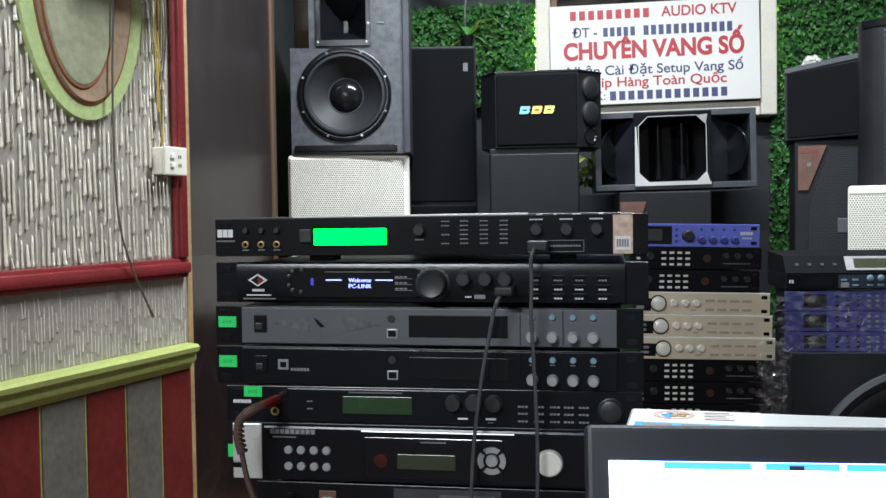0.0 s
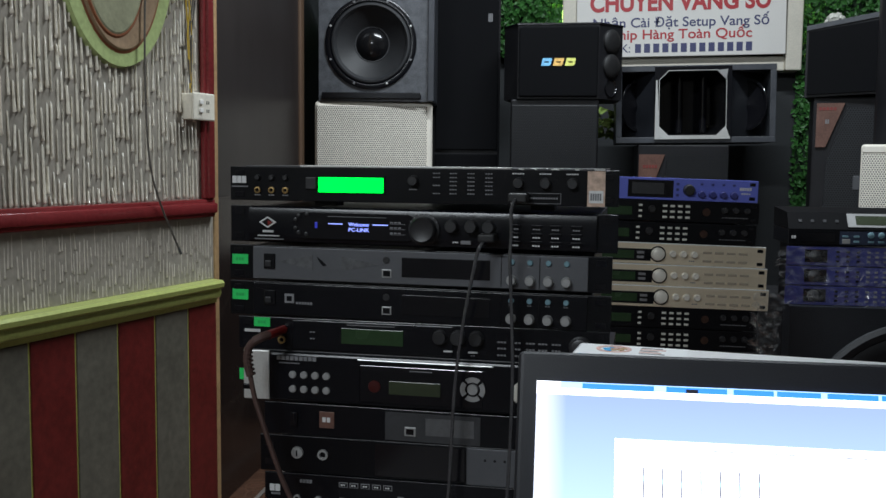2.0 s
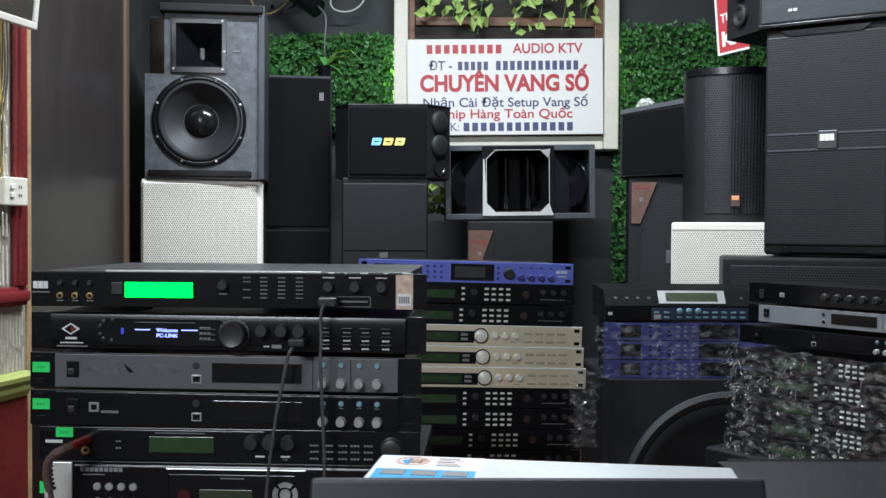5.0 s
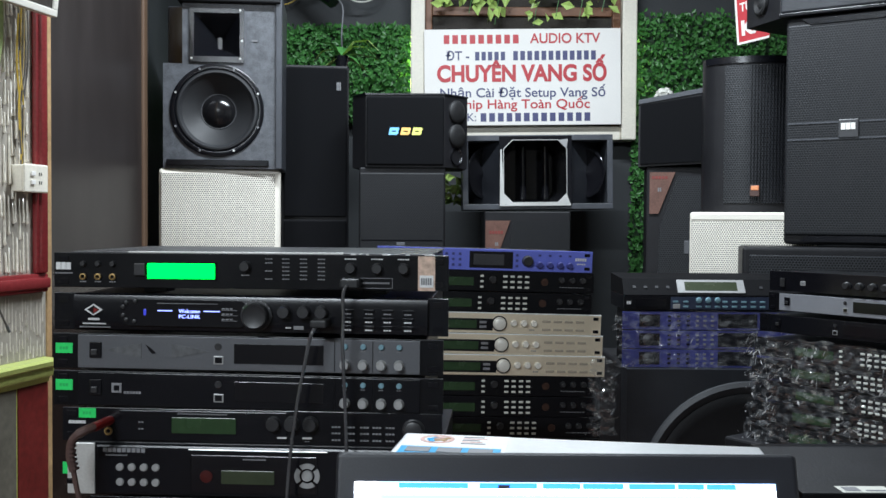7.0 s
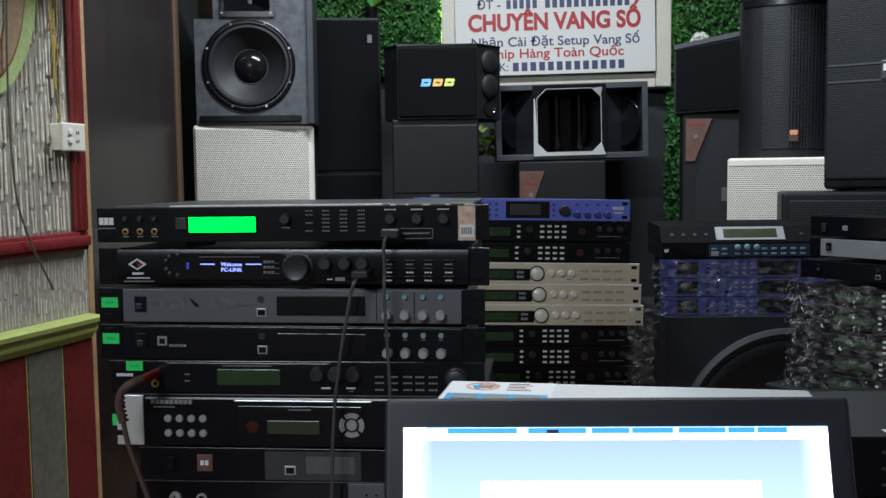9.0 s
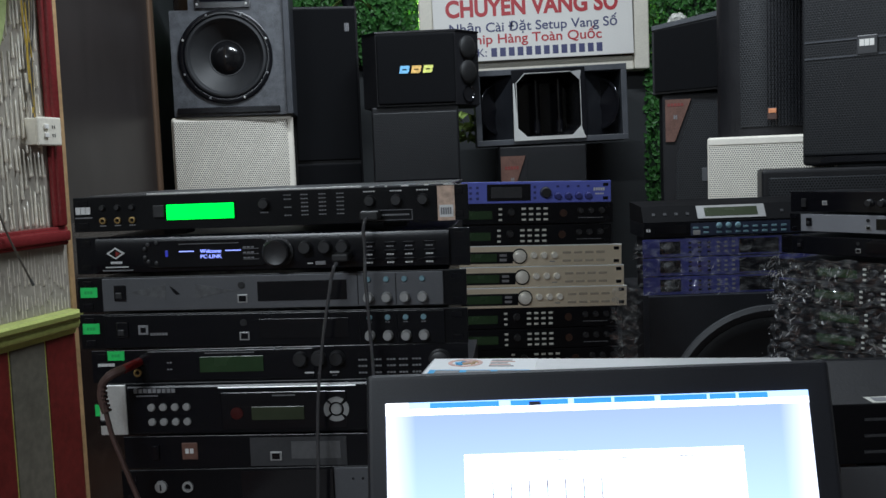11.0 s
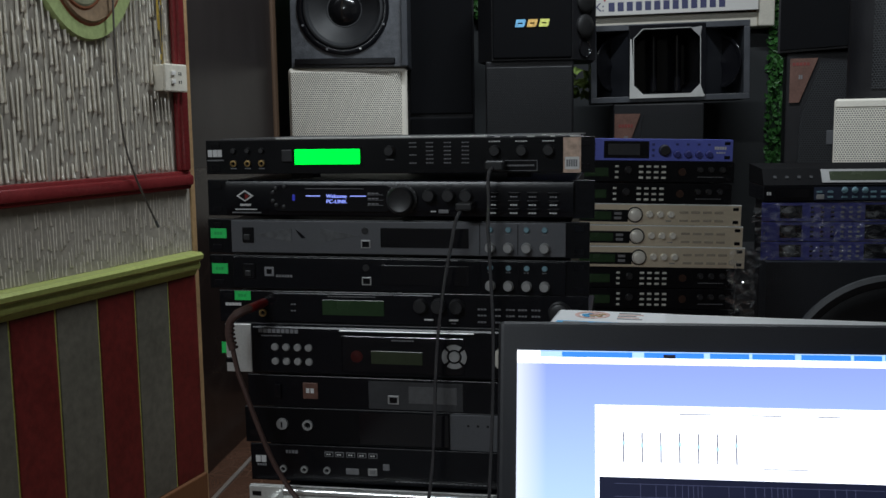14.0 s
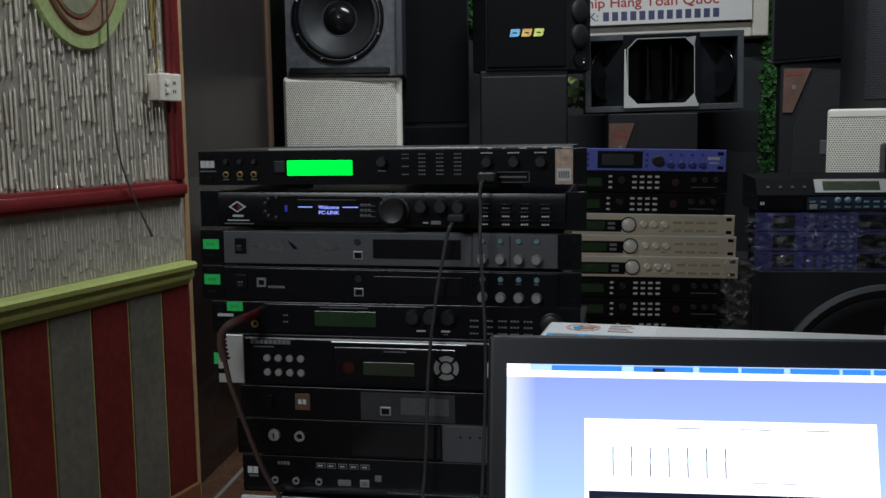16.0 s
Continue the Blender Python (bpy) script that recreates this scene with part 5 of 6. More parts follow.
part("grille", box(B(), 0.01, 0.244, -0.006, 0.006, 1.01, 1.568, 0.004), CLOTH, t, "black cloth grille")
part("grille", box(B(), 0.01, 0.244, -0.006, 0.006, 0.02, 0.995, 0.004), CLOTH, t, "black cloth grille")
bars("badge", 0.205, 0.222, 1.5, 0.03, 3, GREY_T, t, -0.0075)

# karaoke speaker with angled sides and twin tweeters
t = thing("karaoke_speaker", "black karaoke speaker with iridescent badge and angled tweeters", "speaker", pose(-0.235, 3.3, 1.187), "karaoke speakers")
part("cabinet", slab(B(), [(0.0, 0.09), (0.055, 0.0), (0.334, 0.0), (0.416, 0.09), (0.4, 0.3), (0.02, 0.3)], 0, 0.254), VINYL, t)
part("grille", box(B(), 0.058, 0.332, -0.012, 0.0, 0.006, 0.248, 0.006, 3), CLOTH, t, "black cloth front grille")
part("top_trim", slab(B(), [(-0.002, 0.09), (0.053, -0.003), (0.336, -0.003), (0.419, 0.09)], 0.254, 0.26), BLACK2, t)
nx = Vector((0.74, -0.67, 0)).normalized()
for z in (0.2, 0.115):
    bm = lathe(B(), [(0.041, 0), (0.041, 0.008), (0.036, 0.013), (0.021, 0.017), (0.0001, 0.0185)], (0, 0, 0), "z", 28)
    o = part("tweeter", bm, RUBBER, t, "round black tweeter", True)
    o.matrix_basis = Matrix.Translation((0.375, 0.045, z)) @ nx.to_track_quat("Z", "Y").to_matrix().to_4x4()
bm = lathe(B(), [(0.03, 0), (0.03, 0.006), (0.02, -0.01), (0.0001, -0.012)], (0, 0, 0), "z", 24)
o = part("port", bm, GLOSS, t, "", True)
o.matrix_basis = Matrix.Translation((0.375, 0.045, 0.04)) @ nx.to_track_quat("Z", "Y").to_matrix().to_4x4()
cols = [("badge_blue", (0.2, 0.5, 0.85)), ("badge_orange", (0.85, 0.5, 0.15)), ("badge_yellow", (0.75, 0.8, 0.2))]
for i, (nme, c) in enumerate(cols):
    # slight emission stands in for the foil's sheen; the badge is unlit
    mm = M(nme, c, 0.25, 0.3, 0.3, 60, 0, emit=0.25)
    x0 = 0.136 + i * 0.041
    sh = lambda u, v: (x0 + 0.034 * u + 0.006 * v, 0.112 + 0.026 * v)
    bm = holed(B(), [sh(0, 0), sh(0.86, 0), sh(1, 0.3), sh(0.92, 0.52), sh(1, 0.75), sh(0.9, 1), sh(0, 1)], [[sh(0.25, 0.4), sh(0.7, 0.4), sh(0.7, 0.58), sh(0.25, 0.58)]], -0.015, -0.012)
    part("badge_shape", bm, mm, t, "iridescent foil badge shape with added glow")
t = thing("speaker", "black mesh-front speaker below the karaoke speaker", "speaker", pose(-0.204, 3.3, 0.72), "mesh speakers")
part("cabinet", box(B(), 0, 0.307, 0.006, 0.3, 0, 0.466, 0.006), VINYL, t)
part("grille", box(B(), 0.004, 0.303, -0.004, 0.008, 0.006, 0.445, 0.003), K_GRILLE2, t, "black fine mesh grille")
part("badge", box(B(), 0.135, 0.165, -0.007, -0.003, 0.18, 0.2, 0.001), GREY, t, "small silver badge")
part("panel_line", box(B(), 0.01, 0.297, -0.0055, -0.003, 0.205, 0.209), GLOSS, t)
t = thing("speaker_plinth", "black box under the mesh speaker", "speaker", pose(-0.204, 3.3, 0.0))
part("cabinet", box(B(), 0, 0.307, 0, 0.3, 0, 0.72, 0.006), VINYL, t)

# empty line-array style cabinet with bright square flange
t = thing("horn_cabinet", "open black twin-port cabinet with silver-edged square throat", "speaker", pose(0.172, 3.6, 1.04, 0, -0.9, 0))
W, H = 0.58, 0.287
for x0, x1, z0, z1 in ((0, W, 0, 0.022), (0, W, H - 0.022, H), (0, 0.022, 0.022, H - 0.022), (W - 0.022, W, 0.022, H - 0.022)):
    part("edge_board", box(B(), x0, x1, 0.0, 0.32, z0, z1, 0.002), PAINT, t, "grey worn cabinet edge")
part("back_board", box(B(), 0.022, W - 0.022, 0.29, 0.31, 0.022, H - 0.022), GLOSS, t)
for x0, x1, s in ((0.022, 0.142, 1), (0.42, W - 0.022, -1)):
    bm = B()
    ya, yb = (0.16, 0.012) if s > 0 else (0.012, 0.16)
    slab(bm, [(x0, ya), (x1, yb), (x1, yb + 0.012), (x0, ya + 0.012)], 0.022, H - 0.022)
    part("side_baffle", bm, PAINT_D, t)
    xc = (x0 + x1) / 2
    nv = Vector((-0.148 if s < 0 else 0.148, -0.12, 0)).normalized()
    bm = lathe(B(), [(0.098, 0.001), (0.096, 0.003), (0.088, 0.003), (0.08, -0.004), (0.03, -0.006), (0.0001, 0.003)], (0, 0, 0), "z", 36)
    for v in bm.verts:
        v.co.x *= 1.0
    o = part("driver", bm, GLOSS, t, "dark round driver", True)
    o.matrix_basis = Matrix.Translation((xc, (ya + yb) / 2, H / 2)) @ nv.to_track_quat("Z", "Y").to_matrix().to_4x4()
bm = B()
x0, x1, z0, z1, c = 0.142, 0.42, 0.014, H - 0.005, 0.034
out = [(x0, z0), (x1, z0), (x1, z1), (x0, z1)]
inn = [(x0 + 0.017 + c, z0 + 0.014), (x1 - 0.02 - c, z0 + 0.014), (x1 - 0.02, z0 + 0.014 + c), (x1 - 0.02, z1 - 0.016 - c), (x1 - 0.02 - c, z1 - 0.016), (x0 + 0.017 + c, z1 - 0.016), (x0 + 0.017, z1 - 0.016 - c), (x0 + 0.017, z0 + 0.014 + c)]
O = [bm.verts.new((x, -0.006, z)) for x, z in out]
I = [bm.verts.new((x, -0.006, z)) for x, z in inn]
I2 = [bm.verts.new((x, 0.03, z)) for x, z in inn]
O2 = [bm.verts.new((x, 0.008, z)) for x, z in out]
for q in ((O[0], O[1], I[1], I[0]), (O[1], I[2], I[1]), (O[1], O[2], I[3], I[2]), (O[2], I[4], I[3]), (O[2], O[3], I[5], I[4]), (O[3], I[6], I[5]), (O[3], O[0], I[7], I[6]), (O[0], I[0], I[7])):
    bm.faces.new(q)
for i in range(8):
    bm.faces.new((I[i], I[(i + 1) % 8], I2[(i + 1) % 8], I2[i]))
for i in range(4):
    bm.faces.new((O[i], O[(i + 1) % 4], O2[(i + 1) % 4], O2[i]))
part("throat_flange", bm, BLACK2, t, "square flange with cut corners")
cx, cz = (x0 + x1) / 2, (z0 + z1) / 2
grow = [(cx + (x - cx) * 1.018, cz + (z - cz) * 1.018) for x, z in inn]
part("bright_edge", holed(B(), grow, [inn], -0.009, -0.005), SILVER, t, "bare metal edge round the throat")
# silver patches paint the flange's reflection, brightest at bottom and left
part("flange_sheen", prism(B(), [out[0], (x1 - 0.004, z0), (x1 - 0.004, z0 + 0.009), inn[1], inn[0]], -0.0095, -0.006), SILVER, t, "silver patch for the reflection on the bare metal flange")
part("flange_sheen", prism(B(), [(x0 + 0.0005, z0 + 0.0005), inn[0], inn[7], (x0 + 0.009, inn[6][1]), (x0 + 0.004, inn[6][1])], -0.0092, -0.006), SILVER, t, "silver patch for the reflection on the bare metal flange")
part("flange_sheen", prism(B(), [inn[1], (x1 - 0.006, z0 + 0.006), inn[2]], -0.0094, -0.006), SILVER, t, "silver patch for the reflection on the bare metal flange")
part("flange_sheen", prism(B(), [inn[3], (inn[3][0] + 0.006, inn[4][1] + 0.004), inn[4]], -0.0094, -0.006), KNOB_S, t, "silver patch for the reflection on the bare metal flange")
bm = B()
deep = [(cx + (x - cx) * 0.8, cz + (z - cz) * 0.85) for x, z in inn]
fr = [bm.verts.new((x, 0.0, z)) for x, z in inn]
bk = [bm.verts.new((x, 0.27, z)) for x, z in deep]
for i in range(8):
    bm.faces.new((fr[i], fr[(i + 1) % 8], bk[(i + 1) % 8], bk[i]))
bm.faces.new(bk)
part("throat", bm, GLOSS, t, "glossy dark throat")
for xx in (cx - 0.035, cx + 0.055):
    part("throat_vane", tube(B(), [(xx, 0.16, z0 + 0.03), (xx, 0.16, z1 - 0.03)], 0.014, 14), GLOSS, t, "", True)

t = thing("speaker", "black speaker with copper corner label below the open cabinet", "speaker", pose(0.255, 3.6, 0.0), "labelled speakers")
part("cabinet", box(B(), 0, 0.335, 0.006, 0.3, 0, 1.038, 0.006), VINYL, t)
part("grille", prism(B(), [(0.04, 0.3), (0.33, 0.3), (0.33, 1.0), (0.11, 1.0)], -0.004, 0.008), K_GRILLE2, t, "black mesh grille")
part("label", prism(B(), [(0.005, 1.0), (0.1, 1.0), (0.03, 0.8), (0.005, 0.8)], -0.003, 0.008), COPPER, t, "copper and red corner label")
bars("print", 0.02, 0.075, 0.955, 0.012, 5, PRINT_R, t, -0.0045)
bars("print", 0.042, 0.056, 0.91, 0.014, 2, GREY_T, t, -0.0045)

# right-hand group
t = thing("speaker", "plain black cloth-front speaker against the hedge", "speaker", pose(0.825, 3.5, 1.205, 0, 0, -16), "cloth speakers")
bm = prism(B(), [(0, 0), (0.27, 0.012), (0.27, 0.295), (0, 0.25)], 0.006, 0.26)
part("cabinet", bm, VINYL, t)
part("grille", prism(B(), [(0.008, 0.01), (0.262, 0.02), (0.262, 0.265), (0.008, 0.228)], -0.004, 0.008), CLOTH, t, "black cloth grille")
part("top_edge", prism(B(), [(0.0, 0.234), (0.27, 0.277), (0.27, 0.295), (0.0, 0.25)], 0.0, 0.008), PAINT, t)
t = thing("speaker", "black mesh speaker with copper corner label", "speaker", pose(0.858, 3.5, 0.0, 0, 0, -10), "labelled speakers")
part("cabinet", box(B(), 0, 0.36, 0.006, 0.3, 0, 1.205, 0.006), VINYL, t)
part("grille", prism(B(), [(0.03, 0.3), (0.35, 0.3), (0.35, 1.17), (0.115, 1.17), (0.05, 0.98)], -0.004, 0.008), K_GRILLE, t, "black mesh grille")
part("label", prism(B(), [(0.012, 1.185), (0.105, 1.185), (0.045, 1.03), (0.012, 1.03)], -0.003, 0.008), COPPER, t, "copper and red corner label")
bars("print", 0.02, 0.08, 1.165, 0.011, 5, PRINT_R, t, -0.0045)
bars("print", 0.042, 0.056, 1.12, 0.015, 2, GREY_T, t, -0.0045)
part("badge", box(B(), 0.14, 0.175, -0.007, -0.003, 0.88, 0.93, 0.002), GREY, t, "small silver badge")

t = thing("speaker", "black curved-front speaker with ribbed perforated grille", "speaker", pose(0.985, 3.2, 1.034, 0, 0, -14), "curved speakers")
bm = B()
pl = [(0.0, 0.09), (0.01, 0.055), (0.045, 0.025), (0.1, 0.006), (0.16, 0.0), (0.22, 0.006), (0.27, 0.025), (0.3, 0.055), (0.31, 0.09), (0.29, 0.28), (0.02, 0.28)]
slab(bm, pl, 0.0, 0.53)
part("cabinet", bm, VINYL, t, "", True)
bm = B()
slab(bm, [(0.073, 0.0105)] + [(x, y - 0.004) for x, y in pl[3:8]] + [(0.29, 0.07), (0.073, 0.07)], 0.03, 0.5)
part("grille", bm, K_GRILLE, t, "black perforated curved grille", True)
for k in range(12):
    x = 0.16 + k * 0.0102
    y = 0.025 * ((x - 0.16) / 0.115) ** 2 * 0.9
    part("rib", box(B(), x - 0.0012, x + 0.0012, y - 0.006, y + 0.004, 0.03, 0.498, 0.0004), BLACK2, t)
part("top_band", slab(B(), [(x, y - 0.006) for x, y in pl[1:8]] + [(0.29, 0.07), (0.02, 0.07)], 0.507, 0.53), BLACK2, t, "", True)
part("badge", box(B(), 0.158, 0.189, -0.016, -0.004, 0.053, 0.092, 0.003), BROWN_C, t, "small orange and white badge")
part("badge_top", box(B(), 0.161, 0.186, -0.018, -0.015, 0.074, 0.089, 0.002), ORANGE, t)
t = thing("speaker", "white perforated-grille speaker with black rim", "speaker", pose(0.92, 3.1, 0.5, 0, 0, -17), "white speakers")
part("cabinet", box(B(), 0, 0.4, 0.004, 0.3, 0, 0.532, 0.01, 3), W_BOX, t)
part("top_strip", box(B(), 0.004, 0.392, -0.006, 0.006, 0.505, 0.528, 0.003), W_BOX, t, "plain cream edge strip")
part("grille", box(B(), 0.004, 0.392, -0.004, 0.006, 0.01, 0.505, 0.003), W_GRILLE, t, "white perforated steel grille")
t = thing("speaker_plinth", "black box under the white speaker by the hedge", "speaker", pose(0.92, 3.1, 0.0, 0, 0, -17))
part("cabinet", box(B(), 0, 0.4, 0, 0.3, 0, 0.5, 0.006), VINYL, t)

TR = -33
t = thing("speaker", "large black mesh-front stage speaker with silver badge", "speaker", pose(1.16, 2.9, 0.93, 0, 0, TR), "stage speakers")
part("cabinet", box(B(), 0, 0.365, 0.006, 0.3, 0, 0.705, 0.012, 3), VINYL, t)
part("grille", box(B(), 0.006, 0.359, -0.006, 0.01, 0.03, 0.68, 0.006, 3), K_GRILLE3, t, "black round-hole mesh grille")
for z in (0.322, 0.372):
    part("seam", box(B(), 0.012, 0.353, -0.0085, -0.004, z, z + 0.005), PAINT, t)
part("badge", box(B(), 0.162, 0.22, -0.012, -0.005, 0.325, 0.382, 0.003), PANEL_D, t, "dark badge plate")
bars("badge_mark", 0.17, 0.212, 0.36, 0.02, 3, SIGN_W, t, -0.014, 0.1)
part("foot_trim", prism(B(), [(0.05, 0.01), (0.31, 0.01), (0.285, 0.028), (0.075, 0.028)], -0.009, -0.003), BLACK2, t)
part("head_trim", prism(B(), [(0.05, 0.695), (0.31, 0.695), (0.285, 0.677), (0.075, 0.677)], -0.009, -0.003), BLACK2, t)
t = thing("karaoke_speaker", "black karaoke speaker with angled tweeters on the stage speaker", "speaker", pose(1.145, 2.91, 1.637, 0, 0, TR), "karaoke speakers")
part("cabinet", slab(B(), [(-0.135, 0.115), (0.0, 0.0), (0.38, 0.0), (0.44, 0.07), (0.42, 0.3), (-0.05, 0.3)], 0, 0.3), VINYL, t)
part("front_panel", box(B(), 0.004, 0.376, -0.012, 0.004, 0.012, 0.29, 0.006), PAINT_D, t, "grey-black front grille")
part("front_trim", box(B(), 0.0, 0.38, -0.014, 0.0, 0.0, 0.011, 0.002), BLACK2, t)
bars("badge", 0.09, 0.12, 0.05, 0.008, 2, WHITE_T, t, -0.014)
nx = Vector((-0.7, -0.7, 0))
for z in (0.065, 0.15):
    o = part("tweeter", lathe(B(), [(0.036, 0), (0.036, 0.009), (0.03, 0.013), (0.018, 0.006), (0.008, 0.011), (0.0001, 0.012)], (0, 0, 0), "z", 28), RUBBER, t, "round black tweeter", True)
    o.matrix_basis = Matrix.Translation((-0.072, 0.061, z)) @ nx.to_track_quat("Z", "Y").to_matrix().to_4x4()
t = thing("speaker", "low black mesh-front speaker under the stage speaker", "speaker", pose(1.005, 2.8, 0.2, 0, 0, -14))
part("cabinet", box(B(), 0, 0.6, 0.006, 0.25, 0, 0.724, 0.01, 3), VINYL, t)
part("grille", box(B(), 0.02, 0.58, -0.003, 0.008, 0.02, 0.7, 0.004), K_GRILLE, t, "black perforated grille")
t = thing("speaker_plinth", "black box under the low mesh speaker", "speaker", pose(1.005, 2.8, 0.0, 0, 0, -14))
part("cabinet", box(B(), 0, 0.6, 0, 0.25, 0, 0.2, 0.006), VINYL, t)
t = thing("speaker", "black speaker standing behind the stage speaker", "speaker", pose(1.75, 3.1, 0.0))
part("cabinet", box(B(), 0, 0.45, 0, 0.35, 0, 1.6, 0.01), VINYL, t)
part("grille", box(B(), 0.02, 0.43, -0.005, 0.004, 0.9, 1.58, 0.004), K_GRILLE2, t)

# ---- sign, plants and small things at the back ----
t = thing("sign_board", "white shop sign with red and navy lettering", "sign", pose(0.014, 4.1, 1.412, 0, -0.9, 0))
part("board", box(B(), 0, 0.857, 0, 0.012, 0, 0.418, 0.002), SIGN_W, t)
strokes("name_bar", 0.086, 0.425, 0.374, 0.038, 9, SIGN_R, t, -0.001, 0.35)
writing("lettering", "AUDIO KTV", 0.614, 0.374, 0.06, SIGN_R, t, -0.001, 0.306, 0.001, "red lettering")
writing("lettering", "ĐT -", 0.146, 0.301, 0.056, SIGN_B, t, -0.001, 0.102, 0.0006, "navy lettering")
strokes("name_bar", 0.222, 0.362, 0.301, 0.037, 5, SIGN_B, t, -0.001, 0.34)
strokes("number_bar", 0.388, 0.758, 0.302, 0.04, 12, SIGN_B, t, -0.001, 0.34)
writing("lettering", "CHUYÊN VANG SỐ", 0.4255, 0.222, 0.098, SIGN_R, t, -0.001, 0.739, 0.0036, "bold red lettering")
writing("lettering", "Nhận Cài Đặt Setup Vang Số", 0.428, 0.14, 0.056, SIGN_B, t, -0.001, 0.72, 0.0006, "navy lettering")
writing("lettering", "Ship Hàng Toàn Quốc", 0.4345, 0.09, 0.056, SIGN_R, t, -0.001, 0.573, 0.0007, "red lettering")
writing("lettering", "TK:", 0.19, 0.034, 0.05, SIGN_B, t, -0.001, 0.07)
strokes("number_bar", 0.244, 0.735, 0.035, 0.037, 13, SIGN_B, t, -0.001, 0.34)

t = thing("ivy", "trailing artificial ivy hanging across the window", "plant", pose(0.0, 4.1, 0.0))
rv = random.Random(8)
for k in range(7):
    x = 0.12 + k * 0.115 + rv.uniform(-0.03, 0.03)
    zb = 1.83 + rv.uniform(0, 0.1)
    part("stem", tube(B(), [(x, 0, 2.3), (x + 0.02, -0.01, 2.1), (x - 0.01, 0, zb)], 0.0018, 5), LEAF, t)
    me = leaves(26, lambda r: (x + r.uniform(-0.045, 0.045), r.uniform(zb, 2.28)), 0.055, 30 + k, 0.04)
    me.materials.append(LEAF_Y)
    o = new("leaves", me)
    o.parent = t
t = thing("potted_plant", "spray of long pale green artificial leaves on the column speaker", "plant", pose(-0.3, 3.62, 1.58))
part("pot", lathe(B(), [(0.02, 0), (0.03, 0.05), (0.028, 0.05), (0.0001, 0.03)], (0, 0, 0), "z", 16), BLACK2, t, "", True)
rv = random.Random(5)
for k in range(16):
    a, ln, up = rv.uniform(0, 6.28), rv.uniform(0.09, 0.2), rv.uniform(-0.02, 0.14)
    d = Vector((math.cos(a), math.sin(a) * 0.6, 0))
    s = Vector((-d.y, d.x, 0)).normalized() * 0.014
    bm = B()
    rows = [(Vector((0, 0, 0.05)) + d * ln * f + Vector((0, 0, up * f * 2 - up * 1.6 * f * f - 0.05 * f * f)), w) for f, w in ((0, 0.3), (0.3, 1), (0.65, 0.9), (1, 0.05))]
    vs = [(bm.verts.new(p + s * w), bm.verts.new(p - s * w)) for p, w in rows]
    for p, q in zip(vs, vs[1:]):
        bm.faces.new((p[0], p[1], q[1], q[0]))
    part("leaf", bm, LEAF_Y if k % 3 else LEAF, t)
t = thing("artificial_rose", "dusty white artificial rose on the speaker", "flower", pose(0.935, 3.56, 1.455))
rv = random.Random(3)
for k in range(14):
    a, tilt = k * 2.4, 0.25 + 0.07 * k
    bm = lathe(B(), [(0.0001, 0), (0.014, 0.004), (0.02, 0.014), (0.016, 0.024)], (0, 0, 0), "z", 10)
    for v in list(bm.verts):
        if v.co.x < -0.004:
            v.co.x = -0.004
    o = part("petal", bm, PETAL, t)
    o.matrix_basis = Matrix.Translation((0, 0, 0.03)) @ Matrix.Rotation(a, 4, "Z") @ Matrix.Rotation(tilt, 4, "Y") @ Matrix.Translation((0.002 * k, 0, 0))
part("stem", tube(B(), [(0, 0, 0), (0, 0, 0.03)], 0.006, 6), LEAF, t)
t = thing("red_tag", "small red hanging sign with white border", "sign", pose(1.192, 3.5, 1.661, 0, -5, -48))
part("board", box(B(), 0, 0.13, 0, 0.006, 0, 0.3, 0.001), SIGN_R, t)
part("cord", tube(B(), [(0.065, 0.003, 0.3), (0.065, 0.003, 0.7), (0.065, 0.003, 1.065)], 0.002, 6), WIRE_D, t)
part("border", box(B(), 0, 0.13, -0.001, 0, 0, 0.008), SIGN_W, t)
part("border", box(B(), 0, 0.008, -0.001, 0, 0.008, 0.3), SIGN_W, t)
writing("lettering", "TƯ V", 0.06, 0.135, 0.045, SIGN_W, t, -0.001, 0.08, 0.001, "white lettering")
writing("lettering", "KA", 0.068, 0.055, 0.075, SIGN_W, t, -0.001, 0.1, 0.003, "white lettering")
t = thing("leafy_sprig", "pale lit leaves between the speakers", "plant", pose(0.13, 3.9, 1.12))
me = leaves(40, lambda r: (r.uniform(-0.06, 0.06), r.uniform(-0.06, 0.06)), 0.05, 60, 0.05)
me.materials.append(LEAF_Y)
o = new("leaves", me)
o.parent = t
t = thing("spotlight", "black cylindrical spotlight with looped cord on the back wall", "spotlight", pose(0, 0, 0))
part("bracket", tube(B(), [(-0.45, 4.25, 2.02), (-0.45, 4.08, 2.02)], 0.008, 8), BLACK2, t)
part("body", tube(B(), [(-0.53, 4.08, 2.06), (-0.45, 4.05, 2.0), (-0.37, 4.02, 1.94)], 0.042, 18), BLACK2, t, "black spotlight tube", True)
part("cord", tube(B(), [(-0.37, 4.01, 1.95), (-0.335, 4.0, 1.9), (-0.34, 4.0, 1.78), (-0.335, 4.02, 1.68)], 0.004, 6), GREY, t, "", True)
part("cord", tube(B(), [(-0.3, 4.2, 2.15), (-0.33, 4.15, 1.99), (-0.25, 4.15, 1.96), (-0.18, 4.15, 2.02), (-0.17, 4.2, 2.2)], 0.004, 6), PETAL, t, "", True)
t = thing("yellow_wire", "thin yellow wire looped on the dark wall", "wire", pose(0, 0, 0))
part("cord", tube(B(), [(-0.75, 4.2, 2.2), (-0.68, 4.2, 2.0), (-0.6, 4.2, 1.96), (-0.5, 4.2, 2.05), (-0.46, 4.22, 2.2)], 0.003, 6), YELLOW, t, "", True)
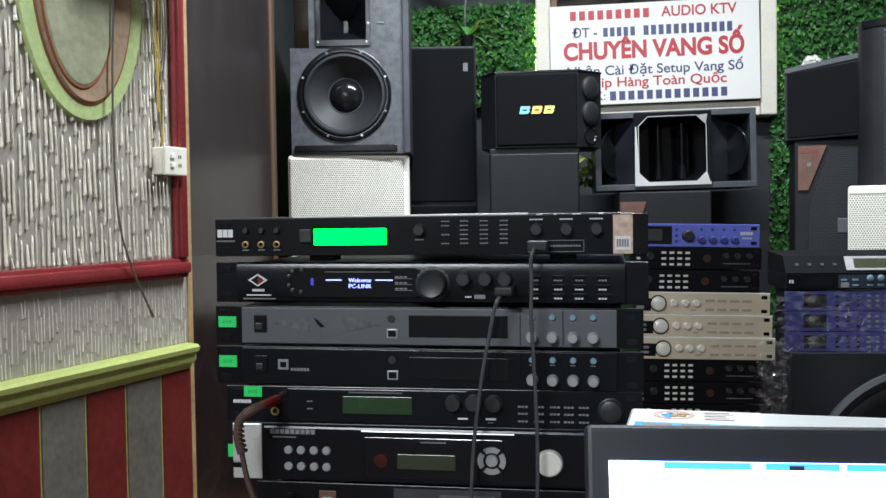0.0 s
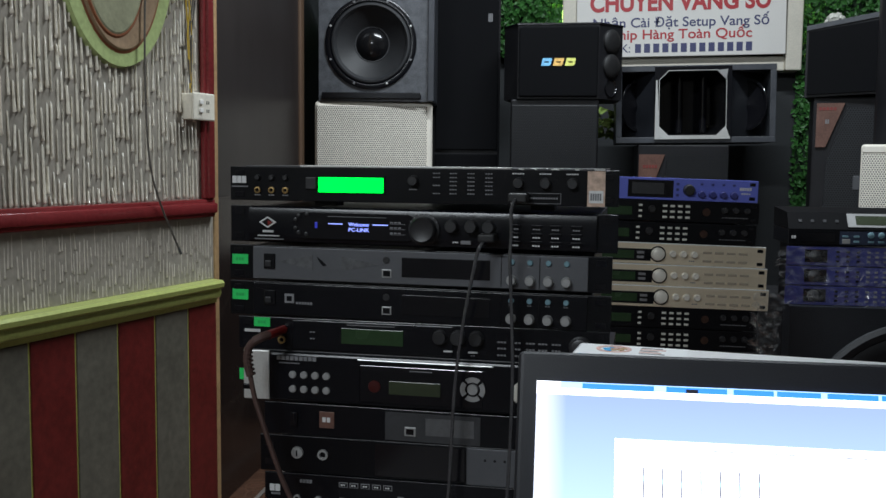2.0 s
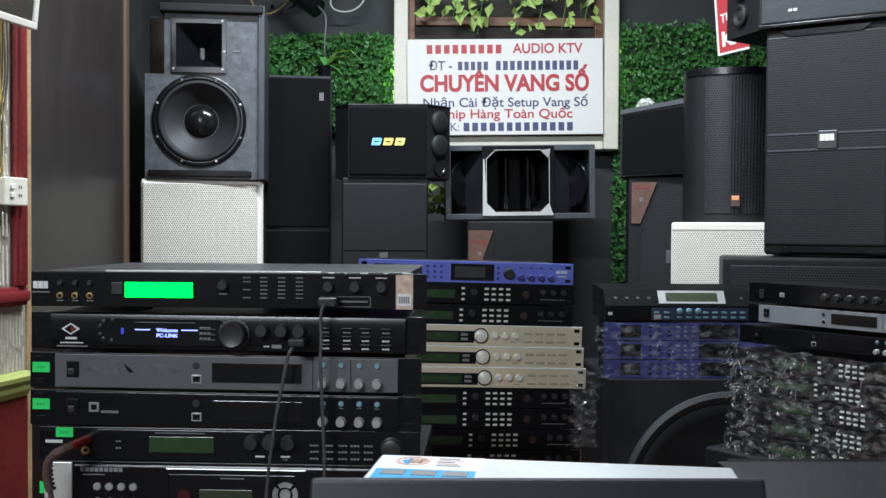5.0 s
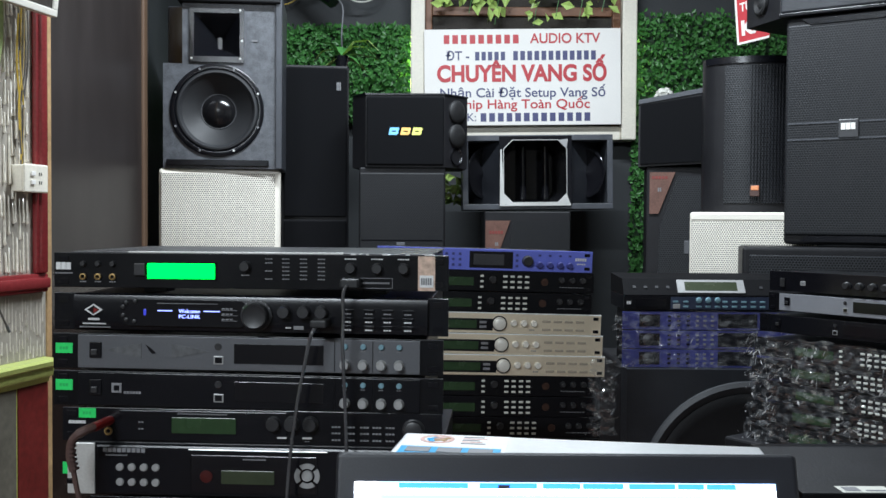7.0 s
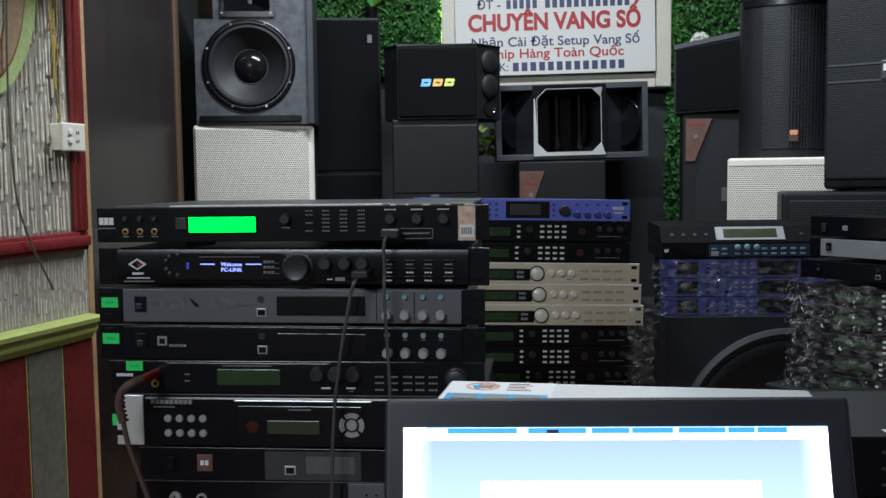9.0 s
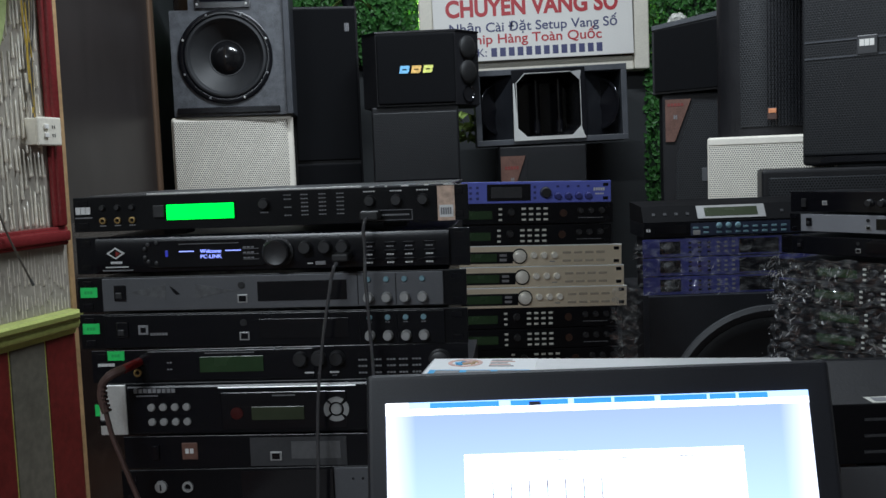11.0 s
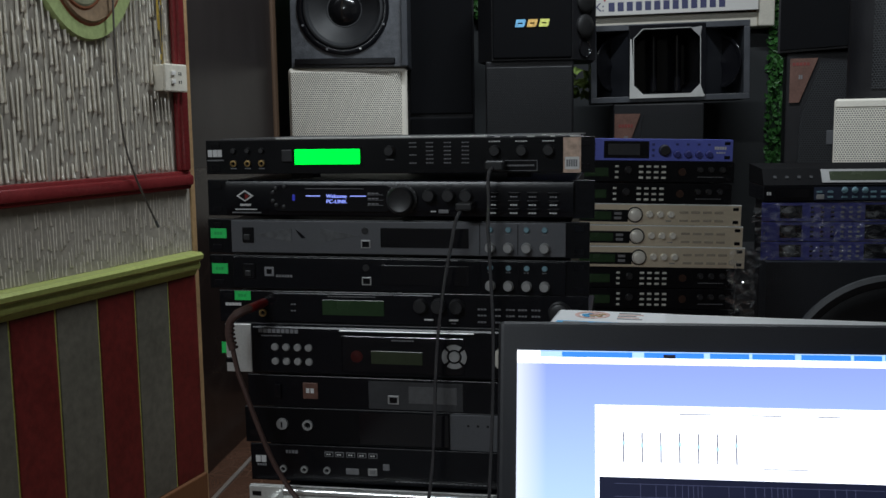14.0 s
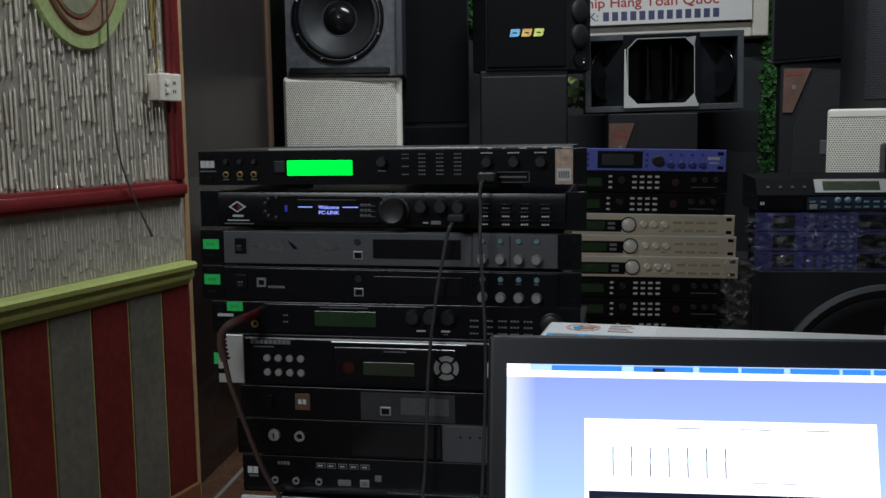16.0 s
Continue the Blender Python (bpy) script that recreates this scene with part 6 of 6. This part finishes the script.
for k in range(3):
    part("clip", box(B(), -0.705 + 0.1 * k, -0.695 + 0.1 * k, 4.2, 4.25, 1.985 + 0.01 * k, 1.995 + 0.01 * k), BLACK2, t)

# ---- wall things ----
t = thing("power_outlet", "white surface-mounted double power outlet with switches", "outlet", WALL_M @ pose(-0.83, 1.996, 1.051))
part("back_box", box(B(), 0, 0.03, 0, 0.078, 0.002, 0.061, 0.003), CREAM, t)
part("face_plate", box(B(), 0.03, 0.037, -0.001, 0.08, 0, 0.063, 0.003), CREAM, t, "white plastic face plate")
for z in (0.019, 0.038):
    part("switch", box(B(), 0.037, 0.041, 0.019, 0.032, z - 0.001, z + 0.009, 0.001), SIGN_W, t)
    for dy in (0.047, 0.054):
        part("socket_hole", box(B(), 0.0365, 0.0376, dy, dy + 0.003, z, z + 0.007), GLOSS, t)
t = thing("wall_wires", "bundle of yellow and dark wires down the stucco", "wire", WALL_M)
for k in range(7):
    y = 2.012 + k * 0.005
    part("wire", tube(B(), [(WX + 0.01, y + 0.008 * math.sin(k * 2), 2.3), (WX + 0.014, y - 0.008 + 0.007 * math.sin(k), 1.6), (WX + 0.012, y - 0.006 + 0.008 * math.cos(k * 3), 1.36), (WX + 0.012, 2.016 + 0.008 * math.cos(k * 2), 1.24), (WX + 0.014, 2.012 + k * 0.0012, 1.112)], 0.0021, 6), YELLOW if k % 2 else WIRE_D, t, "", True)
t = thing("hanging_cable", "thin dark cable hanging loose on the stucco wall", "cable", WALL_M)
part("cord", tube(B(), [(WX + 0.03, 1.856, 2.3), (WX + 0.028, 1.852, 1.5), (WX + 0.026, 1.844, 1.227), (WX + 0.027, 1.843, 1.057), (WX + 0.028, 1.854, 0.943), (WX + 0.03, 1.883, 0.862), (WX + 0.03, 1.944, 0.76)], 0.0023, 6), WIRE_D, t, "", True)
part("plug", tube(B(), [(WX + 0.03, 1.943, 0.762), (WX + 0.03, 1.951, 0.748)], 0.0032, 8), GREY, t)

# ---- cables at the rack ----
t = thing("usb_cable", "dark usb cable hanging from the curved processor", "cable", RACK)
part("plug", box(B(), 0.312, 0.331, -0.036, -0.007, 0.87, 0.879, 0.002), RUBBER, t)
part("cord", tube(B(), [(0.323, -0.02, 0.8745), (0.3165, -0.034, 0.868), (0.311, -0.035, 0.853), (0.3062, -0.035, 0.828), (0.2995, -0.034, 0.7945), (0.2935, -0.033, 0.755), (0.289, -0.032, 0.72), (0.2858, -0.032, 0.675), (0.2835, -0.032, 0.62), (0.281, -0.034, 0.57), (0.276, -0.045, 0.515), (0.27, -0.06, 0.437)], 0.0021, 8), CABLE, t, "", True)
t = thing("usb_cable", "dark usb cable hanging from the top processor", "cable", RACK)
part("plug", box(B(), 0.345, 0.366, -0.03, 0.0, 0.915, 0.9255, 0.002), RUBBER, t)
part("cord", tube(B(), [(0.357, -0.02, 0.9205), (0.352, -0.033, 0.916), (0.3495, -0.034, 0.903), (0.3502, -0.034, 0.883), (0.349, -0.033, 0.855), (0.3502, -0.033, 0.826), (0.3515, -0.032, 0.795), (0.353, -0.032, 0.76), (0.354, -0.032, 0.715), (0.353, -0.033, 0.65), (0.349, -0.036, 0.55), (0.344, -0.06, 0.437)], 0.0021, 8), CABLE, t, "", True)
t = thing("audio_lead", "brown audio lead plugged into the processor jack", "cable", RACK)
part("plug", tube(B(), [(0.0665, 0.0, 0.7535), (0.0655, -0.03, 0.754), (0.0635, -0.042, 0.7535)], 0.0055, 10), RED, t, "red plug tip", True)
part("elbow", tube(B(), [(0.064, -0.04, 0.7538), (0.0585, -0.049, 0.752), (0.0505, -0.052, 0.7475)], 0.0055, 10), BROWN_C, t, "", True)
part("sleeve", tube(B(), [(0.0525, -0.052, 0.749), (0.0445, -0.052, 0.741), (0.0415, -0.052, 0.73), (0.042, -0.052, 0.719), (0.0455, -0.052, 0.706)], 0.0048, 10), BROWN_C, t, "ribbed brown strain relief", True)
for k in range(7):
    part("rib", lathe(B(), [(0.0054, -0.001), (0.0054, 0.001)], (0.0435 - 0.0006 * k + 0.00018 * k * k, -0.052, 0.739 - k * 0.005), "z", 12), BROWN_C, t, "", True)
part("cord", tube(B(), [(0.045, -0.052, 0.708), (0.0505, -0.052, 0.68), (0.0584, -0.052, 0.6564), (0.0727, -0.052, 0.6151), (0.0885, -0.051, 0.5736), (0.107, -0.05, 0.54), (0.132, -0.056, 0.51), (0.16, -0.07, 0.46), (0.17, -0.08, 0.437)], 0.0031, 8), BROWN_C, t, "", True)

# ---- laptop and cartons ----
EMBLEM = M("faded_red_print", (0.62, 0.38, 0.33), 0.45, 0, 0.35, 160, 0)
SCR = bpy.data.materials.new("lit_wallpaper")
SCR.use_nodes = True
nt = SCR.node_tree
tc, sp, cr, em = nt.nodes.new("ShaderNodeTexCoord"), nt.nodes.new("ShaderNodeSeparateXYZ"), nt.nodes.new("ShaderNodeValToRGB"), nt.nodes.new("ShaderNodeEmission")
nt.nodes.remove(nt.nodes["Principled BSDF"])
nt.links.new(tc.outputs["Generated"], sp.inputs[0])
nt.links.new(sp.outputs["Z"], cr.inputs[0])
cr.color_ramp.elements[0].position, cr.color_ramp.elements[0].color = 0.3, (0.55, 0.76, 1.0, 1)
cr.color_ramp.elements[1].position, cr.color_ramp.elements[1].color = 1.0, (0.3, 0.38, 0.98, 1)
edge, rim = nt.nodes.new("ShaderNodeMapRange"), nt.nodes.new("ShaderNodeMix")
away, half = nt.nodes.new("ShaderNodeMath"), nt.nodes.new("ShaderNodeMath")
half.operation, away.operation = "SUBTRACT", "ABSOLUTE"
half.inputs[1].default_value = 0.5
nt.links.new(sp.outputs["X"], half.inputs[0])
nt.links.new(half.outputs[0], away.inputs[0])
edge.inputs[1].default_value, edge.inputs[2].default_value, edge.inputs[3].default_value, edge.inputs[4].default_value = 0.43, 0.5, 0.0, 0.8
nt.links.new(away.outputs[0], edge.inputs[0])
rim.data_type = "RGBA"
rim.inputs[7].default_value = (0.95, 0.97, 1.0, 1)
nt.links.new(edge.outputs[0], rim.inputs[0])
nt.links.new(cr.outputs[0], rim.inputs[6])
nt.links.new(rim.outputs[2], em.inputs[0])
em.inputs[1].default_value = 2.6
nt.links.new(em.outputs[0], nt.nodes["Material Output"].inputs[0])
LIT_W = M("lit_white", (0.95, 0.97, 1.0), 0.5, 0, 0.0, 5, 0, emit=4.0)
LIT_B = M("lit_blue", (0.05, 0.26, 0.95), 0.5, 0, 0.05, 5, 0, emit=2.0)
LIT_S = M("lit_sky_blue", (0.45, 0.66, 1.0), 0.5, 0, 0.05, 5, 0, emit=2.4)
LIT_N = M("lit_navy", (0.015, 0.018, 0.05), 0.4, 0, 0.05, 5, 0, emit=0.8)
LIT_L = M("lit_grid", (0.12, 0.13, 0.24), 0.4, 0, 0.05, 5, 0, emit=0.6)
LIT_V = M("lit_grey_violet", (0.08, 0.08, 0.17), 0.5, 0, 0.05, 5, 0, emit=0.6)
LIT_K = M("lit_pale_cyan", (0.5, 0.8, 0.85), 0.5, 0, 0.05, 5, 0, emit=2.2)
INK = M("dark_ink", (0.03, 0.03, 0.06), 0.5, 0, 0.05, 5, 0)
t = thing("laptop", "open black laptop with bright equaliser software on screen", "laptop", pose(0.018, 0.541, 0.829) @ pose(0, 0, 0, -17, 0, 0))
lid = part("lid", box(B(), 0, 0.324, 0, 0.01, -0.215, 0, 0.004, 3), LAPTOP, t, "black laptop lid with wide bezel")
w = part("screen", box(B(), 0.0135, 0.3065, -0.0012, 0, -0.19, -0.0205), SCR, t, "lit blue gradient desktop")


def on_screen(name, u0, u1, v0, v1, material, lift=0.0005, label=""):
    return part(name, box(B(), 0.0135 + u0, 0.0135 + u1, -0.0012 - lift, -0.001, -0.0205 - v1, -0.0205 - v0), material, w, label)


on_screen("title_bar", 0.0, 0.293, 0.0, 0.0088, LIT_W)
on_screen("tab_strip", 0.016, 0.293, 0.0, 0.0044, LIT_S, 0.0006)
for a, b_ in ((0.032, 0.05), (0.052, 0.078), (0.088, 0.126), (0.132, 0.156), (0.16, 0.186), (0.192, 0.222), (0.226, 0.242), (0.246, 0.264)):
    on_screen("tab", a - 0.001, b_ + 0.001, 0.0006, 0.0043, LIT_B, 0.0008)
on_screen("tab", 0.1, 0.108, 0.0018, 0.0044, INK, 0.001)
on_screen("app_window", 0.0535, 0.245, 0.0365, 0.165, LIT_W, 0.0007, "white software window")
for k in range(7):
    u = 0.0725 + 0.0124 * k
    on_screen("slider", u - 0.0004, u + 0.0004, 0.0545, 0.0745, LIT_V, 0.001)
    on_screen("slider_knob", u - 0.0011, u + 0.0011, 0.0605 + 0.0014 * (k % 3), 0.063 + 0.0014 * (k % 3), LIT_K, 0.0012)
for a, b_ in ((0.11, 0.131), (0.157, 0.177), (0.2, 0.215)):
    on_screen("caption_bar", a, b_, 0.0415, 0.0421, LIT_V, 0.001)
on_screen("caption_bar", 0.164, 0.193, 0.0765, 0.077, LIT_V, 0.001)
on_screen("graph", 0.0562, 0.2425, 0.0845, 0.163, LIT_N, 0.001, "dark frequency graph")
for k in range(22):
    u = 0.066 + 0.173 * (math.log10(1 + 9 * ((k % 9) + 1) / 9) / 3 + k // 9 / 3)
    if u < 0.24:
        on_screen("grid_line", u, u + 0.0003, 0.088, 0.16, LIT_L, 0.0013)
for k in range(8):
    on_screen("grid_line", 0.066, 0.24, 0.0885 + 0.0085 * k, 0.0888 + 0.0085 * k, LIT_L, 0.0013)
part("base", box(B(), 0.0, 0.324, -0.22, 0.01, -0.24, -0.222, 0.004), LAPTOP, t).matrix_basis = Matrix.Rotation(radians(17), 4, "X") @ Matrix.Translation((0, 0.0, -0.0)) @ Matrix.Translation((0, -0.06, 0.0))
t = thing("laptop_stand", "dark stand box under the laptop", "stand", pose(0, 0, 0))
part("block", box(B(), 0.04, 0.32, 0.28, 0.46, 0.432, 0.585, 0.006), TABLE, t)

t = thing("silver_amplifier", "brushed aluminium amplifier with printed paper sticker behind the laptop", "amplifier", pose(0.06, 0.725, 0.432, 0, 0, -8.5))
part("case", box(B(), 0, 0.305, -0.1, 0.0, 0, 0.37, 0.0015), ALU, t, "brushed aluminium case")
part("sticker", box(B(), 0.002, 0.094, -0.099, -0.001, 0.3698, 0.3702), CARTON, t, "white printed paper sticker")
em0 = part("emblem", lathe(B(), [(0.015, 0.0), (0.015, 0.0006), (0.0115, 0.0006), (0.0115, 0.0)], (0, 0, 0), "z", 28), EMBLEM, t, "faded red ring emblem")
em0.matrix_basis = Matrix.Translation((0.032, -0.02, 0.37))
for k in range(9):
    a = k * 2.4
    part("emblem_chip", box(B(), -0.0026, 0.0026, -0.0022, 0.0022, 0, 0.0009), (EMBLEM, CYANP, OCHRE)[k % 3], t).matrix_basis = Matrix.Translation((0.032 + 0.0031 * math.sqrt(k) * math.cos(a), -0.02 + 0.0031 * math.sqrt(k) * math.sin(a), 0.37)) @ Matrix.Rotation(a, 4, "Z")
for k in range(5):
    part("print", box(B(), 0.054 + 0.0, 0.075 - 0.003 * (k % 3), -0.034 + 0.006 * k, -0.032 + 0.006 * k, 0.37, 0.3706), EMBLEM if k % 2 else GREY_T, t)
part("print_band", box(B(), 0.006, 0.09, -0.098, -0.05, 0.37, 0.3708), CYANP, t, "blue printed band")
bars_bm = B()
for k in range(3):
    box(bars_bm, 0.012 + k * 0.026, 0.032 + k * 0.026, -0.07, -0.055, 0.3706, 0.3714)
part("print", bars_bm, GREY_T, t)
t = unit("power_amplifier", "black rack amplifier with slotted front beside the laptop", 0.48, 0.066, 0.25, pose(0.486, 0.91, 0.632), BLACK)
t["category"] = "amplifier"
part("lid", box(B(), 0.0, 0.48, 0.0, 0.22, 0.065, 0.067, 0.0005), VINYL, t, "dark steel lid")
part("label", box(B(), 0.045, 0.1, 0.002, 0.027, 0.067, 0.0675), KEY_W, t, "white printed label")
part("label_print", box(B(), 0.05, 0.067, 0.006, 0.023, 0.067, 0.0678), GREY_T, t)
part("label_print", box(B(), 0.073, 0.096, 0.006, 0.011, 0.067, 0.0678), GREY_T, t)
for k in range(3):
    for z in (0.012, 0.03, 0.048):
        part("slot", box(B(), 0.035 + 0.045 * k, 0.068 + 0.045 * k, -0.001, 0, z, z + 0.003), PANEL_D, t)
        part("button", box(B(), 0.07 + 0.045 * k, 0.077 + 0.045 * k, -0.002, 0, z + 0.003, z + 0.009, 0.0005), PANEL_D, t)
t = unit("power_amplifier", "silver-grey rack amplifier under the black one", 0.48, 0.088, 0.28, pose(0.492, 0.9, 0.5435), GREY)
t["category"] = "amplifier"
part("bolt", lathe(B(), [(0.007, 0), (0.006, 0.002), (0.0001, 0.002)], (0.035, 0, 0.045), "y", 16), GLOSS, t, "", True)
t = thing("stand", "dark wooden stand under the amplifiers", "stand", pose(0, 0, 0))
part("block", box(B(), 0.55, 0.94, 0.93, 1.2, 0.432, 0.5435, 0.004), TABLE, t)

# framed picture leaning out from the stucco wall
t = thing("picture", "silver-framed picture with dark glass leaning out from the wall", "picture", WALL_M @ pose(-0.757, 1.79, 1.441, 0, 6, 0))
part("pane", box(B(), -0.004, 0.002, 0.012, 0.248, 0.014, 0.4), GLASSD, t, "dark glass")
for y0, y1, z0, z1 in ((0, 0.26, 0, 0.016), (0, 0.26, 0.4, 0.416), (0, 0.013, 0.016, 0.4), (0.247, 0.26, 0.016, 0.4)):
    part("frame", box(B(), -0.012, 0.008, y0, y1, z0, z1, 0.002), KNOB_C, t, "silver-white frame")
part("hanger", box(B(), -0.125, -0.012, 0.12, 0.14, 0.37, 0.385), WIRE_D, t)
